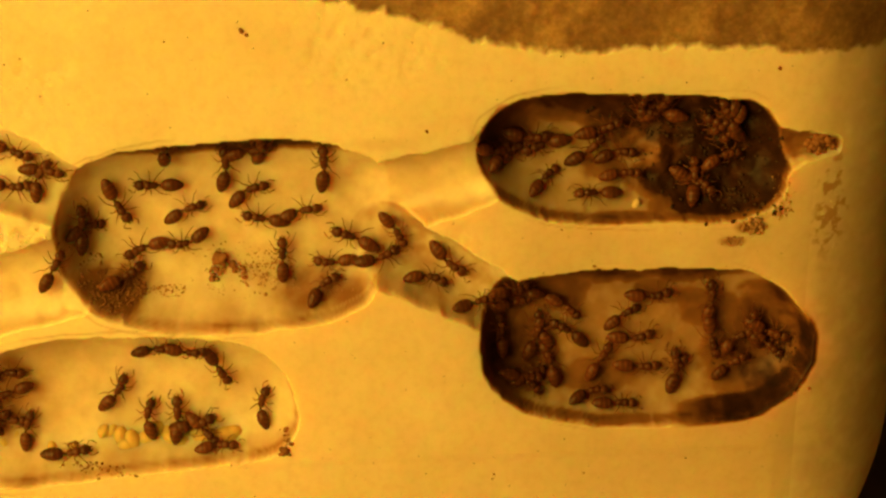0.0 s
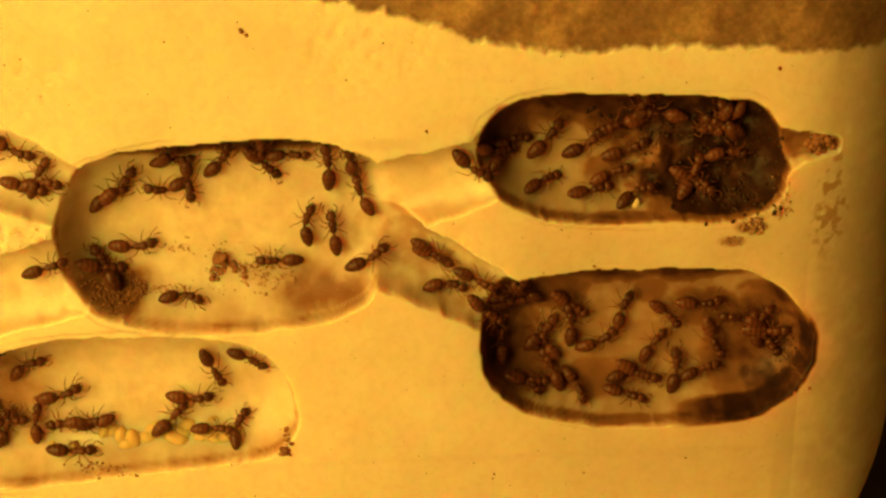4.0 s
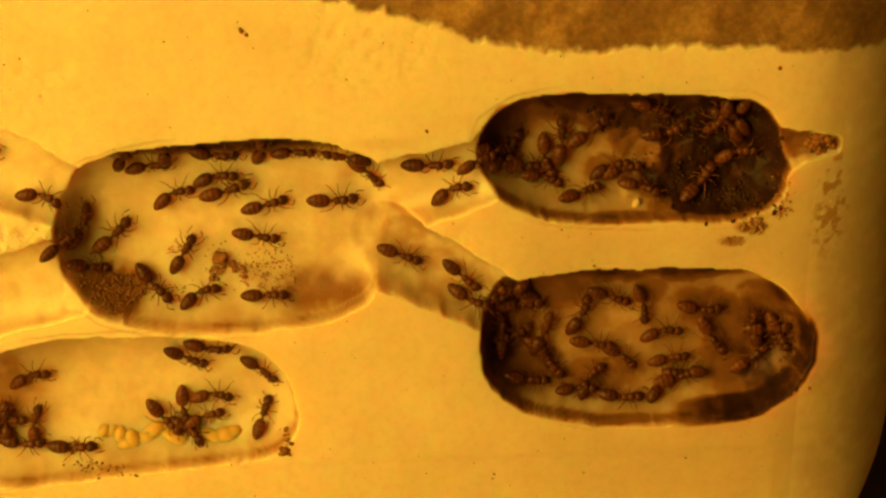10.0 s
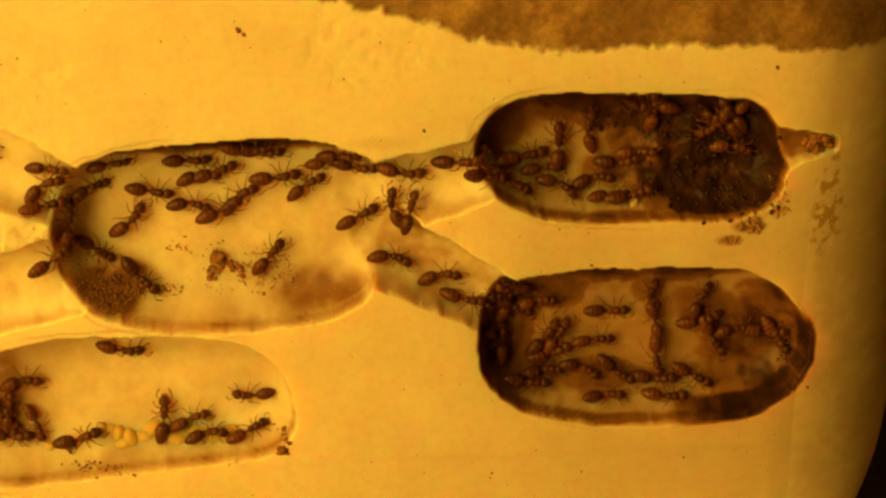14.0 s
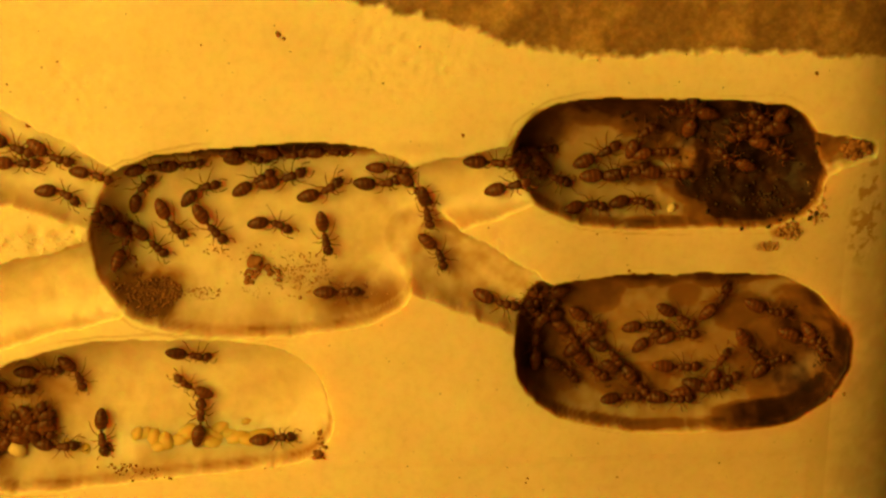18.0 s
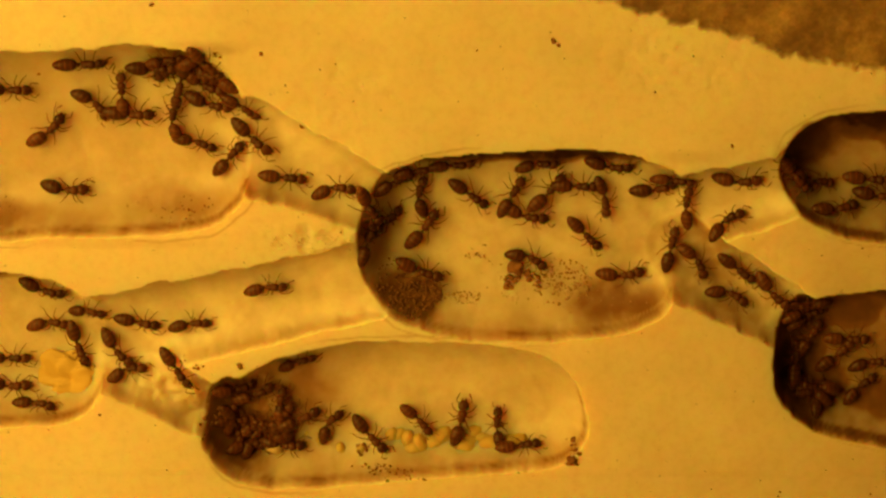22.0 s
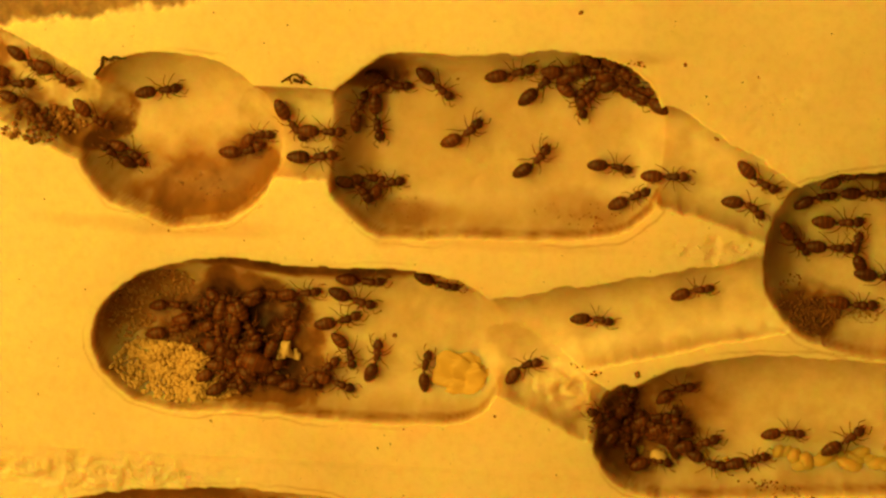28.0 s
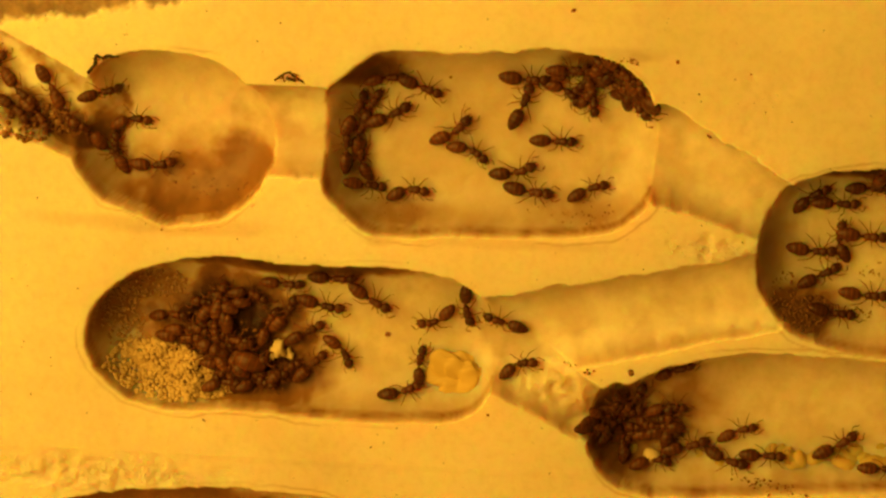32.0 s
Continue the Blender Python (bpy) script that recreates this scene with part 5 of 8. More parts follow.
    roam(next(ways), [(0, -1.6, 93.6, -20), (1, 0.1, 93.7, 5), (2, -1.3, 92.8, -30), (3, -3.0, 93.6, -35), (6, 8.4, 91.3, 180), (7, 8.4, 91.3, 180), (8, 8.4, 91.3, 180), (9, 8.4, 91.3, 180), (10, 8.4, 91.3, 180), (11, -9.9, 96.5, 30), (12, -10.3, 94.9, 15), (13, -3.0, 94.0, -25), (14, -5.6, 96.1, -20), (17, -3.7, 95.5, -45), (18, -4.3, 97.6, -65), (19, -4.0, 97.3, -75), (20, -3.9, 97.4, -60), (21, -1.9, 97.5, -70), (22, -4.5, 97.7, -60), (23, -4.4, 94.8, 0)])
    roam(next(ways), [(0, 8.4, 92.0, -20), (1, 9.2, 91.3, 90), (2, 9.2, 91.3, 90), (3, 9.2, 91.3, 90), (6, 8.4, 92.0, 0), (7, 5.8, 93.5, 0), (8, 9.3, 91.8, -40), (9, 10.0, 88.9, 0), (10, 9.9, 89.3, 0), (11, 7.8, 90.5, 0), (12, 9.2, 90.9, 180), (13, 7.6, 90.4, 0), (14, 9.2, 89.2, -30), (17, 8.7, 90.1, 0), (18, 9.2, 89.5, 60), (19, 10.0, 88.5, 60), (20, 9.5, 89.1, 70), (21, 8.5, 89.3, 70), (22, 7.6, 83.9, 80)])
    roam(next(ways), [(0, 4.1, 90.4, 20), (1, 3.4, 90.6, 0), (2, 4.8, 91.4, 0), (3, 4.8, 93.1, -10), (6, 3.8, 94.5, -60), (7, 9.9, 92.9, 180), (8, 9.9, 92.9, 180), (9, 2.8, 94.1, -35), (10, 2.8, 94.1, -40), (11, 2.8, 94.8, -40), (12, 4.2, 94.5, -40), (13, -2.3, 97.0, -45), (14, -2.7, 102.4, 75), (17, -5.7, 104.2, -80), (18, -5.4, 103.1, -80), (19, -10.0, 98.0, 15), (20, -8.7, 99.7, 45), (21, -7.0, 99.0, -30), (22, -7.5, 98.7, 80), (23, -12.1, 98.5, -30)])
    roam(next(ways), [(0, 15.5, 89.0, -40), (1, 19.0, 89.8, -15), (2, 21.0, 90.5, 0), (3, 25.9, 90.4, 0), (6, 32.6, 82.2, -30), (7, 32.6, 82.6, -15), (8, 31.9, 82.6, -10), (9, 32.5, 83.4, 145), (10, 28.7, 81.6, 5), (11, 25.9, 82.8, -50), (12, 27.1, 86.2, -70), (13, 27.0, 86.1, -80), (14, 27.0, 86.5, 90), (17, 29.6, 82.6, 60), (18, 30.6, 81.0, 60), (19, 30.5, 81.4, 40), (20, 30.9, 81.5, 70), (21, 28.6, 79.3, 30)])
    roam(next(ways), [(0, 16.3, 85.6, 150), (1, 13.5, 85.3, -30), (2, 15.5, 90.2, 0), (3, 16.8, 86.8, 120), (6, 15.6, 86.0, 45), (7, 15.6, 87.5, 60), (8, 15.6, 87.5, 60), (9, 14.5, 87.5, 60), (10, 17.6, 87.6, 70), (11, 17.6, 87.6, 80), (12, 17.4, 81.0, -40), (13, 20.6, 80.5, -40), (14, 22.4, 79.6, -30), (17, 23.0, 78.3, 0), (18, 24.8, 76.6, 0), (19, 22.9, 78.5, 30), (20, 30.8, 78.1, 150), (21, 30.8, 78.1, 150)])
    roam(next(ways), [(0, 12.5, 85.7, 100), (1, 12.1, 86.2, 0), (2, 12.5, 85.3, 60), (3, 13.2, 83.8, 110), (6, 12.8, 85.3, 60), (7, 10.7, 88.0, 0), (8, 12.1, 85.4, -60), (9, 11.8, 85.8, -60), (10, 12.9, 83.0, -60), (11, 12.7, 89.1, 20), (12, 9.5, 90.2, 90), (13, 15.1, 88.9, 20), (14, 12.3, 89.8, 0), (17, 12.3, 86.8, -60), (18, 12.1, 85.9, -60), (19, 7.0, 85.2, 60), (20, 10.9, 89.1, 40), (21, 12.0, 89.1, 80), (22, 7.5, 84.3, 60)])
    roam(next(ways), [(0, 14.0, 81.1, 110), (1, 14.2, 80.7, 115), (2, 14.3, 81.5, 110), (3, 14.2, 80.4, 120), (6, 14.0, 80.7, 110), (7, 14.0, 80.4, 115), (8, 14.0, 81.5, 120), (9, 14.0, 80.4, 110), (10, 13.6, 81.5, -50), (11, 13.3, 81.5, -45), (12, 14.6, 82.7, -45), (13, 13.2, 81.8, -50), (14, 14.2, 82.5, 20), (17, 14.2, 80.3, 40), (18, 14.7, 81.3, -40), (19, 12.9, 83.9, 60), (20, 13.3, 83.0, 50), (21, 13.9, 79.5, -40), (22, 10.9, 80.4, 180)])
    roam(next(ways), [(0, 20.0, 81.3, 60), (1, 19.9, 83.3, 90), (2, 18.0, 86.4, -60), (3, 14.4, 90.3, 180), (6, 19.7, 86.7, -60), (7, 20.4, 87.9, -40), (8, 21.1, 87.1, -30), (9, 20.1, 86.0, 0), (10, 19.1, 83.8, -10), (11, 18.4, 83.6, -20), (12, 18.0, 84.9, 40), (13, 16.2, 84.4, -40), (14, 14.9, 84.7, 60), (17, 14.5, 85.1, -45), (18, 14.2, 87.4, -40), (19, 14.8, 88.4, -45), (20, 13.8, 86.8, 0), (21, 16.2, 87.6, 30), (22, 14.4, 87.1, 0)])
    roam(next(ways), [(0, 22.5, 87.5, 30), (1, 23.9, 88.6, 0), (2, 23.2, 88.2, 75), (3, 21.4, 88.2, 70), (6, 24.6, 88.2, 60), (7, 25.9, 89.6, 10), (8, 25.9, 89.6, 10), (9, 25.9, 89.6, 10), (10, 25.2, 88.9, -80), (11, 25.2, 90.0, 170), (12, 34.0, 89.4, 0), (13, 22.2, 83.1, 30), (14, 19.4, 84.3, 0), (17, 19.2, 87.4, 70), (18, 21.1, 86.9, 0), (19, 20.4, 88.4, -50), (20, 20.6, 89.1, 60), (21, 23.8, 88.4, 0)])
    roam(next(ways), [(0, 24.0, 84.4, 10), (1, 23.3, 85.1, 20), (2, 31.0, 79.8, -40), (3, 20.9, 84.1, 60), (6, 18.4, 83.8, 0), (7, 18.4, 85.3, 0), (8, 18.4, 85.6, 60), (9, 20.5, 92.5, 0), (10, 9.0, 85.1, 20), (11, 20.8, 93.0, 0), (12, 9.2, 89.9, 90), (13, 20.0, 92.9, 0), (14, 8.3, 89.9, 90), (17, 8.3, 89.9, 90), (18, 36.4, 88.5, -10), (19, 36.3, 88.2, 30)])
    roam(next(ways), [(0, 18.5, 77.2, 10), (1, 19.1, 76.8, -20), (2, 21.4, 79.5, -20), (3, 20.0, 79.9, -40), (6, 31.1, 79.0, 60), (7, 24.2, 81.3, 20), (8, 21.0, 80.6, -35), (9, 20.0, 80.2, 0), (10, 18.6, 78.8, 45), (11, 18.6, 78.7, 10), (12, 18.9, 78.8, 0), (13, 17.7, 78.0, 0), (14, 18.1, 80.5, -30), (17, 16.6, 82.8, -30), (18, 17.1, 83.5, -50), (19, 17.0, 85.4, -50), (20, 17.5, 83.0, -30), (21, 18.6, 83.0, 60), (22, 17.4, 84.2, 0)])
    roam(next(ways), [(0, 24.9, 80.5, 0), (1, 27.0, 81.2, 0), (2, 26.2, 82.8, -50), (3, 23.5, 80.1, 90), (6, 27.7, 78.4, 90), (7, 27.4, 79.0, 85), (8, 27.7, 77.7, 90), (9, 31.3, 77.7, 0), (10, 30.0, 78.6, 20), (11, 28.5, 79.0, -40), (12, 28.0, 80.7, -50), (13, 27.6, 81.1, 80), (14, 27.3, 81.8, -80), (17, 27.2, 81.8, 60), (18, 25.6, 81.1, 0), (19, 28.9, 84.5, 0), (20, 28.0, 83.0, 80), (21, 27.0, 83.1, 60)])
    roam(next(ways), [(0, 21.9, 76.0, 0), (1, 23.9, 79.4, 60), (2, 22.8, 77.2, 0), (3, 23.4, 76.6, -20), (6, 22.8, 77.2, -30), (7, 22.8, 77.7, -30), (8, 30.8, 79.3, 180), (9, 30.8, 79.3, 180), (10, 30.8, 79.3, 180), (11, 33.4, 81.0, 20), (12, 30.9, 79.2, -20), (13, 29.4, 78.5, 60), (14, 32.0, 78.8, -30), (17, 31.5, 79.4, 50), (18, 31.0, 78.6, 20), (19, 32.0, 91.3, 0), (20, 33.6, 90.3, 180), (21, 33.6, 90.3, 180)])
    roam(next(ways), [(0, 36.3, 80.3, 30), (1, 36.2, 80.1, 90), (2, 36.2, 80.1, 90), (3, 33.1, 80.2, 30), (6, 32.0, 78.8, 0), (7, 32.0, 78.3, 0), (8, 28.2, 76.2, 0), (9, 27.7, 76.8, 0), (10, 27.7, 77.7, 50), (11, 26.2, 76.4, 0), (12, 21.0, 78.1, -30), (13, 21.2, 76.9, 0), (14, 20.8, 76.7, 0), (17, 20.7, 76.3, 0), (18, 18.5, 77.1, 0), (19, 17.9, 78.8, -40), (20, 18.9, 76.5, 0), (21, 10.9, 79.2, 60), (22, 10.9, 79.2, 60)])
    roam(next(ways), [(0, 25.9, 90.0, 10), (1, 32.7, 89.7, -40), (2, 29.4, 89.5, 0), (3, 30.2, 88.4, 0), (6, 36.4, 89.4, 0), (7, 39.0, 86.4, 150), (8, 37.2, 88.2, 15), (9, 38.6, 87.8, 60), (10, 39.1, 80.9, 45), (11, 35.5, 78.3, 0), (12, 37.1, 80.4, 20), (13, 37.1, 80.4, 20), (14, 28.5, 76.4, 0), (17, 28.6, 77.6, 60), (18, 27.8, 77.6, 30), (19, 27.1, 78.0, 0), (20, 26.8, 76.8, 0), (21, 24.3, 76.4, -20)])
    roam(next(ways), [(0, 36.8, 84.0, 30), (1, 37.4, 85.5, 20), (2, 38.2, 83.9, 0), (3, 39.7, 87.4, 90), (6, 39.6, 83.9, 0), (7, 41.7, 84.6, -40), (8, 41.7, 84.6, -40), (9, 29.3, 91.8, 10), (10, 27.5, 85.4, 0), (11, 29.5, 87.3, 10), (12, 27.6, 89.5, 10), (13, 30.0, 88.3, 30), (14, 26.2, 89.5, 80), (17, 33.9, 90.2, 0), (18, 25.4, 85.7, 0), (19, 24.7, 83.9, 0), (20, 25.1, 84.6, 0), (21, 22.7, 84.6, 80)])
    roam(next(ways), [(0, 10.0, 79.5, 0), (1, 10.7, 79.0, 0), (2, 10.7, 79.0, 0), (3, 10.7, 79.0, 0), (6, 11.1, 78.8, 0), (7, 11.1, 78.8, 0), (8, 11.1, 78.8, 0), (9, 10.7, 79.0, 0), (10, 10.7, 79.0, 0), (11, 9.2, 79.2, 0), (12, 10.2, 78.8, 0), (13, 11.3, 78.4, 0), (14, 11.0, 78.6, 0), (17, 15.7, 76.8, 0), (18, 20.7, 78.4, -50), (19, 29.9, 80.0, -40), (20, 22.0, 78.6, -40), (21, 20.2, 78.6, -20), (22, 10.1, 80.0, 150)])
    roam(next(ways), [(0, 7.1, 85.5, 90), (1, 7.1, 85.4, 90), (2, 7.1, 84.7, 80), (3, 7.1, 84.7, 80), (6, 7.1, 84.7, 90), (7, 7.1, 84.7, 90), (8, 7.1, 85.4, 80), (9, 7.1, 85.4, 80), (10, 7.1, 85.4, 80), (11, 7.1, 85.4, 80), (12, 8.2, 85.4, 80), (13, 7.0, 84.6, 70), (14, 7.5, 84.4, 80), (17, 7.4, 83.7, 80), (18, 7.1, 84.5, 80), (19, 8.0, 83.7, 80), (20, 8.1, 84.8, 180), (21, 10.1, 86.1, 60), (22, 9.6, 87.2, 60)])
    roam(next(ways), [(0, 12.2, 105.1, 45), (1, 12.2, 105.1, 45), (2, 12.2, 105.1, 45), (3, 12.2, 105.1, 45), (6, 11.8, 104.6, -20), (7, 11.1, 105.4, -20), (8, 11.2, 105.4, 0), (9, 12.6, 105.2, 0), (10, 12.2, 105.3, -20), (11, 12.6, 105.2, -30), (12, 12.2, 105.6, 10), (13, 11.8, 107.4, -70), (14, 12.5, 106.7, 0), (17, 8.4, 111.0, 0), (18, 7.3, 109.7, 0), (19, 10.6, 108.3, 0), (20, 9.1, 108.6, 30), (21, 8.8, 108.9, 0), (22, 8.6, 107.2, 0)])
    roam(next(ways), [(0, 17.6, 108.8, 45), (1, 17.6, 108.8, 45), (2, 18.2, 109.5, 40), (3, 17.9, 109.4, 45), (6, 16.2, 110.6, 30), (7, 18.2, 109.5, 40), (8, 17.2, 108.5, 30), (9, 17.6, 108.8, 30), (10, 26.8, 111.1, 20), (11, 17.0, 106.0, 0), (12, 16.7, 105.7, 0), (13, 15.5, 106.6, 30), (14, 21.7, 107.2, 10), (17, 17.9, 107.3, -40), (18, 18.2, 106.5, 20), (19, 17.4, 105.8, 0), (20, 16.7, 105.7, -20), (21, 17.0, 105.5, 10), (22, 16.5, 105.3, 0)])
    roam(next(ways), [(0, 20.9, 108.8, 0), (1, 22.4, 106.6, 0), (2, 20.3, 108.4, 40), (3, 23.6, 104.0, 30), (6, 22.2, 103.2, 0), (7, 31.8, 107.0, 0), (8, 21.0, 107.3, 45), (9, 21.0, 107.3, 30), (10, 20.3, 107.0, 10), (11, 20.0, 107.5, 0), (12, 20.7, 108.3, 40), (13, 19.6, 106.6, 10), (14, 18.6, 105.3, 0), (17, 17.8, 103.6, -20), (18, 18.7, 103.3, -20), (19, 28.6, 112.8, 0), (20, 28.6, 112.8, 0), (21, 17.5, 103.1, 0), (22, 30.2, 104.1, 20)])
    roam(next(ways), [(0, 12.5, 109.9, 200), (1, 12.5, 109.6, 80), (2, 12.9, 109.5, 80), (3, 12.9, 109.5, 80), (6, 12.4, 112.7, 0), (7, 14.8, 112.7, 60), (8, 14.2, 111.0, 90), (9, 14.5, 111.0, 90), (10, 14.5, 110.3, 90), (11, 14.6, 108.9, 90), (12, 13.9, 110.6, 90), (13, 14.5, 109.4, 90), (14, 14.5, 109.5, 90), (17, 14.4, 111.5, 90), (18, 14.7, 109.0, 30), (19, 11.9, 111.7, 20), (20, 25.2, 114.0, 150), (21, 25.2, 114.0, 150)])
    roam(next(ways), [(0, 18.8, 103.5, 180), (1, 19.2, 103.6, 0), (2, 19.2, 103.6, 0), (3, 18.9, 103.6, 0), (6, 15.9, 104.3, 60), (7, 15.8, 103.8, 30), (8, 25.5, 114.7, 0), (9, 17.2, 104.0, 40), (10, 16.8, 103.6, 25), (11, 15.1, 102.8, 10), (12, 11.0, 103.6, -20), (13, 10.1, 104.0, -20), (14, 5.2, 106.8, 0), (17, 4.1, 106.2, 20), (18, 4.0, 106.4, 15), (19, 4.0, 106.0, 20), (20, 2.5, 106.9, 20), (21, 0.0, 105.2, 20), (22, 5.2, 109.6, 150)])
    roam(next(ways), [(0, 21.7, 106.0, 0), (1, 21.0, 105.9, 0), (2, 20.7, 106.0, 0), (3, 20.7, 106.3, 0), (6, 19.7, 105.4, 60), (7, 20.0, 105.4, 55), (8, 18.9, 104.3, 45), (9, 27.0, 112.0, 20), (10, 21.7, 106.6, 10), (11, 23.6, 109.1, 20), (12, 31.4, 107.4, 0), (13, 23.5, 109.7, 30), (14, 23.9, 108.7, 0), (17, 19.8, 109.4, -50), (18, 21.4, 109.4, 0), (19, 22.0, 108.5, -40), (20, 22.6, 107.4, 0), (21, 22.0, 107.1, 40)])
    roam(next(ways), [(0, 10.5, 110.7, 0), (1, 24.6, 115.3, 20), (2, 24.6, 115.3, 20), (3, 2.2, 109.3, 20), (6, 6.2, 106.8, 20), (7, 5.9, 107.7, 0), (8, 6.3, 107.5, 10), (9, 6.7, 107.6, 0), (10, 6.7, 107.6, 0), (11, 28.1, 111.7, 180), (12, 7.1, 107.8, -30), (13, 7.3, 106.8, -20), (14, 8.3, 105.3, -30), (17, 8.3, 106.0, 0), (18, 8.6, 106.2, -20), (19, 7.1, 106.7, -30), (20, 9.7, 104.8, 30), (21, 10.1, 104.9, 20), (22, 11.3, 104.0, 20)])
    roam(next(ways), [(0, 8.1, 109.1, 20), (1, 8.1, 110.8, 0), (2, 8.1, 110.8, 0), (3, 8.1, 110.8, 0), (6, 8.5, 110.0, 20), (7, 8.1, 110.4, 40), (8, 8.5, 111.1, 90), (9, 8.5, 111.1, 90), (10, 8.1, 109.1, 60), (11, 6.7, 109.4, 60), (12, 9.2, 109.6, 90), (13, 14.8, 104.0, -50), (14, 14.5, 104.5, -45), (17, 12.2, 103.4, -10), (18, 12.9, 103.2, -5), (19, 15.3, 103.3, 0), (20, 15.8, 103.1, 0), (21, 29.1, 105.1, -40)])
    roam(next(ways), [(0, 19.1, 111.6, 20), (1, 22.5, 110.5, 20), (2, 22.3, 108.4, 20), (3, 22.3, 108.4, 20), (6, 22.2, 110.2, 30), (7, 18.1, 112.7, 20), (8, 17.8, 111.3, 30), (9, 17.5, 111.3, 30), (10, 17.8, 111.3, 40), (11, 17.5, 111.3, 20), (12, 16.5, 112.7, 20), (13, 20.6, 113.9, 0), (14, 25.5, 115.3, 180), (17, 25.5, 115.3, 180), (18, 25.5, 115.3, 180), (19, 25.5, 115.3, 180), (20, 25.5, 115.3, 180), (21, 25.5, 115.3, 180)])
    roam(next(ways), [(0, -52.0, 79.1, 200), (1, -54.8, 76.0, 150), (2, -54.8, 76.0, 150), (3, -53.7, 74.9, 90), (6, -52.1, 72.4, 20), (7, -52.5, 72.7, 20), (8, -52.5, 72.4, 40), (9, -52.8, 72.8, 60), (10, -53.0, 74.9, 90), (11, -52.6, 75.7, -80), (12, -54.6, 75.1, 180), (13, -52.3, 76.0, 90), (14, -52.3, 76.3, 80), (17, -52.4, 76.7, 90), (18, -53.7, 75.6, 60), (19, -51.8, 75.2, 30), (20, -53.9, 75.1, 35), (21, -53.9, 73.2, 20), (22, -56.5, 73.4, 150), (23, -45.5, 71.0, 20), (24, -53.0, 75.7, 60), (25, -44.9, 74.3, 0), (28, -44.9, 71.7, 20), (29, -43.4, 72.1, -10), (30, -43.4, 71.8, 20), (31, -42.8, 72.4, 10), (32, -42.3, 72.4, 0)])
    roam(next(ways), [(0, -50.6, 73.7, 75), (1, -49.9, 74.5, 75), (2, -49.6, 74.5, 80), (3, -49.6, 74.5, 80), (6, -49.2, 75.2, 80), (7, -49.2, 75.2, 80), (8, -49.3, 74.9, 78), (9, -49.6, 73.7, 75), (10, -49.6, 74.5, 75), (11, -49.5, 74.1, 78), (12, -48.6, 74.3, -75), (13, -49.0, 74.6, -80), (14, -49.0, 74.7, -75), (17, -49.7, 75.1, 60), (18, -56.5, 73.1, 30), (19, -55.3, 72.1, 0), (20, -61.7, 76.1, 60), (21, -62.0, 76.0, 60), (22, -61.7, 76.0, 60), (23, -61.8, 77.8, 80), (24, -61.6, 76.0, 60), (25, -61.5, 75.9, 60), (28, -59.5, 75.4, 0), (29, -60.1, 76.8, 0), (30, -59.8, 76.1, 0), (31, -59.8, 76.5, 80), (32, -59.3, 74.4, 0)])
    roam(next(ways), [(0, -39.4, 78.5, 60), (1, -40.4, 85.1, 0), (2, -53.3, 75.4, -40), (3, -53.3, 75.4, -40), (6, -32.0, 84.4, 0), (7, -31.9, 85.1, 0), (8, -30.6, 84.9, 0), (9, -29.6, 84.8, 0), (10, -27.8, 85.3, 0), (11, -54.9, 75.6, 60), (13, -27.3, 84.2, 0), (14, -53.5, 74.8, -40), (17, -53.5, 74.8, -40), (18, -53.5, 74.8, -40), (19, -53.5, 74.8, -40), (20, -62.0, 80.4, 40), (21, -59.0, 79.8, -40), (22, -58.2, 78.7, 30), (23, -60.4, 74.0, 30), (24, -59.8, 75.1, 60), (25, -59.8, 75.1, 60), (28, -59.8, 75.1, 60), (29, -59.8, 75.1, 60), (30, -59.8, 75.1, 60), (31, -62.6, 76.8, 60), (32, -60.2, 77.4, 0)])
    roam(next(ways), [(0, -35.8, 74.9, 80), (1, -36.5, 73.8, 80), (2, -37.3, 73.2, 80), (3, -36.4, 73.7, 85), (6, -54.6, 75.4, -40), (7, -31.4, 73.8, 30), (8, -54.3, 74.9, 20), (9, -30.9, 77.4, 110), (10, -27.8, 78.3, -10), (11, -53.7, 75.2, 150), (12, -53.7, 75.2, 150), (13, -28.3, 76.0, 20), (14, -53.9, 74.6, 150), (17, -53.9, 74.6, 150), (18, -53.9, 74.6, 150), (19, -59.3, 72.0, 0), (20, -57.7, 71.6, 0), (21, -58.7, 72.0, 0), (22, -59.6, 71.7, 0), (23, -57.6, 71.8, 0), (24, -57.9, 70.8, 0), (25, -57.8, 71.6, 0), (28, -57.1, 70.8, 0), (29, -56.9, 70.8, 0), (30, -56.7, 70.8, 0), (31, -56.0, 70.8, 0), (32, -56.3, 70.8, 0)])
    roam(next(ways), [(0, -32.0, 74.8, 90), (1, -31.7, 75.2, 90), (2, -31.6, 75.9, 90), (3, -32.7, 74.9, 95), (6, -33.1, 74.9, -45), (7, -33.1, 74.9, -45), (8, -33.8, 74.9, -45), (9, -33.8, 74.9, -45), (10, -33.7, 74.9, -45), (11, -33.7, 74.5, -45), (12, -33.8, 74.4, -50), (13, -33.8, 74.6, -80), (14, -33.5, 74.8, 85), (17, -33.6, 74.8, 85), (18, -33.4, 74.9, 85), (19, -33.4, 74.8, 80), (20, -33.3, 74.9, 85), (21, -33.2, 74.9, 85), (22, -32.6, 75.2, 80), (23, -33.1, 75.5, 40), (24, -33.2, 75.3, 75), (25, -32.8, 75.2, 80), (28, -33.3, 75.3, 40), (29, -32.8, 75.1, 40), (30, -32.8, 74.5, 35), (31, -33.2, 74.5, 35), (32, -33.4, 74.3, 35)])
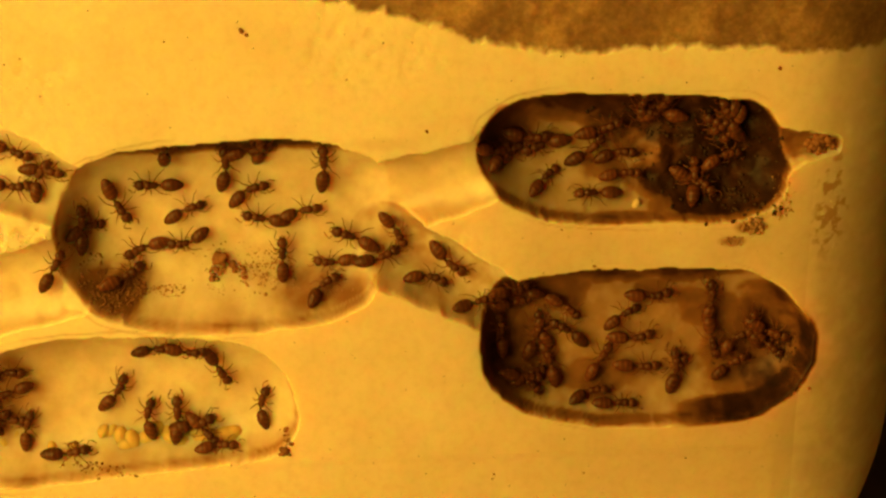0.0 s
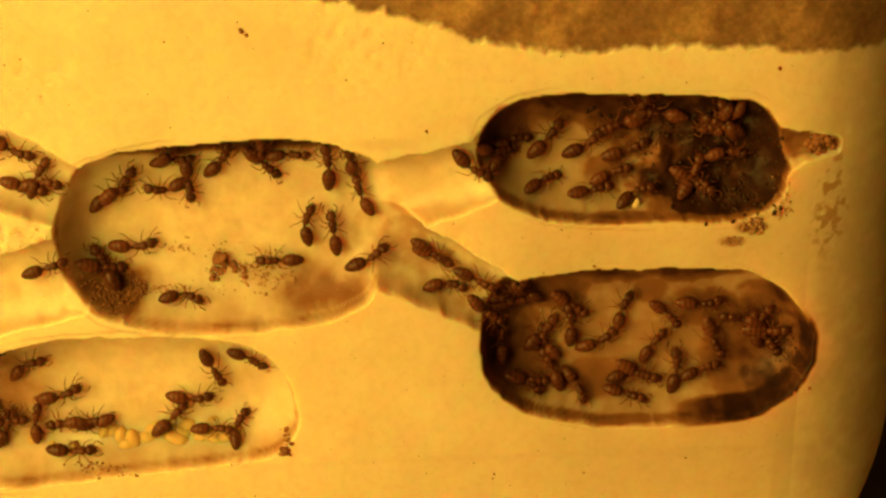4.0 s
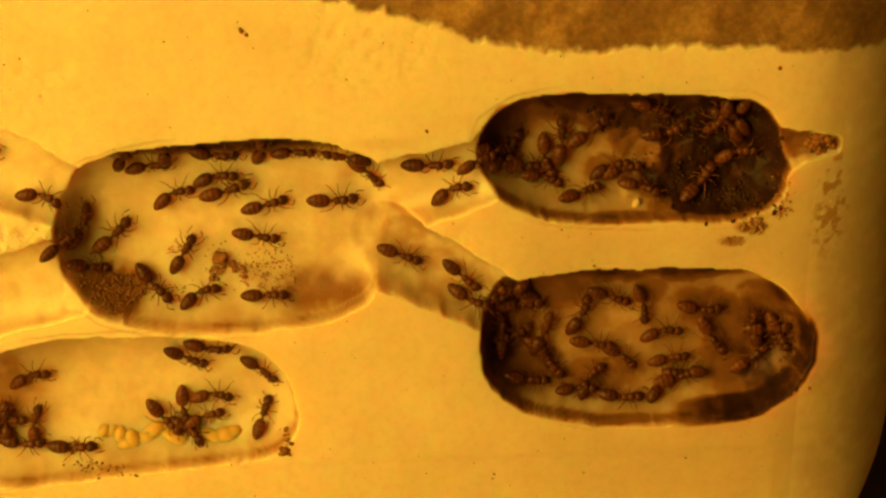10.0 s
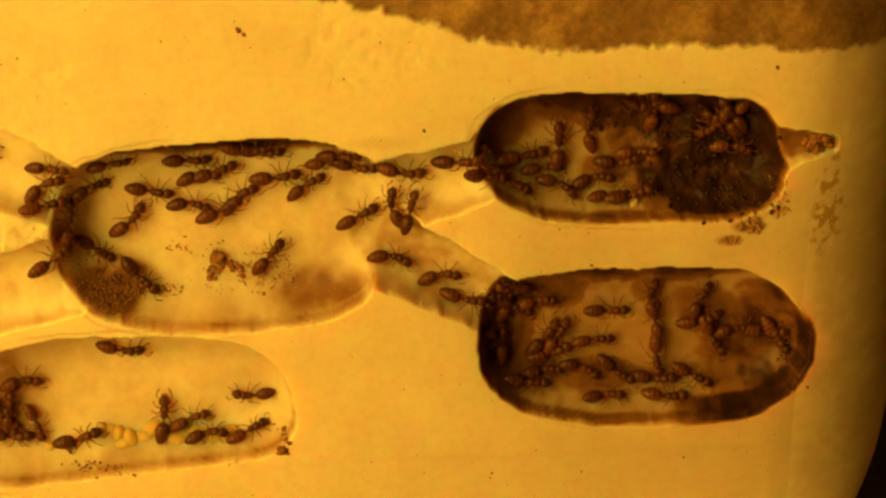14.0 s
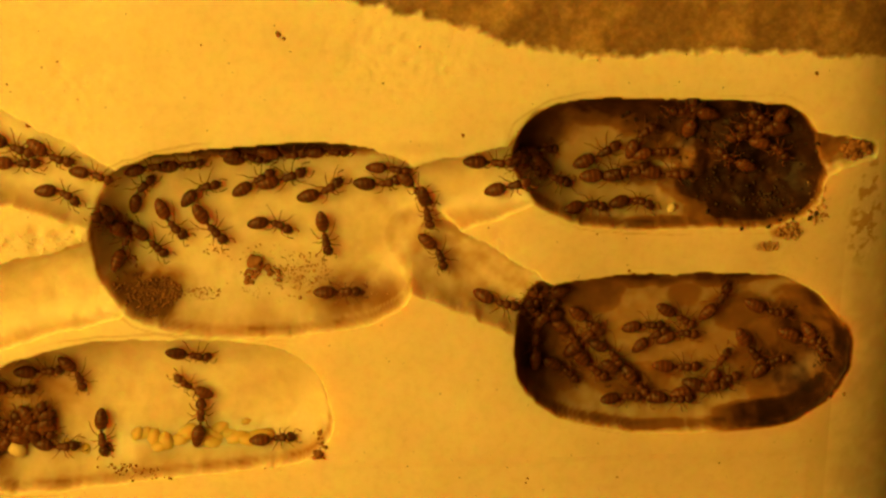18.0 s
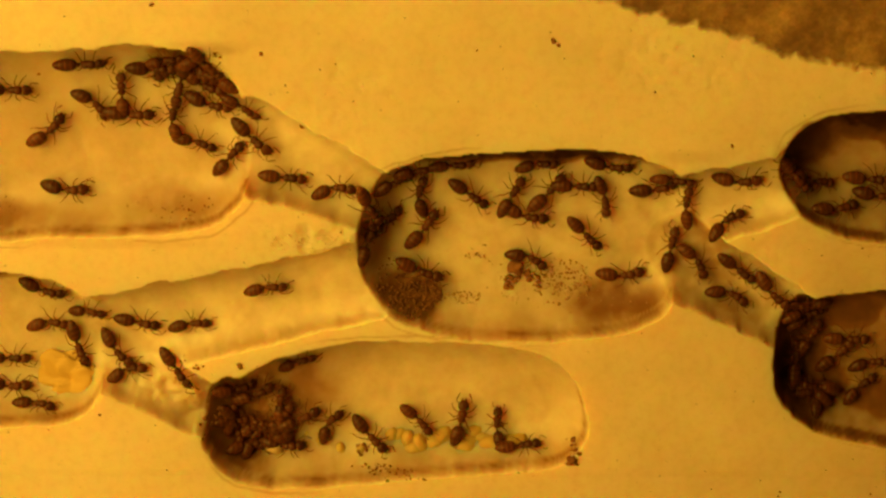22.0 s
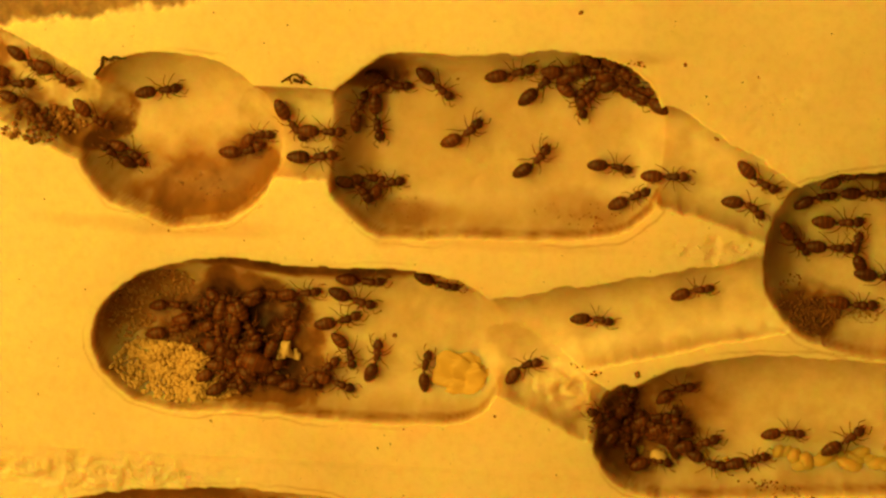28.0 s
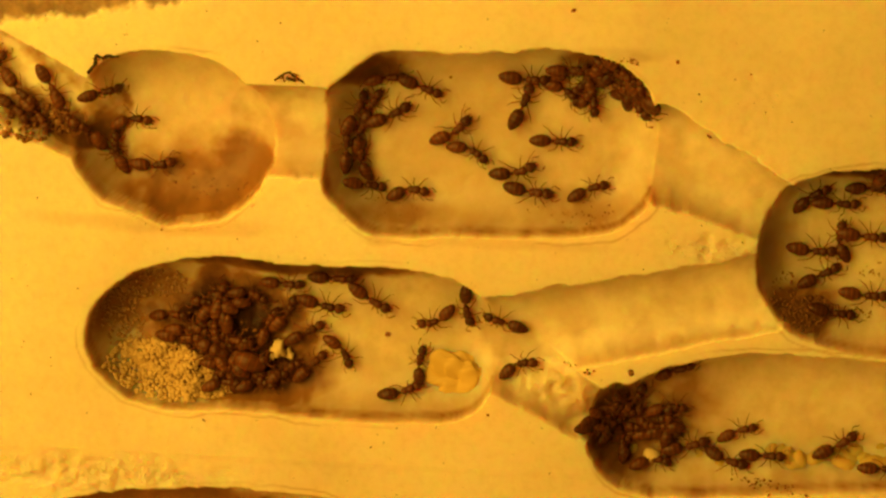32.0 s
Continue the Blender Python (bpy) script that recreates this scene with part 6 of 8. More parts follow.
    roam(next(ways), [(0, -26.9, 81.9, -60), (1, -26.9, 81.9, -65), (2, -26.9, 82.3, -60), (3, -27.7, 81.5, -60), (6, -26.6, 82.3, -65), (7, -26.3, 81.5, -50), (8, -27.0, 81.9, -50), (9, -26.3, 81.9, -50), (10, -30.6, 83.4, -25), (11, -54.0, 75.3, -40), (12, -54.0, 75.3, -40), (13, -54.0, 75.3, -40), (14, -54.0, 75.3, -40), (17, -30.8, 83.8, -20), (18, -34.4, 84.5, -15), (19, -35.2, 80.5, -40), (20, -37.0, 81.4, 150), (21, -54.9, 75.2, 60), (22, -54.9, 75.2, 60), (23, -35.6, 78.8, 135), (24, -41.7, 79.8, 175), (25, -55.0, 75.8, 180), (28, -55.0, 75.8, 180), (29, -55.0, 75.8, 180), (30, -55.0, 75.8, 180), (31, -55.0, 75.8, 180), (32, -55.0, 75.8, 180)])
    roam(next(ways), [(0, -34.6, 85.0, 0), (1, -36.1, 83.4, 40), (2, -53.3, 74.7, 60), (3, -23.8, 84.0, -20), (6, -21.8, 82.1, -40), (7, -22.1, 82.3, -30), (8, -21.8, 81.9, -35), (9, -21.4, 82.0, -30), (10, -21.4, 82.0, -35), (11, -23.1, 82.3, -35), (12, -22.2, 82.0, -35), (13, -54.8, 74.5, 20), (14, -22.3, 77.7, 180), (17, -53.7, 75.9, 180), (18, -53.7, 75.9, 180), (19, -53.7, 75.9, 180), (20, -53.7, 75.9, 180), (21, -53.7, 75.9, 180), (22, -28.1, 74.3, 90), (23, -54.4, 74.1, 90), (24, -54.4, 74.1, 90), (25, -54.4, 74.1, 90), (28, -54.4, 74.1, 90), (29, -54.4, 74.1, 90), (30, -54.4, 74.1, 90), (31, -54.4, 74.1, 90), (32, -54.4, 74.1, 90)])
    roam(next(ways), [(0, -30.6, 84.4, 0), (1, -31.6, 84.4, 0), (2, -32.8, 81.3, 170), (3, -30.5, 78.2, -45), (6, -29.9, 76.6, 110), (7, -29.9, 76.6, -60), (8, -30.3, 76.6, -60), (9, -25.4, 77.0, 180), (10, -31.3, 76.3, -75), (11, -32.2, 79.0, 190), (12, -34.2, 81.5, -30), (13, -56.4, 73.2, 180), (14, -38.1, 84.9, 0), (17, -53.1, 75.8, 150), (18, -56.1, 79.8, 0), (19, -59.0, 79.8, 0), (20, -58.2, 79.5, 10), (21, -59.5, 79.4, 10), (22, -60.9, 79.8, 0), (23, -60.4, 80.1, 0), (24, -61.6, 80.0, 0), (25, -60.2, 77.9, 0), (28, -61.0, 78.6, 60), (29, -62.2, 79.4, 0), (30, -59.9, 80.1, 60), (31, -57.9, 80.1, 30), (32, -58.8, 79.1, 60)])
    roam(next(ways), [(0, -21.6, 76.1, 80), (1, -21.6, 74.8, 85), (2, -53.6, 75.4, 180), (3, -25.5, 73.9, 70), (6, -24.1, 72.2, 70), (7, -23.7, 72.2, 60), (8, -23.4, 72.4, -60), (9, -53.4, 74.2, 0), (10, -30.7, 73.5, -50), (11, -28.2, 73.4, -60), (12, -29.0, 73.0, -50), (13, -28.3, 72.8, -50), (14, -28.3, 72.8, 0), (17, -53.8, 74.3, 180), (18, -53.8, 74.3, 180), (19, -53.8, 74.3, 180), (20, -53.8, 74.3, 180), (21, -49.3, 75.1, 85), (22, -49.2, 74.6, 50), (23, -49.9, 74.8, 40), (24, -48.8, 72.0, 0), (25, -48.1, 75.6, -50), (28, -55.1, 75.2, 0), (29, -55.1, 75.2, 0), (30, -55.1, 75.2, 0), (31, -55.1, 75.2, 0), (32, -55.1, 75.2, 0)])
    roam(next(ways), [(0, -45.5, 70.7, 10), (1, -44.4, 74.4, 50), (2, -44.9, 71.2, 0), (3, -44.9, 70.8, 0), (6, -45.6, 71.2, 0), (7, -47.0, 71.2, 0), (8, -44.9, 71.2, 0), (9, -44.9, 71.2, 0), (10, -44.8, 71.2, 0), (11, -44.8, 71.2, 0), (12, -45.2, 70.8, 0), (13, -44.9, 71.1, 0), (14, -43.9, 72.2, 20), (17, -46.0, 74.6, -85), (18, -45.5, 73.5, -85), (19, -45.6, 73.4, 80), (20, -45.2, 74.0, -70), (21, -43.7, 73.3, -45), (22, -43.9, 73.2, -45), (23, -44.2, 72.8, -45), (24, -44.2, 72.8, -45), (25, -42.3, 72.1, -45), (28, -54.2, 75.8, 90), (29, -54.2, 75.8, 90), (30, -54.2, 75.8, 90), (31, -54.2, 75.8, 90), (32, -54.2, 75.8, 90)])
    roam(next(ways), [(0, -28.9, 73.2, -50), (1, -30.3, 72.8, -40), (2, -30.7, 73.2, -30), (3, -52.9, 74.5, 150), (6, -24.1, 75.4, 45), (7, -24.1, 75.4, 50), (8, -24.1, 75.8, 30), (9, -22.0, 73.6, 80), (10, -21.3, 74.8, 80), (11, -23.4, 74.4, 150), (12, -21.7, 75.2, 82), (13, -22.8, 73.1, 30), (14, -23.1, 73.0, 35), (17, -23.9, 72.5, 10), (18, -24.4, 72.6, 5), (19, -25.3, 72.4, 10), (20, -25.2, 72.3, 0), (21, -26.2, 72.8, 0), (22, -25.3, 72.4, 10), (23, -26.0, 72.0, 0), (24, -25.5, 72.4, 0), (25, -27.2, 72.4, 0), (28, -55.1, 75.8, 20), (29, -28.6, 72.2, 0), (30, -28.3, 72.1, 0), (31, -28.3, 72.0, 0), (32, -27.8, 72.0, 0)])
    roam(next(ways), [(0, -27.2, 71.8, 0), (1, -27.2, 72.8, 0), (2, -26.5, 73.0, 0), (3, -27.2, 72.9, 0), (6, -28.9, 74.8, -30), (7, -28.9, 74.8, -50), (8, -29.6, 75.0, 0), (9, -29.6, 75.1, 0), (10, -28.9, 75.1, 15), (11, -29.6, 75.0, 10), (12, -30.0, 75.0, 30), (13, -30.4, 74.7, 0), (14, -30.4, 74.7, 20), (17, -27.9, 78.4, 165), (18, -34.2, 79.5, 145), (19, -38.9, 83.7, 10), (20, -41.9, 79.5, 80), (21, -38.4, 75.1, -15), (22, -37.9, 75.6, -50), (23, -38.3, 75.2, -50), (24, -38.4, 75.3, -55), (25, -38.0, 75.1, -55), (28, -40.9, 76.0, 0), (29, -45.7, 75.9, 170), (30, -45.1, 75.9, 165), (31, -45.1, 75.7, -10), (32, -45.7, 75.7, 20)])
    roam(next(ways), [(0, -30.0, 73.8, 20), (1, -55.1, 75.6, 0), (2, -39.6, 74.3, 190), (3, -40.7, 75.0, 40), (6, -54.6, 74.1, 90), (7, -54.6, 74.1, 90), (8, -49.7, 70.8, 0), (9, -53.7, 75.0, 180), (10, -51.1, 71.7, 0), (11, -52.4, 71.8, 0), (12, -53.1, 75.7, 180), (13, -52.5, 71.7, 0), (14, -52.2, 72.7, 0), (17, -50.2, 71.4, 0), (18, -51.1, 71.6, 0), (19, -51.9, 72.1, -60), (20, -52.2, 71.9, 0), (21, -55.3, 71.3, 0), (22, -54.8, 71.3, 0), (23, -54.6, 74.2, -40), (24, -53.1, 73.0, 0), (25, -54.2, 71.1, 20), (28, -50.1, 71.1, -20), (29, -47.2, 71.6, -20), (30, -48.3, 71.8, -20), (31, -46.2, 71.6, -30), (32, -46.8, 71.4, -20)])
    roam(next(ways), [(0, -52.8, 81.9, 0), (1, -54.1, 74.5, 20), (2, -50.3, 83.3, 15), (3, -50.3, 83.3, 20), (6, -50.2, 81.4, 30), (7, -49.8, 81.9, 20), (8, -49.8, 81.2, 15), (9, -49.8, 81.2, 175), (10, -49.8, 81.2, 10), (11, -49.8, 81.5, 185), (12, -50.7, 82.4, 0), (13, -49.5, 84.9, 10), (14, -50.6, 80.5, 0), (17, -49.9, 84.9, 10), (18, -48.1, 82.0, -70), (19, -48.8, 83.4, -40), (20, -51.0, 84.5, 10), (21, -52.6, 84.5, 10), (22, -53.1, 84.2, 20), (23, -53.4, 84.5, 15), (24, -52.6, 84.8, 20), (25, -52.7, 84.1, 20), (28, -54.8, 81.1, 20), (29, -55.4, 81.0, 20), (30, -54.5, 83.8, 20), (31, -53.9, 83.7, 20), (32, -54.2, 84.8, 20)])
    roam(next(ways), [(0, -42.8, 100.4, 90), (1, -37.5, 92.4, 0), (2, -38.1, 92.4, 0), (3, -38.1, 92.4, 0), (6, -43.8, 100.7, 180), (7, -34.0, 99.1, 35), (8, -43.1, 101.0, 60), (9, -34.2, 94.8, -45), (10, -34.3, 92.4, -50), (11, -42.4, 100.8, -40), (12, -34.2, 94.0, 0), (13, -43.1, 100.5, 20), (14, -35.6, 93.5, -45), (17, -32.1, 90.9, 0), (18, -43.2, 101.9, -40), (19, -38.3, 92.4, 10), (20, -42.7, 101.7, 150), (21, -32.0, 91.2, 0), (22, -42.6, 101.8, 20), (23, -42.6, 101.8, 20), (24, -42.6, 101.8, 20), (25, -33.0, 96.2, 0), (28, -30.7, 97.3, 0), (29, -30.8, 92.1, 80), (30, -41.6, 100.7, 0), (31, -37.4, 91.6, 0), (32, -35.5, 91.7, 0)])
    roam(next(ways), [(0, 8.4, 92.2, 0), (1, -2.9, 96.9, 15), (2, -1.6, 96.1, -20), (3, -0.5, 96.5, -35), (6, -1.6, 98.2, -30), (7, -1.6, 97.5, -45), (8, -0.9, 96.1, -40), (9, 8.1, 93.0, 60), (10, -4.6, 96.4, -20), (11, -7.0, 96.0, 40), (12, -8.9, 99.0, -45), (13, -12.3, 100.6, 60), (14, -9.3, 101.0, 30), (17, -7.3, 105.3, 90), (18, -6.7, 105.5, -40), (19, -6.4, 105.3, -80), (20, -6.9, 105.7, -40), (21, -12.8, 103.7, -60), (22, -19.2, 106.4, 0), (23, -15.9, 106.2, 90), (24, -17.6, 105.4, 80)])
    roam(next(ways), [(0, 10.9, 79.7, 20), (1, 17.1, 78.0, 0), (2, 17.1, 78.0, 0), (3, 16.4, 78.1, -30), (6, 18.5, 78.0, 200), (7, 17.1, 78.0, 0), (8, 17.8, 78.0, 30), (9, 17.5, 78.0, 60), (10, 17.1, 77.6, 0), (11, 18.3, 76.4, 10), (12, 16.6, 77.3, 0), (13, 16.0, 76.8, 0), (14, 13.2, 80.0, 0), (17, 12.4, 81.4, 0), (18, 11.1, 80.9, -40), (19, 9.5, 81.2, 60), (20, 11.0, 80.4, 20), (21, 11.0, 80.4, 20), (22, 10.6, 80.0, 0)])
    roam(next(ways), [(0, 33.7, 89.1, 90), (1, 35.0, 90.2, 0), (2, 35.2, 86.4, 0), (3, 39.0, 86.6, 0), (6, 34.4, 87.2, 0), (7, 35.8, 86.8, 0), (8, 38.1, 86.6, -40), (9, 30.2, 87.3, 15), (10, 32.3, 88.0, 0), (11, 32.7, 92.2, 0), (12, 33.3, 87.2, 0), (13, 31.6, 84.8, -50), (14, 32.7, 86.3, 20), (17, 30.7, 89.4, -80), (18, 30.1, 89.7, 60), (19, 31.5, 88.3, 70), (20, 32.2, 89.5, 150), (21, 32.2, 89.5, 150)])
    roam(next(ways), [(0, -42.3, 100.6, 0), (1, -42.3, 100.6, 0), (2, -38.7, 104.1, 20), (3, -39.4, 104.5, 20), (6, -38.4, 104.1, 20), (7, -34.5, 104.2, 5), (8, -32.9, 110.5, 180), (9, -37.4, 103.2, 150), (10, -37.1, 110.2, 60), (11, -35.8, 104.0, 60), (12, -36.3, 104.8, 30), (13, -39.8, 110.5, 150), (14, -41.2, 105.8, 0), (17, -42.6, 102.0, 60), (18, -39.8, 105.2, 50), (19, -40.0, 105.9, 0), (20, -41.0, 108.1, 0), (21, -40.5, 106.9, 0), (22, -41.2, 107.7, 0), (23, -59.7, 118.0, 90), (24, -59.7, 118.0, 90), (25, -40.6, 107.4, 0), (28, -39.5, 107.4, 0), (29, -40.0, 106.9, -20), (30, -39.7, 106.9, 0), (31, -38.9, 106.5, 0), (32, -39.3, 107.1, 30)])
    roam(next(ways), [(0, -62.7, 77.7, -40), (2, -48.7, 98.6, 10), (3, -62.6, 77.8, 90), (6, -50.2, 93.7, 180), (7, -49.9, 97.5, 10), (8, -48.9, 97.3, 10), (9, -50.9, 96.7, 0), (10, -60.5, 74.6, 150), (12, -47.9, 97.0, 15), (13, -46.9, 97.5, 20), (14, -45.6, 97.9, 30), (17, -44.0, 99.7, 60), (18, -42.1, 98.4, 60), (19, -40.3, 99.4, 30), (20, -39.6, 103.0, 0), (21, -39.3, 99.7, 20), (22, -37.3, 100.7, 55), (23, -42.6, 101.5, -40), (24, -42.6, 101.5, -40), (25, -36.2, 103.0, 60), (28, -36.2, 103.8, 5), (29, -36.8, 104.2, 10), (30, -36.5, 104.5, 5), (31, -34.0, 102.8, 0), (32, -32.2, 102.0, 0)])
    roam(next(ways), [(0, -22.5, 110.3, 20), (1, -22.5, 110.3, 20), (2, -22.5, 110.3, 20), (3, -22.4, 109.6, 0), (6, -17.5, 105.1, 190), (7, -14.9, 111.5, -40), (8, -20.6, 101.6, -30), (9, -21.2, 102.9, 165), (10, -20.6, 102.7, 15), (11, -16.2, 102.2, 170), (12, -17.6, 98.7, 40), (13, -18.4, 99.1, 20), (14, -20.1, 96.0, 50), (17, -18.8, 98.5, -70), (18, -17.8, 99.4, -80), (19, -17.8, 99.9, -60), (20, -18.5, 104.5, -5), (21, -18.4, 100.5, -45), (22, -18.0, 100.4, -45), (23, -18.2, 100.9, -45), (24, -18.2, 100.8, -50)])
    roam(next(ways), [(0, 29.6, 79.3, 60), (1, 29.6, 79.3, 60), (2, 29.6, 79.3, 60), (3, 27.2, 83.9, 110), (6, 24.8, 82.8, -60), (7, 23.4, 82.8, 0), (8, 26.2, 83.9, 0), (9, 23.3, 84.4, 45), (10, 22.7, 82.1, -40), (11, 22.6, 84.4, -50), (12, 22.2, 84.8, 50), (13, 22.4, 85.9, 0), (14, 32.3, 89.1, 60), (17, 22.1, 86.2, 30), (18, 21.9, 85.1, 30), (19, 31.0, 78.9, 180), (20, 14.9, 91.4, 0), (21, 13.9, 91.4, 0), (22, 8.8, 90.4, 20)])
    roam(next(ways), [(0, 25.8, 114.7, 60), (1, 25.8, 114.7, 60), (2, 25.8, 114.7, 60), (3, 25.8, 114.7, 60), (6, 12.6, 107.8, -60), (7, 12.5, 108.9, -60), (8, 12.6, 108.5, -70), (9, 12.2, 108.5, 110), (10, 12.6, 108.1, -70), (11, 14.8, 112.3, 30), (12, 25.8, 114.0, 90), (13, 25.8, 114.0, 90), (14, 25.8, 114.0, 90), (17, 25.8, 114.0, 90), (18, 25.8, 114.0, 90), (19, 25.8, 114.0, 90), (20, 17.0, 111.7, 60), (21, 18.0, 111.7, 80), (22, 25.4, 115.9, 150)])
    roam(next(ways), [(0, 23.9, 114.8, 90), (1, 23.9, 114.8, 90), (2, 23.9, 114.8, 90), (3, 23.9, 114.8, 90), (6, 21.8, 113.4, 10), (7, 21.4, 113.4, 0), (8, 25.7, 115.5, 180), (9, 21.4, 114.1, 0), (10, 25.3, 115.0, -40), (11, 25.3, 115.0, -40), (12, 18.5, 111.6, 60), (13, 17.7, 110.8, 70), (14, 17.8, 111.2, 80), (17, 18.4, 110.8, 0), (18, 19.3, 111.1, 40), (19, 19.2, 111.7, 40), (20, 18.4, 110.6, 10), (21, 24.6, 114.4, 150)])
    roam(next(ways), [(0, 30.5, 105.0, 90), (1, 30.5, 105.0, 90), (2, 30.5, 105.0, 90), (3, 30.5, 105.0, 90), (6, 29.0, 107.4, 0), (7, 31.2, 107.7, 0), (8, 28.4, 107.0, 30), (9, 28.4, 107.4, 30), (10, 31.2, 104.6, 60), (11, 31.2, 104.6, 60), (12, 31.2, 104.6, 60), (13, 29.0, 106.5, -40), (14, 23.1, 103.2, 20), (17, 31.0, 105.8, 60), (18, 22.9, 106.4, 0), (19, 24.7, 107.6, 0), (20, 27.4, 111.7, 180), (21, 27.4, 111.7, 180)])
    roam(next(ways), [(0, -61.9, 74.2, 150), (7, -48.5, 93.6, 20), (8, -47.2, 93.9, 10), (9, -60.1, 74.4, -40), (10, -45.0, 100.1, 20), (11, -62.8, 77.8, 150), (12, -48.7, 94.9, 15), (13, -63.4, 77.4, 20), (19, -63.4, 77.4, 20), (20, -48.3, 94.5, -15), (21, -47.9, 96.6, 20), (22, -60.8, 75.4, -40), (23, -48.0, 96.1, 0), (24, -61.9, 75.3, 150), (25, -61.9, 75.3, 150), (28, -61.9, 75.3, 150), (29, -61.9, 75.3, 150), (30, -47.1, 96.4, 0), (31, -63.4, 77.2, 0), (32, -63.4, 77.2, 0)])
    roam(next(ways), [(0, 10.4, 79.1, -40), (1, 10.4, 79.1, -40), (2, 10.4, 79.1, -40), (3, 10.4, 79.1, -40), (6, 10.4, 79.1, -40), (7, 12.9, 81.5, 110), (8, 15.6, 86.0, 20), (9, 15.6, 87.5, -40), (10, 9.5, 89.5, 180), (11, 15.6, 85.2, 0), (12, 13.2, 84.2, 20), (13, 12.7, 86.0, 0), (14, 6.8, 85.1, -40), (17, 20.2, 80.5, 20), (18, 18.6, 80.5, -40), (19, 20.0, 80.1, -30), (20, 19.7, 81.5, -40), (21, 18.1, 80.7, -50), (22, 16.3, 80.4, 40)])
    roam(next(ways), [(0, 29.7, 79.7, 90), (1, 29.7, 79.7, 90), (2, 29.7, 79.7, 90), (3, 29.7, 79.7, 90), (6, 29.7, 79.7, 90), (7, 23.4, 76.6, 0), (8, 22.7, 76.4, 0), (9, 22.0, 76.4, 0), (10, 22.7, 76.4, 0), (11, 28.9, 78.2, -40), (12, 24.3, 76.2, 0), (13, 26.8, 77.2, 40), (14, 27.3, 78.3, 0), (17, 31.4, 77.2, 60), (18, 29.3, 78.0, 0), (19, 29.3, 78.0, 0), (20, 32.3, 77.6, 0), (21, 30.6, 79.4, 90)])
    roam(next(ways), [(0, 30.9, 105.0, -40), (1, 30.9, 105.0, -40), (2, 30.9, 105.0, -40), (3, 30.9, 105.0, -40), (6, 30.9, 105.0, -40), (7, 12.1, 104.0, -60), (8, 11.7, 103.6, -10), (9, 8.9, 104.7, -20), (10, 1.3, 105.3, 15), (11, 6.4, 108.9, -40), (12, 0.1, 94.8, -40), (13, 2.1, 95.4, -50), (14, 0.4, 94.0, 0), (17, 8.4, 88.5, 150), (18, 8.4, 88.5, 150), (19, 8.4, 88.5, 150), (20, 8.4, 88.5, 150), (21, 0.5, 94.6, -10), (22, -0.7, 93.3, -30)])
    roam(next(ways), [(0, 26.2, 114.0, 180), (1, 26.2, 114.0, 180), (2, 26.2, 114.0, 180), (3, 26.2, 114.0, 180), (6, 26.2, 114.0, 180), (7, 10.2, 109.3, 0), (8, 25.1, 115.7, -40), (9, 25.1, 115.7, -40), (10, 10.2, 106.9, 0), (11, 11.9, 109.6, 80), (12, 10.6, 109.9, 60), (13, 9.8, 109.2, 60), (14, 10.2, 108.2, 10), (17, 10.4, 109.2, 20), (18, 15.8, 106.3, 10), (19, 16.4, 107.5, -60), (20, 15.5, 108.1, 80), (21, 14.8, 108.8, 60), (22, 15.4, 107.7, 0)])
    roam(next(ways), [(0, 8.8, 89.9, 0), (1, 8.8, 89.9, 0), (2, 8.8, 89.9, 0), (3, 8.8, 89.9, 0), (6, 8.8, 89.9, 0), (7, 8.8, 89.9, 0), (8, 20.3, 90.5, -30), (9, 20.7, 89.7, -30), (10, 21.0, 90.1, -20), (11, 7.9, 89.8, -40), (12, 21.0, 90.1, -25), (13, 20.9, 88.9, 0), (14, 21.0, 88.1, 0), (17, 24.8, 88.4, -40), (18, 25.2, 88.0, -30), (19, 26.6, 88.4, 0), (20, 28.9, 89.1, -40), (21, 27.9, 89.1, 0)])
    roam(next(ways), [(0, 29.9, 105.3, -40), (1, 29.9, 105.3, -40), (2, 29.9, 105.3, -40), (3, 29.9, 105.3, -40), (6, 29.9, 105.3, -40), (7, 29.9, 105.3, -40), (8, 29.9, 105.3, -40), (9, 27.3, 102.7, 0), (10, 24.0, 104.2, -30), (11, 22.4, 104.7, -40), (12, 21.4, 104.0, -40), (13, 21.5, 103.6, 0), (14, 20.5, 103.3, 0), (17, 30.8, 108.5, 150), (18, 30.8, 108.5, 150), (19, 20.7, 103.3, 0), (20, 22.6, 103.7, 10), (21, 22.3, 104.0, 30)])
    roam(next(ways), [(0, -20.9, 110.4, 90), (1, -20.9, 110.4, 90), (2, -20.9, 110.4, 90), (3, -20.9, 110.4, 90), (6, -20.9, 110.4, 90), (7, -20.9, 110.4, 90), (8, -20.9, 110.4, 90), (9, -20.9, 110.4, 90), (10, -20.9, 110.4, 90), (11, -19.8, 93.7, 10), (12, -17.1, 92.5, 0), (13, -20.9, 91.9, 0), (14, -22.4, 110.3, 0), (17, -22.4, 110.3, 0), (18, -22.4, 110.3, 0), (19, -14.8, 97.3, 0), (20, -14.3, 95.8, 80), (21, -13.6, 95.7, 60), (22, -13.4, 94.9, 10), (23, -14.9, 95.5, 80), (24, -9.8, 110.3, 90)])
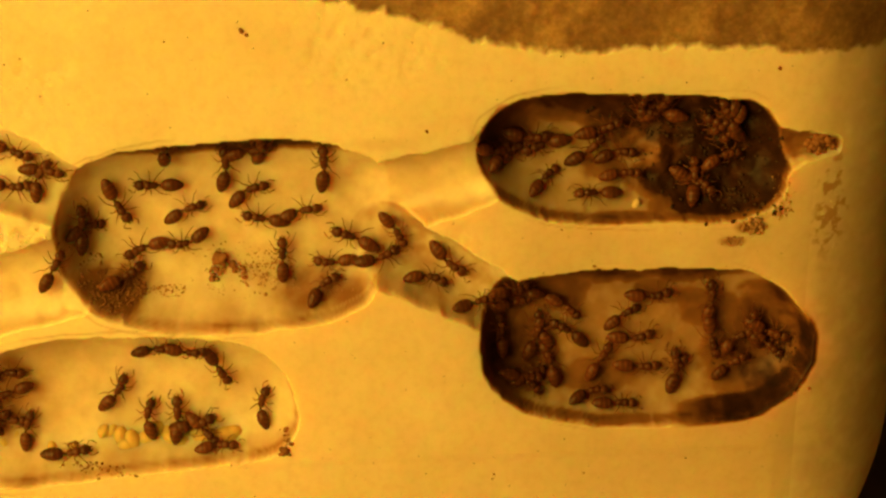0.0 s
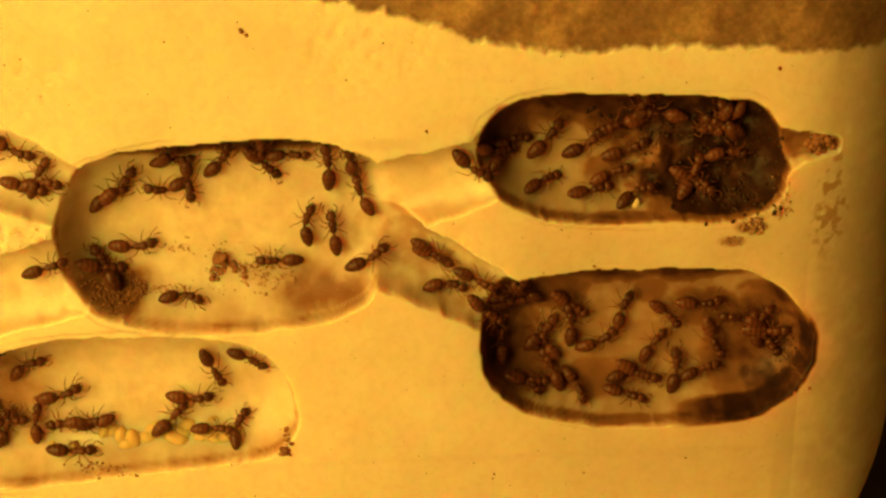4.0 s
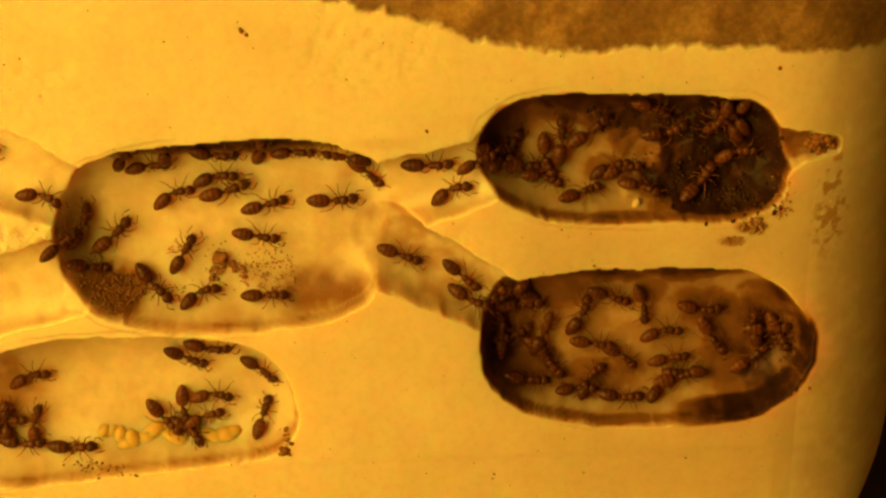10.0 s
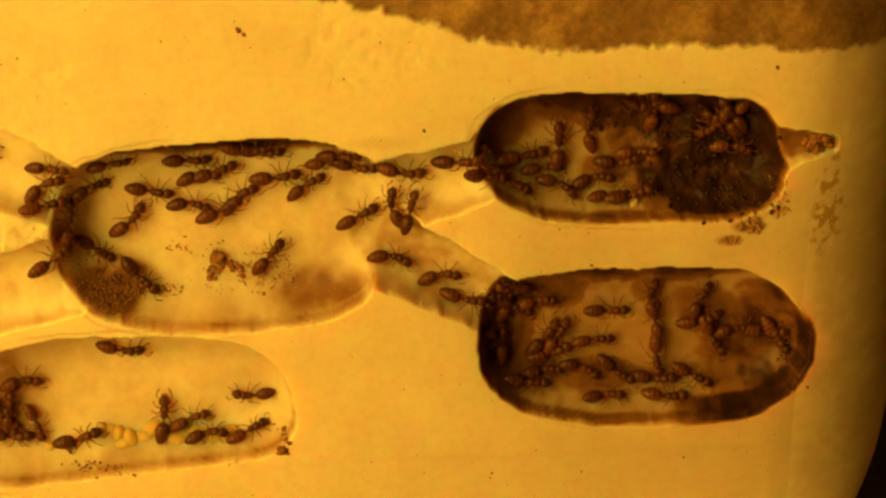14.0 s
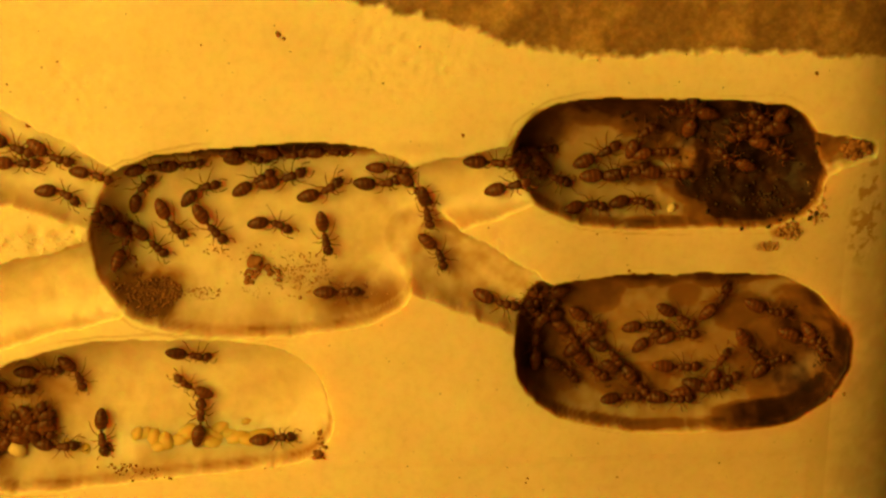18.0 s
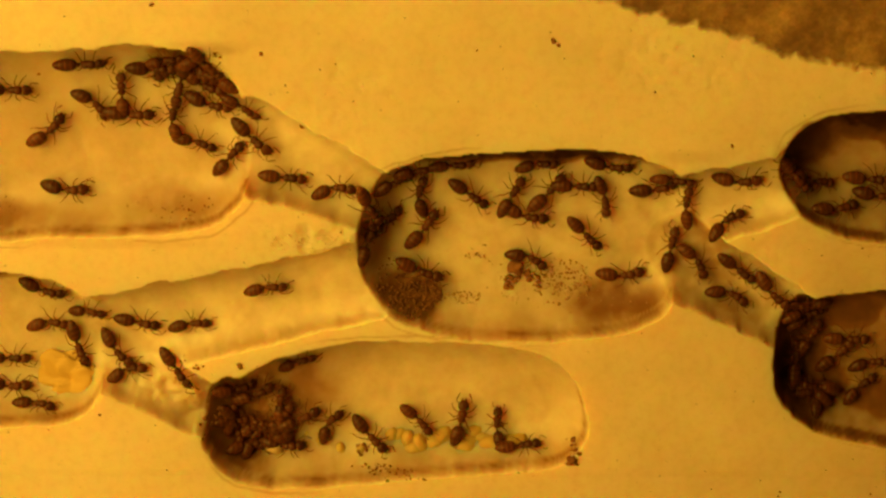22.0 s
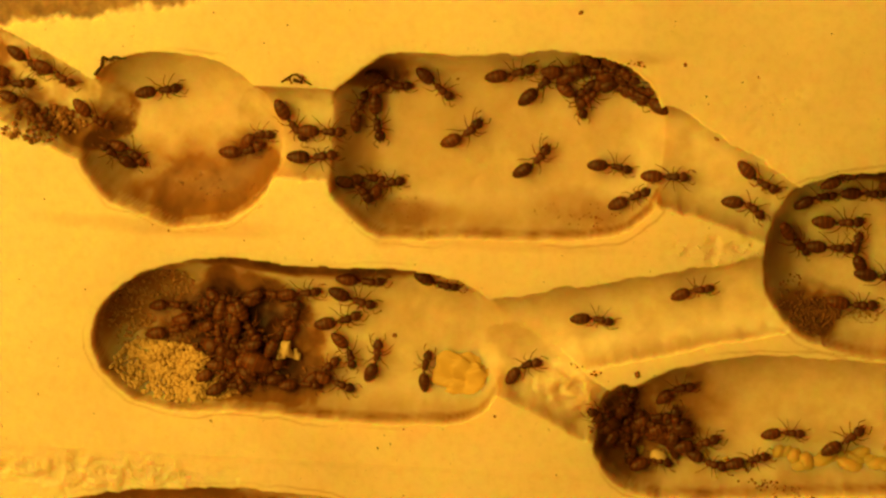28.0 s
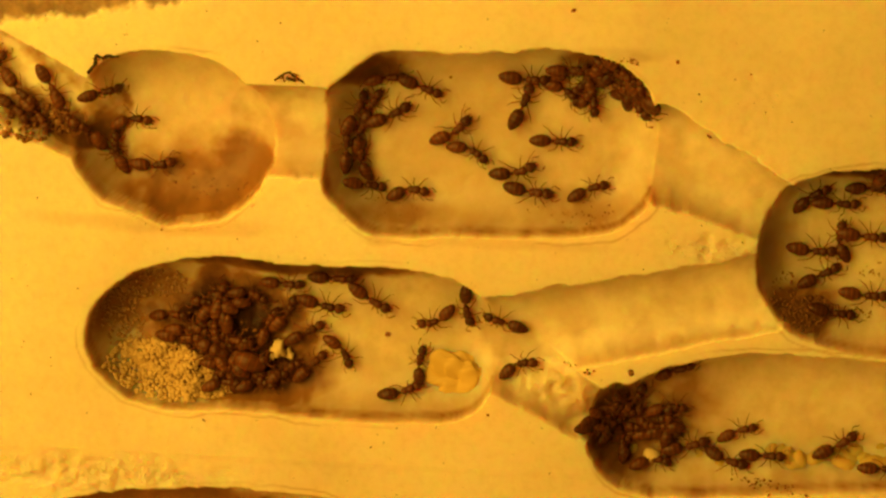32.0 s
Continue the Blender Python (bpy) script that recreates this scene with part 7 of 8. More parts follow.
    roam(next(ways), [(0, 38.9, 85.2, 90), (1, 38.9, 85.2, 90), (2, 38.9, 85.2, 90), (3, 38.9, 85.2, 90), (6, 38.9, 85.2, 90), (7, 38.9, 85.2, 90), (8, 38.9, 85.2, 90), (9, 38.9, 85.2, 90), (10, 38.9, 85.2, 90), (11, 38.6, 88.6, 60), (12, 36.1, 89.0, -30), (13, 37.1, 86.9, 50), (14, 37.0, 85.4, 0), (17, 35.0, 80.5, 90), (18, 37.0, 81.4, 20), (19, 34.5, 84.3, -20), (20, 39.1, 85.5, -40)])
    roam(next(ways), [(0, -55.0, 75.3, 20), (1, -55.0, 75.3, 20), (2, -55.0, 75.3, 20), (3, -55.0, 75.3, 20), (6, -55.0, 75.3, 20), (7, -55.0, 75.3, 20), (8, -55.0, 75.3, 20), (9, -55.0, 75.3, 20), (10, -55.0, 75.3, 20), (11, -39.7, 84.5, -10), (12, -46.5, 84.6, 0), (13, -43.2, 79.4, 185), (14, -54.4, 75.6, 20), (17, -54.4, 75.6, 20), (18, -52.5, 82.5, 0), (19, -52.8, 79.6, 20), (20, -49.2, 77.4, -60), (21, -52.0, 75.8, 20), (22, -52.7, 75.2, 30), (23, -52.0, 75.8, 30), (24, -51.4, 74.9, 30), (25, -50.9, 74.2, 20), (28, -51.3, 73.6, 20), (29, -50.8, 73.6, 10), (30, -50.5, 73.6, 0), (31, -49.8, 73.3, -10), (32, -51.8, 73.0, 20)])
    roam(next(ways), [(0, -32.1, 110.9, 90), (1, -32.1, 110.9, 90), (2, -32.1, 110.9, 90), (3, -32.1, 110.9, 90), (6, -32.1, 110.9, 90), (7, -32.1, 110.9, 90), (8, -32.1, 110.9, 90), (9, -32.1, 110.9, 90), (10, -32.1, 110.9, 90), (11, -32.1, 110.9, 90), (12, -32.3, 105.4, 10), (13, -32.4, 105.6, 15), (14, -33.8, 104.6, -10), (17, -35.5, 104.9, 30), (18, -34.4, 109.1, 0), (19, -35.5, 110.2, 90), (20, -32.8, 110.4, 0), (21, -33.8, 109.8, 0), (22, -34.0, 109.8, 0), (23, -34.9, 108.6, 0), (24, -34.1, 109.7, 0), (25, -36.7, 111.2, 20), (28, -36.7, 111.2, 20), (29, -36.7, 111.2, 20), (30, -36.7, 111.2, 20), (31, -36.7, 111.2, 20), (32, -35.8, 106.0, 0)])
    roam(next(ways), [(0, -52.9, 75.2, 0), (1, -52.9, 75.2, 0), (2, -52.9, 75.2, 0), (3, -52.9, 75.2, 0), (6, -52.9, 75.2, 0), (7, -52.9, 75.2, 0), (8, -52.9, 75.2, 0), (9, -52.9, 75.2, 0), (10, -52.9, 75.2, 0), (11, -52.9, 75.2, 0), (12, -42.4, 73.6, 10), (13, -44.2, 74.5, 170), (14, -54.6, 75.8, 60), (17, -45.7, 71.6, -80), (18, -57.1, 73.3, 150), (19, -57.3, 75.7, -50), (20, -55.5, 78.6, 60), (21, -55.1, 77.3, 80), (22, -55.1, 77.1, 80), (23, -54.9, 77.6, 60), (24, -55.3, 77.0, 70), (25, -55.9, 75.8, 60), (28, -54.5, 74.9, 5), (29, -56.1, 74.9, 5), (30, -55.5, 75.2, 10), (31, -55.6, 75.1, 5), (32, -56.1, 74.6, 0)])
    roam(next(ways), [(0, 5.7, 109.5, 0), (1, 5.7, 109.5, 0), (2, 5.7, 109.5, 0), (3, 5.7, 109.5, 0), (6, 5.7, 109.5, 0), (7, 5.7, 109.5, 0), (8, 5.7, 109.5, 0), (9, 5.7, 109.5, 0), (10, 5.7, 109.5, 0), (11, 5.7, 109.5, 0), (12, 5.7, 109.5, 0), (13, 5.7, 109.5, 0), (14, -4.0, 107.3, 5), (17, -4.0, 107.6, 10), (18, 5.6, 109.0, 180), (19, -4.8, 108.0, 0), (20, -0.8, 109.1, 10), (21, -1.7, 108.3, 25), (22, -0.3, 108.4, 10)])
    roam(next(ways), [(0, 6.8, 108.8, 20), (1, 6.8, 108.8, 20), (2, 6.8, 108.8, 20), (3, 6.8, 108.8, 20), (6, 6.8, 108.8, 20), (7, 6.8, 108.8, 20), (8, 6.8, 108.8, 20), (9, 6.8, 108.8, 20), (10, 6.8, 108.8, 20), (11, 6.8, 108.8, 20), (12, 6.8, 108.8, 20), (13, 6.8, 108.8, 20), (14, -5.0, 102.6, 90), (17, 5.8, 108.8, -40), (18, 5.8, 108.8, -40), (19, -0.8, 106.1, 40), (20, -1.6, 103.2, 55), (21, 6.2, 108.1, 0), (22, -1.6, 102.8, 35)])
    roam(next(ways), [(18, -53.5, 111.7, -20), (19, -56.6, 114.6, -30), (20, -60.1, 113.4, 60), (21, -60.5, 119.8, 90), (22, -57.1, 112.6, -35), (23, -62.0, 118.7, 60), (24, -58.8, 114.2, 0), (25, -60.0, 115.2, -15), (28, -59.2, 119.1, 180), (29, -59.2, 119.1, 180), (30, -59.2, 119.1, 180), (31, -59.2, 119.1, 180), (32, -59.2, 119.1, 180)])
    roam(next(ways), [(19, -58.7, 113.1, -70), (20, -59.1, 111.1, -80), (21, -60.2, 111.9, -40), (22, -59.9, 109.4, 45), (23, -60.0, 107.6, 60), (24, -60.4, 107.9, -80), (25, -60.7, 108.6, -70), (28, -60.8, 105.6, 20), (29, -60.4, 118.2, 60), (30, -60.4, 118.2, 60), (31, -68.1, 111.7, 15), (32, -69.8, 112.1, 0)])
    roam(next(ways), [(19, -59.0, 109.3, 20), (20, -63.4, 107.5, 0), (21, -66.6, 110.0, 40), (22, -64.3, 111.5, -20), (23, -60.9, 118.0, 150), (24, -65.9, 107.0, 75), (25, -65.7, 105.9, 30), (28, -63.8, 109.6, -10), (29, -63.6, 109.8, -30), (30, -63.3, 109.4, -10), (31, -64.2, 107.5, 25), (32, -65.5, 106.0, 20)])
    roam(next(ways), [(19, -59.1, 120.8, -60), (20, -60.9, 120.1, -35), (21, -61.0, 119.6, -30), (22, -63.0, 118.5, -20), (23, -62.5, 118.3, 0), (24, -65.7, 119.2, 10), (25, -66.6, 120.8, 0), (28, -65.0, 122.7, -20), (29, -64.0, 121.9, -20), (30, -64.4, 122.5, -20), (31, -61.7, 121.6, -30), (32, -62.7, 121.8, -20)])
    roam(next(ways), [(19, -60.8, 77.6, 0), (20, -59.0, 77.1, 0), (21, -58.0, 74.6, 0), (22, -58.3, 74.0, 0), (23, -57.7, 75.9, 0), (24, -58.1, 75.7, 0), (25, -53.8, 76.7, 80), (28, -57.4, 77.0, 10), (29, -55.9, 75.0, 90), (30, -55.9, 75.0, 90), (31, -55.9, 75.0, 90), (32, -54.6, 78.5, 0)])
    roam(next(ways), [(20, -68.5, 120.0, 40), (21, -69.5, 120.0, 20), (22, -68.9, 120.5, 0), (23, -71.8, 119.3, -20), (24, -73.4, 118.3, -80), (25, -72.9, 116.7, -85), (28, -72.6, 118.9, 50), (29, -72.7, 119.8, 40), (30, -72.7, 118.4, 45), (31, -73.0, 118.5, 60), (32, -73.7, 116.2, 70)])
    roam(next(ways), [(20, -70.9, 118.4, 30), (21, -72.0, 121.1, 0), (22, -72.7, 117.0, 90), (23, -73.9, 116.5, 80), (24, -70.3, 122.1, 0), (25, -73.2, 121.8, 0), (28, -69.6, 121.5, 0), (29, -69.3, 121.4, 0), (30, -68.4, 121.4, 0), (31, -67.1, 121.7, 0), (32, -68.1, 121.3, 0)])
    roam(next(ways), [(20, -66.5, 117.3, -10), (21, -66.2, 117.3, 40), (22, -63.6, 120.3, 0), (23, -64.7, 120.6, -15), (24, -63.6, 120.9, -20), (25, -62.5, 120.9, -20), (28, -64.2, 119.6, -10), (29, -63.9, 118.5, 80), (30, -64.3, 118.1, 10), (31, -65.0, 119.2, -60), (32, -65.3, 117.9, -80)])
    roam(next(ways), [(20, -65.6, 115.6, -20), (21, -61.6, 118.7, 0), (22, -62.5, 116.0, -10), (23, -61.1, 114.8, -30), (24, -61.3, 116.3, 0), (25, -61.6, 119.8, -40), (28, -61.6, 119.8, -40), (29, -66.3, 119.4, -60), (30, -64.8, 114.2, 0), (31, -61.8, 114.3, 5), (32, -60.7, 119.2, 90)])
    roam(next(ways), [(20, -66.3, 114.2, 0), (21, -69.0, 113.8, 10), (22, -66.9, 113.9, 80), (23, -68.9, 116.3, 80), (24, -68.0, 116.4, 80), (25, -67.8, 118.3, -30), (28, -68.2, 117.7, -60), (29, -69.9, 117.2, -45), (30, -68.3, 117.2, -40), (31, -68.3, 117.4, -30), (32, -68.7, 118.5, -40)])
    roam(next(ways), [(20, -71.4, 112.1, -10), (21, -67.7, 122.5, 20), (22, -71.9, 114.6, 0), (23, -67.8, 122.6, 180), (24, -72.4, 115.5, 0), (25, -66.5, 122.1, 20), (28, -66.5, 122.1, 20), (29, -78.8, 107.0, 20), (30, -79.2, 106.5, 30), (31, -77.8, 105.6, 0), (32, -72.6, 105.2, -5)])
    roam(next(ways), [(20, -68.1, 91.6, -10), (21, -71.3, 89.2, 0), (22, -71.8, 89.0, -10), (23, -63.5, 77.1, 90), (24, -74.3, 89.8, 0), (25, -63.6, 77.7, 150), (28, -63.6, 77.7, 150), (29, -63.6, 77.7, 150), (30, -63.6, 77.7, 150), (31, -63.6, 77.7, 150), (32, -74.9, 89.2, 165)])
    roam(next(ways), [(19, -60.4, 75.2, 150), (20, -63.8, 89.1, 20), (21, -63.9, 93.3, -10), (22, -65.5, 89.0, 5), (23, -68.2, 91.1, -5), (24, -62.3, 76.4, 20), (25, -62.3, 76.4, 20), (28, -65.0, 90.7, -5), (29, -64.0, 76.2, 0), (30, -64.0, 76.2, 0), (31, -64.0, 76.2, 0), (32, -64.0, 76.2, 0)])
    roam(next(ways), [(20, -72.4, 84.4, 0), (21, -73.4, 84.9, -10), (22, -74.8, 84.8, -45), (23, -76.7, 87.0, -60), (24, -61.9, 77.6, 60), (25, -61.9, 77.6, 60), (28, -61.9, 77.6, 60), (29, -61.9, 77.6, 60), (30, -61.9, 77.6, 60), (31, -61.9, 77.6, 60), (32, -61.9, 77.6, 60)])
    roam(next(ways), [(20, -72.8, 82.0, 0), (21, -73.1, 82.4, 190), (22, -73.5, 82.4, 10), (23, -74.0, 82.4, 15), (24, -73.9, 82.4, 15), (25, -73.6, 82.5, 15), (28, -73.4, 83.2, 25), (29, -73.2, 83.2, 25), (30, -73.3, 83.2, 25), (31, -73.7, 83.2, 20), (32, -73.1, 83.4, 15)])
    roam(next(ways), [(20, -65.3, 81.4, -50), (21, -65.8, 82.5, -45), (22, -66.7, 83.8, -45), (23, -67.2, 84.2, -40), (24, -67.8, 84.5, -45), (25, -67.6, 85.8, -60), (28, -62.7, 78.1, 180), (29, -62.7, 78.1, 180), (30, -62.7, 78.1, 180), (31, -65.9, 83.7, -45), (32, -61.3, 77.3, 60)])
    roam(next(ways), [(0, 8.2, 91.5, 180), (1, 8.2, 91.5, 180), (2, 8.2, 91.5, 180), (3, 8.2, 91.5, 180), (6, 8.2, 91.5, 180), (7, 8.2, 91.5, 180), (8, 8.2, 91.5, 180), (9, 8.2, 91.5, 180), (10, 8.2, 91.5, 180), (11, 8.2, 91.5, 180), (12, 8.2, 91.5, 180), (13, 8.2, 91.5, 180), (14, 8.2, 91.5, 180), (17, 8.2, 91.5, 180), (18, 8.2, 91.5, 180), (19, 8.2, 91.5, 180), (20, 8.2, 91.5, 180), (21, -5.9, 96.4, 60), (22, 0.5, 97.0, -35)])
    roam(next(ways), [(18, -64.0, 78.0, 150), (19, -64.0, 78.0, 150), (20, -64.0, 78.0, 150), (21, -57.8, 92.7, 30), (22, -56.1, 94.3, 5), (23, -62.8, 78.0, 150), (24, -62.8, 78.0, 150), (25, -62.8, 78.0, 150), (28, -53.2, 95.5, 15), (29, -51.9, 94.6, 10), (30, -63.0, 77.1, -40), (31, -63.0, 77.1, -40), (32, -63.0, 77.1, -40)])
    roam(next(ways), [(22, -81.7, 112.4, 45), (23, -82.2, 112.4, 55), (24, -81.3, 112.5, 40), (25, -82.0, 112.7, 55), (28, -81.6, 112.5, 40), (29, -82.4, 112.3, 50), (30, -82.4, 112.0, 50), (31, -82.1, 112.1, 40), (32, -82.1, 112.6, 40)])
    roam(next(ways), [(22, -76.1, 116.2, -50), (23, -75.3, 115.7, -60), (24, -67.9, 121.8, 60), (25, -67.9, 121.8, 60), (28, -94.9, 105.6, -40), (29, -94.9, 109.2, -45), (30, -94.7, 108.4, -60), (31, -89.3, 110.2, 30), (32, -93.5, 108.5, 90)])
    roam(next(ways), [(22, -77.2, 121.6, 0), (23, -77.3, 118.1, 30), (24, -77.5, 118.4, 45), (25, -75.9, 119.4, 20), (28, -76.0, 120.9, 20), (29, -73.7, 121.3, 10), (30, -73.1, 120.9, 0), (31, -73.0, 121.7, 0), (32, -73.4, 119.7, 0)])
    roam(next(ways), [(22, -86.0, 117.5, 0), (23, -88.7, 118.2, 0), (24, -91.4, 119.2, 60), (25, -91.4, 119.2, 60), (28, -85.1, 118.7, -40), (29, -85.8, 117.5, 0), (30, -85.2, 116.6, 0), (31, -85.6, 116.9, -10), (32, -86.0, 118.1, -20)])
    roam(next(ways), [(22, -77.9, 90.4, 10), (23, -78.3, 92.0, -20), (24, -78.5, 91.2, -20), (25, -78.8, 90.6, 0), (28, -106.5, 78.7, 180), (29, -106.5, 78.7, 180), (30, -85.6, 91.2, 80), (31, -87.7, 86.7, -80), (32, -104.9, 79.9, 0)])
    roam(next(ways), [(22, -83.4, 92.9, -15), (23, -84.1, 93.4, -20), (24, -84.3, 92.4, -20), (25, -86.5, 94.0, -10), (28, -84.2, 94.4, -10), (29, -84.0, 94.1, -10), (30, -82.0, 93.6, -20), (31, -80.7, 92.1, -50), (32, -79.7, 90.7, -80)])
    roam(next(ways), [(22, -83.2, 88.2, -5), (23, -81.6, 85.4, 35), (24, -82.3, 84.9, 50), (25, -108.0, 82.0, 90), (28, -108.0, 82.0, 90), (29, -88.7, 90.6, 80), (30, -87.7, 93.4, 0), (31, -87.1, 90.8, -60), (32, -83.4, 88.3, 200)])
    roam(next(ways), [(22, -79.5, 85.3, -70), (23, -85.4, 89.8, -35), (24, -105.0, 78.1, 60), (25, -105.0, 78.1, 60), (28, -109.8, 83.1, 0), (29, -111.0, 84.4, 0), (30, -110.6, 85.4, -30), (31, -109.9, 86.4, 0), (32, -109.5, 84.6, 0)])
    roam(next(ways), [(22, -88.4, 83.2, 0), (23, -86.9, 84.5, 85), (24, -87.9, 85.8, -80), (25, -109.0, 81.0, 180), (28, -104.6, 85.0, 60), (29, -104.5, 81.8, 20), (30, -103.3, 84.3, 20), (31, -102.7, 85.2, 30), (32, -100.2, 85.7, 30)])
    roam(next(ways), [(22, -85.1, 77.6, -15), (23, -106.6, 78.5, 180), (24, -106.6, 78.5, 180), (25, -85.5, 81.7, 65), (28, -86.0, 81.4, 80), (29, -86.1, 80.9, 80), (30, -86.5, 80.9, 80), (31, -85.9, 81.4, 75), (32, -85.8, 82.0, 80)])
    roam(next(ways), [(22, -88.6, 79.2, 0), (23, -88.0, 78.0, -20), (24, -90.6, 77.5, -10), (25, -90.6, 77.6, -15), (28, -92.1, 82.4, 80), (29, -93.0, 82.3, -40), (30, -91.1, 78.6, -35), (31, -88.2, 77.8, 0), (32, -87.8, 78.1, 30)])
    roam(next(ways), [(23, -101.5, 115.5, 10), (24, -101.3, 115.2, 0), (25, -100.7, 115.9, 0), (28, -95.1, 115.2, 60), (29, -100.7, 117.0, 0), (30, -93.9, 111.9, 60), (31, -93.9, 111.9, 60), (32, -93.9, 111.9, 60)])
    roam(next(ways), [(23, -97.8, 116.9, 20), (24, -97.7, 116.2, 0), (25, -100.8, 111.1, -10), (28, -99.3, 109.2, 10), (29, -100.2, 111.2, -25), (30, -101.3, 110.5, -35), (31, -99.9, 110.5, 15), (32, -95.5, 110.3, 90)])
    roam(next(ways), [(23, -98.6, 112.8, 0), (24, -98.2, 113.0, 10), (25, -98.7, 113.0, 10), (28, -98.4, 112.9, 0), (29, -94.3, 111.5, 180), (30, -93.2, 105.1, -20), (31, -95.1, 105.6, 0), (32, -93.0, 105.3, 0)])
    roam(next(ways), [(23, -91.1, 118.2, 0), (24, -91.1, 118.4, 0), (25, -90.9, 118.7, 0), (28, -90.6, 118.5, 0), (29, -92.3, 118.4, 0), (30, -93.2, 119.7, 30), (31, -92.5, 120.3, 30), (32, -90.4, 119.4, 0)])
    roam(next(ways), [(20, -92.0, 105.1, 20), (23, -74.1, 104.7, 30), (24, -78.3, 103.1, 10), (25, -71.3, 103.2, 10), (28, -73.0, 109.4, 50), (29, -72.7, 110.0, 60), (30, -72.5, 110.4, 45), (31, -72.5, 110.9, 60), (32, -74.5, 107.8, 20)])
    roam(next(ways), [(23, -95.0, 106.0, 0), (24, -92.1, 107.3, -20), (25, -94.2, 106.8, 0), (28, -93.9, 106.4, 0), (29, -87.5, 105.3, 0), (30, -86.8, 104.8, -10), (31, -87.2, 105.1, 0), (32, -87.5, 104.9, 0)])
    roam(next(ways), [(23, -95.2, 117.8, 30), (24, -93.3, 113.4, -50), (25, -93.6, 113.9, 0), (28, -92.3, 114.1, -80), (29, -92.7, 113.3, -40), (30, -92.7, 113.0, -80), (31, -91.7, 113.5, 50), (32, -89.7, 114.4, 30)])
    roam(next(ways), [(23, -99.5, 90.8, -15), (24, -100.3, 91.2, -15), (25, -102.4, 90.9, -15), (28, -101.8, 91.0, 10), (29, -102.3, 90.5, 20), (30, -100.1, 92.3, -5), (31, -103.5, 91.8, 0), (32, -103.0, 92.3, 0)])
    roam(next(ways), [(23, -108.1, 90.1, 0), (24, -111.5, 90.6, 0), (25, -112.1, 90.7, 0), (28, -111.8, 88.7, -60), (29, -108.7, 88.8, 80), (30, -108.4, 89.3, 80), (31, -111.0, 83.6, 20), (32, -105.2, 86.3, 60)])
    roam(next(ways), [(23, -102.8, 87.4, 85), (24, -102.9, 88.5, -85), (25, -102.3, 87.6, -80), (28, -102.5, 87.3, 80), (29, -102.6, 87.2, 80), (30, -102.3, 88.7, 85), (31, -102.8, 88.1, 80), (32, -102.7, 87.9, 60)])
    roam(next(ways), [(23, -95.6, 83.0, -60), (24, -95.2, 83.1, -70), (25, -94.8, 83.1, -75), (28, -95.7, 83.8, -70), (29, -95.1, 83.7, -60), (30, -95.5, 83.8, -65), (31, -95.6, 83.5, -70), (32, -95.6, 83.7, -60)])
    roam(next(ways), [(23, -110.1, 84.9, -30), (24, -108.6, 86.6, 0), (25, -108.7, 85.9, -30), (28, -108.5, 86.8, -60), (29, -111.9, 87.5, 60), (30, -112.3, 87.9, 90), (31, -111.7, 88.1, 60), (32, -111.8, 88.9, 60)])
    roam(next(ways), [(23, -99.7, 80.9, 50), (24, -99.3, 80.5, 40), (25, -98.9, 81.6, 45), (28, -99.0, 80.5, 40), (29, -99.5, 81.1, 45), (30, -99.2, 81.2, 45), (31, -99.3, 81.3, 45), (32, -99.6, 81.1, 45)])
    roam(next(ways), [(23, -103.5, 78.6, 80), (24, -103.8, 78.4, 0), (25, -104.5, 78.6, 0), (28, -101.7, 78.5, 0), (29, -101.4, 78.1, 0), (30, -102.5, 78.5, 10), (31, -106.7, 78.2, 0), (32, -103.1, 80.2, 30)])
    roam(next(ways), [(23, -106.6, 81.5, 0), (24, -106.6, 83.5, 0), (25, -105.9, 82.4, 30), (28, -106.7, 80.5, 20), (29, -108.1, 81.6, 0), (30, -107.7, 81.1, 0), (31, -113.6, 83.2, 0), (32, -112.0, 84.8, 150)])
    roam(next(ways), [(23, -109.5, 78.6, 40), (24, -110.3, 81.2, 0), (25, -109.5, 78.5, 0), (28, -111.0, 78.2, 0), (29, -110.8, 78.8, 0), (30, -108.9, 78.4, 0), (31, -106.3, 78.4, 0), (32, -106.5, 78.4, 0)])
    roam(next(ways), [(22, -105.5, 78.6, 180), (23, -89.6, 94.1, 0), (24, -91.9, 93.7, 0), (25, -96.8, 94.2, 0), (28, -93.8, 94.0, 0), (29, -93.6, 94.2, 0), (30, -93.2, 94.3, 0), (31, -105.8, 78.0, 180), (32, -92.0, 90.8, -30)])
    roam(next(ways), [(24, -121.1, 111.9, 70), (25, -120.8, 110.5, 80), (28, -119.1, 116.4, 10), (29, -119.9, 116.2, 0), (30, -123.8, 116.4, 5), (31, -124.6, 116.5, 20), (32, -125.2, 116.7, 0)])
    roam(next(ways), [(23, -123.5, 107.3, 180), (24, -107.8, 114.3, -40), (25, -106.6, 116.1, 5), (28, -124.9, 107.5, 150), (29, -110.1, 115.4, -8), (30, -109.0, 115.4, 10), (31, -124.9, 108.4, -40), (32, -124.9, 108.4, -40)])
    roam(next(ways), [(23, -124.5, 108.2, 180), (24, -110.6, 108.8, 0), (25, -113.7, 109.5, 0), (28, -108.7, 109.0, 20), (29, -108.4, 110.0, 25), (30, -124.3, 108.0, 20), (31, -118.1, 110.1, 60), (32, -119.2, 106.5, 10)])
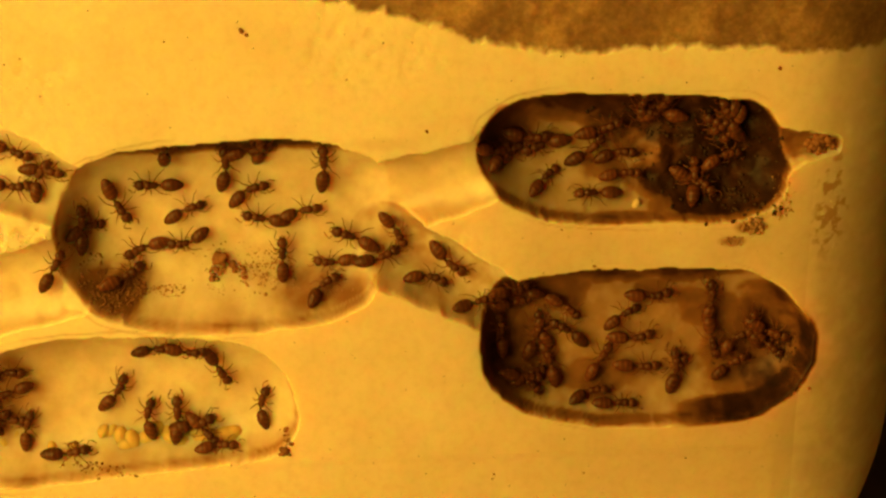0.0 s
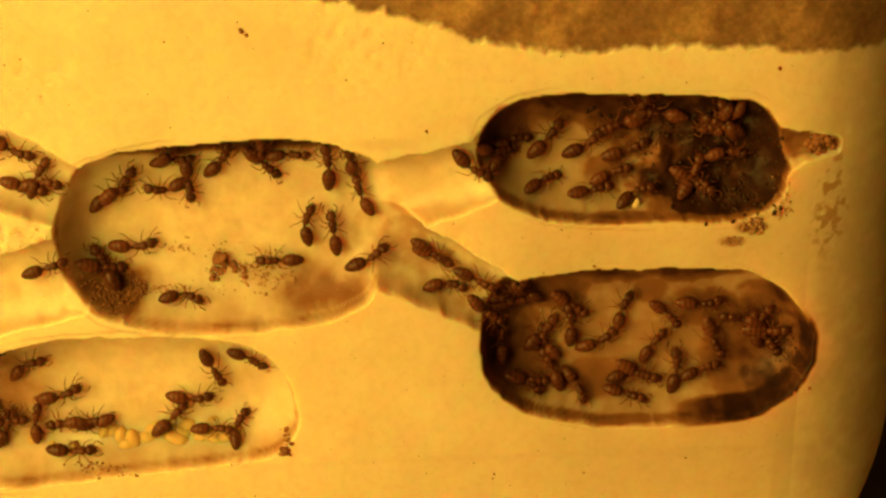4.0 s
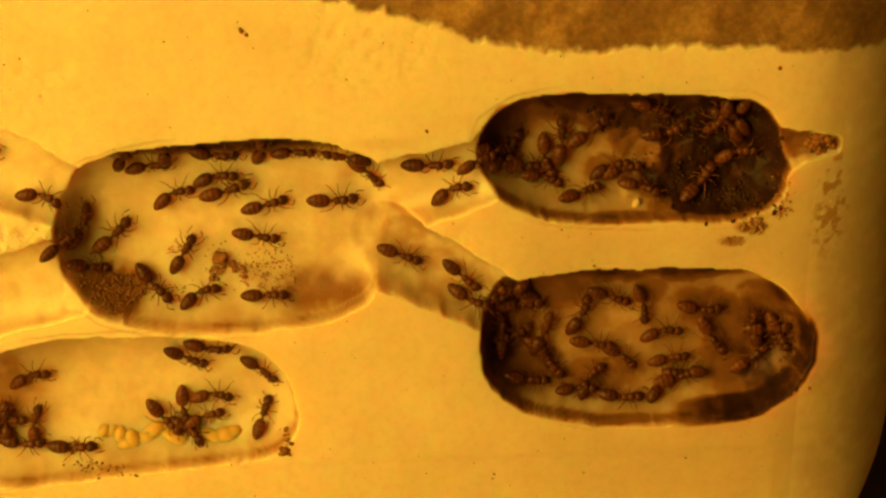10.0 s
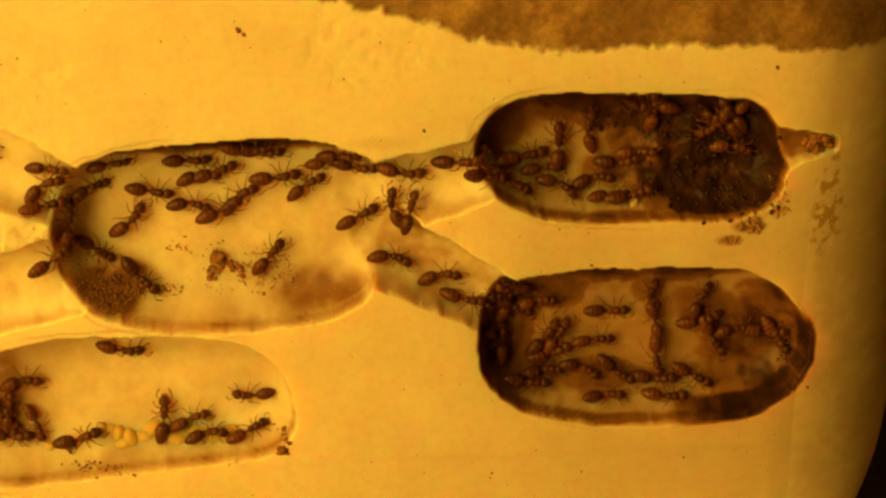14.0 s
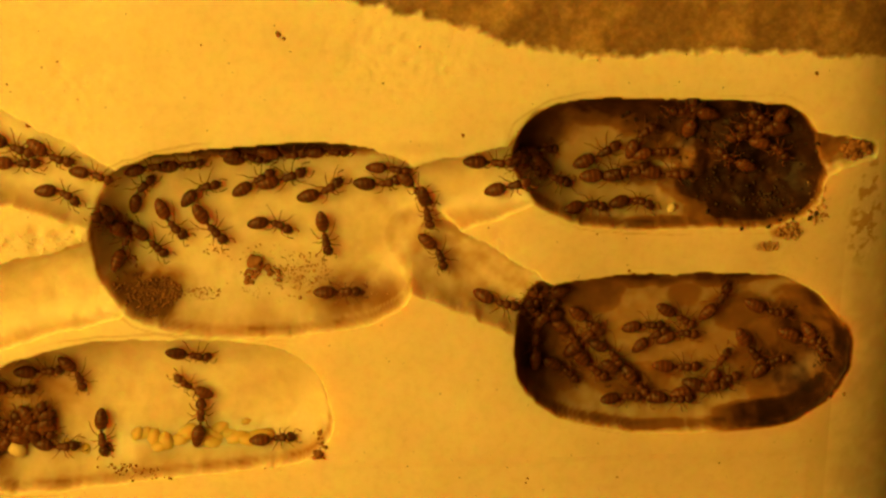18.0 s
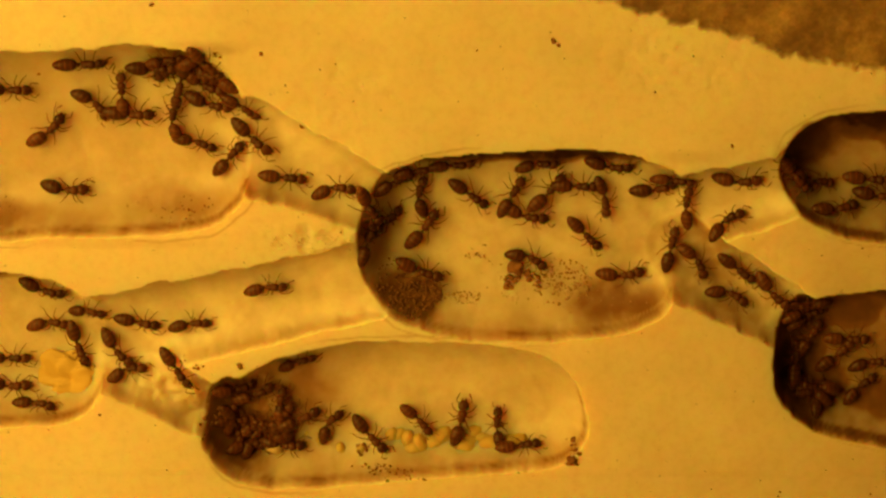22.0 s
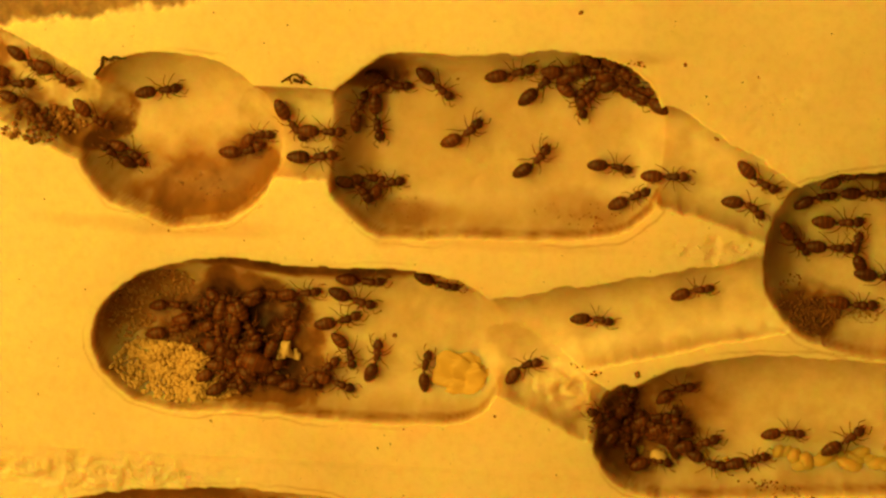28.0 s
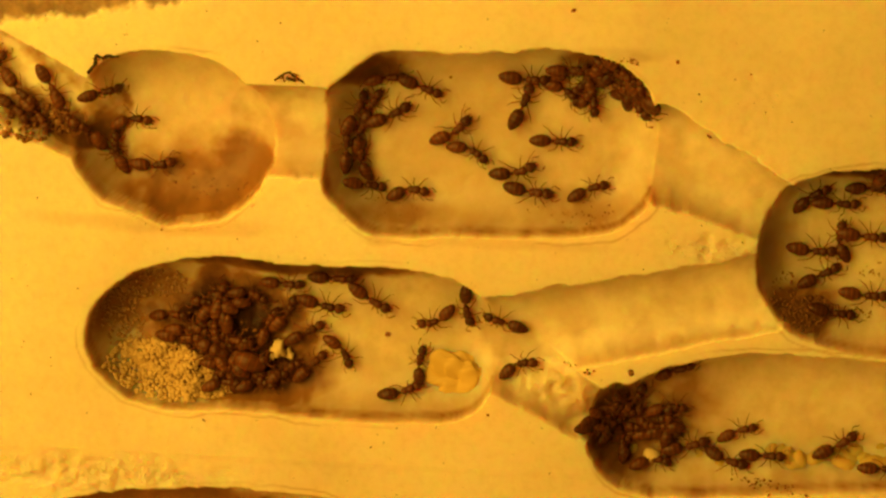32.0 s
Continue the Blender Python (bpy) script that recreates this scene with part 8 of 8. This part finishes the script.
    roam(next(ways), [(24, -117.8, 106.0, 0), (25, -123.2, 108.5, -40), (28, -123.2, 108.5, -40), (29, -123.2, 108.5, -40), (30, -123.3, 108.8, 0), (31, -122.3, 111.4, -25), (32, -121.9, 112.5, 0)])
    roam(next(ways), [(23, -106.1, 78.4, -40), (24, -93.6, 88.9, 15), (25, -90.9, 88.2, -40), (28, -95.0, 90.7, -15), (29, -96.5, 91.4, -10), (30, -107.0, 79.3, 90), (31, -96.1, 94.0, 0), (32, -96.5, 94.1, 0)])
    roam(next(ways), [(23, -106.3, 79.8, -40), (24, -98.1, 79.0, -30), (25, -97.6, 78.9, -30), (28, -97.4, 79.0, -20), (29, -98.4, 80.1, 0), (30, -106.9, 79.9, -40), (31, -106.9, 79.9, -40), (32, -106.9, 79.9, -40)])
    roam(next(ways), [(24, -118.2, 87.4, 0), (25, -117.5, 89.0, 0), (28, -118.5, 88.5, 0), (29, -118.1, 90.6, 180), (30, -117.8, 87.9, 0), (31, -117.5, 90.7, 90), (32, -117.5, 87.1, 0)])
    roam(next(ways), [(24, -115.3, 84.0, 0), (25, -115.3, 86.3, 30), (28, -115.1, 87.4, 30), (29, -116.7, 87.2, 30), (30, -116.3, 86.9, 0), (31, -115.7, 88.3, 60), (32, -115.2, 85.5, 20)])
    roam(next(ways), [(24, -117.1, 92.0, 0), (25, -113.0, 93.1, 0), (28, -106.1, 90.8, -10), (29, -107.3, 91.0, -20), (30, -107.0, 91.1, -20), (31, -107.1, 90.8, -20), (32, -107.4, 90.6, -20)])
    roam(next(ways), [(23, -106.9, 81.8, 180), (24, -100.9, 85.1, 0), (25, -97.4, 88.5, 30), (28, -96.8, 87.6, 20), (29, -96.2, 87.5, 5), (30, -96.2, 87.7, 0), (31, -97.4, 88.7, 0), (32, -98.1, 89.6, -10)])
    roam(next(ways), [(25, -130.9, 117.1, -40), (28, -131.0, 118.9, -30), (29, -132.7, 118.3, -40), (30, -131.8, 120.7, -45), (31, -131.4, 119.5, -45), (32, -131.1, 116.9, -60)])
    roam(next(ways), [(25, -133.6, 113.4, -40), (28, -133.8, 113.1, -60), (29, -132.9, 112.9, -60), (30, -133.4, 114.2, -50), (31, -132.8, 114.4, -60), (32, -133.0, 112.9, -60)])
    roam(next(ways), [(25, -126.7, 108.1, 0), (28, -127.2, 113.0, -30), (29, -125.6, 112.8, -20), (30, -125.3, 112.8, -20), (31, -119.2, 116.9, -5), (32, -127.0, 111.1, 150)])
    roam(next(ways), [(23, -124.3, 108.2, 0), (24, -124.3, 108.2, 0), (25, -104.6, 110.0, 0), (28, -106.9, 111.3, 15), (29, -105.0, 107.1, 60), (30, -124.1, 107.9, 90), (31, -124.1, 107.9, 90), (32, -124.1, 107.9, 90)])
    roam(next(ways), [(23, -96.1, 111.0, -40), (24, -96.1, 111.0, -40), (25, -103.7, 112.0, -30), (28, -102.2, 113.9, -50), (29, -101.6, 113.4, 10), (30, -99.9, 114.7, 5), (31, -94.3, 114.7, 60), (32, -94.3, 114.7, 60)])
    roam(next(ways), [(25, -139.2, 119.4, 150), (28, -134.5, 120.1, -35), (29, -138.4, 119.5, 90), (30, -130.0, 112.9, -60), (31, -128.9, 111.8, -50), (32, -138.1, 118.3, 60)])
    roam(next(ways), [(25, -138.8, 119.7, 180), (28, -136.0, 114.3, -40), (29, -135.3, 113.9, -50), (30, -135.7, 113.2, -50), (31, -135.0, 113.2, -50), (32, -135.7, 113.6, -50)])
    roam(next(ways), [(25, -138.0, 118.7, 90), (28, -136.9, 116.8, 0), (29, -136.6, 116.7, 0), (30, -135.5, 116.8, -30), (31, -134.9, 115.7, -45), (32, -135.3, 116.0, -40)])
    roam(next(ways), [(23, -111.9, 80.8, 20), (24, -111.9, 80.8, 20), (25, -111.9, 80.8, 20), (28, -112.7, 80.0, 0), (29, -113.7, 80.5, 150), (30, -111.3, 80.2, 0), (31, -110.7, 81.1, 0), (32, -110.8, 78.8, 0)])
    roam(next(ways), [(24, -115.0, 85.7, 180), (25, -115.0, 85.7, 180), (28, -118.4, 85.0, 20), (29, -118.2, 84.2, 0), (30, -117.7, 84.4, 0), (31, -117.2, 85.9, 0), (32, -116.0, 84.3, 0)])
    roam(next(ways), [(25, -140.1, 118.2, 180), (28, -140.1, 118.2, 180), (29, -129.0, 114.2, -30), (30, -129.2, 115.0, -40), (31, -137.8, 119.8, 90), (32, -129.7, 113.5, -60)])
    roam(next(ways), [(22, -91.3, 119.5, -40), (23, -91.3, 119.5, -40), (24, -91.3, 119.5, -40), (25, -91.3, 119.5, -40), (28, -91.3, 119.5, -40), (29, -91.3, 119.5, -40), (30, -88.3, 116.0, -5), (31, -88.0, 117.6, -10), (32, -92.3, 115.2, 60)])
    roam(next(ways), [(23, -108.8, 81.4, 150), (24, -108.8, 81.4, 150), (25, -108.8, 81.4, 150), (28, -108.8, 81.4, 150), (29, -108.8, 81.4, 150), (30, -106.9, 84.9, 40), (31, -107.1, 83.5, 0), (32, -107.4, 81.6, 0)])
    roam(next(ways), [(22, -91.6, 105.5, 20), (23, -91.6, 105.5, 20), (24, -91.6, 105.5, 20), (25, -91.6, 105.5, 20), (28, -91.6, 105.5, 20), (29, -91.6, 105.5, 20), (30, -91.6, 105.5, 20), (31, -91.6, 105.5, 20), (32, -80.0, 110.6, -30)])
    for ant, rows in CROWDS:
        roam(ant, rows)


motions()
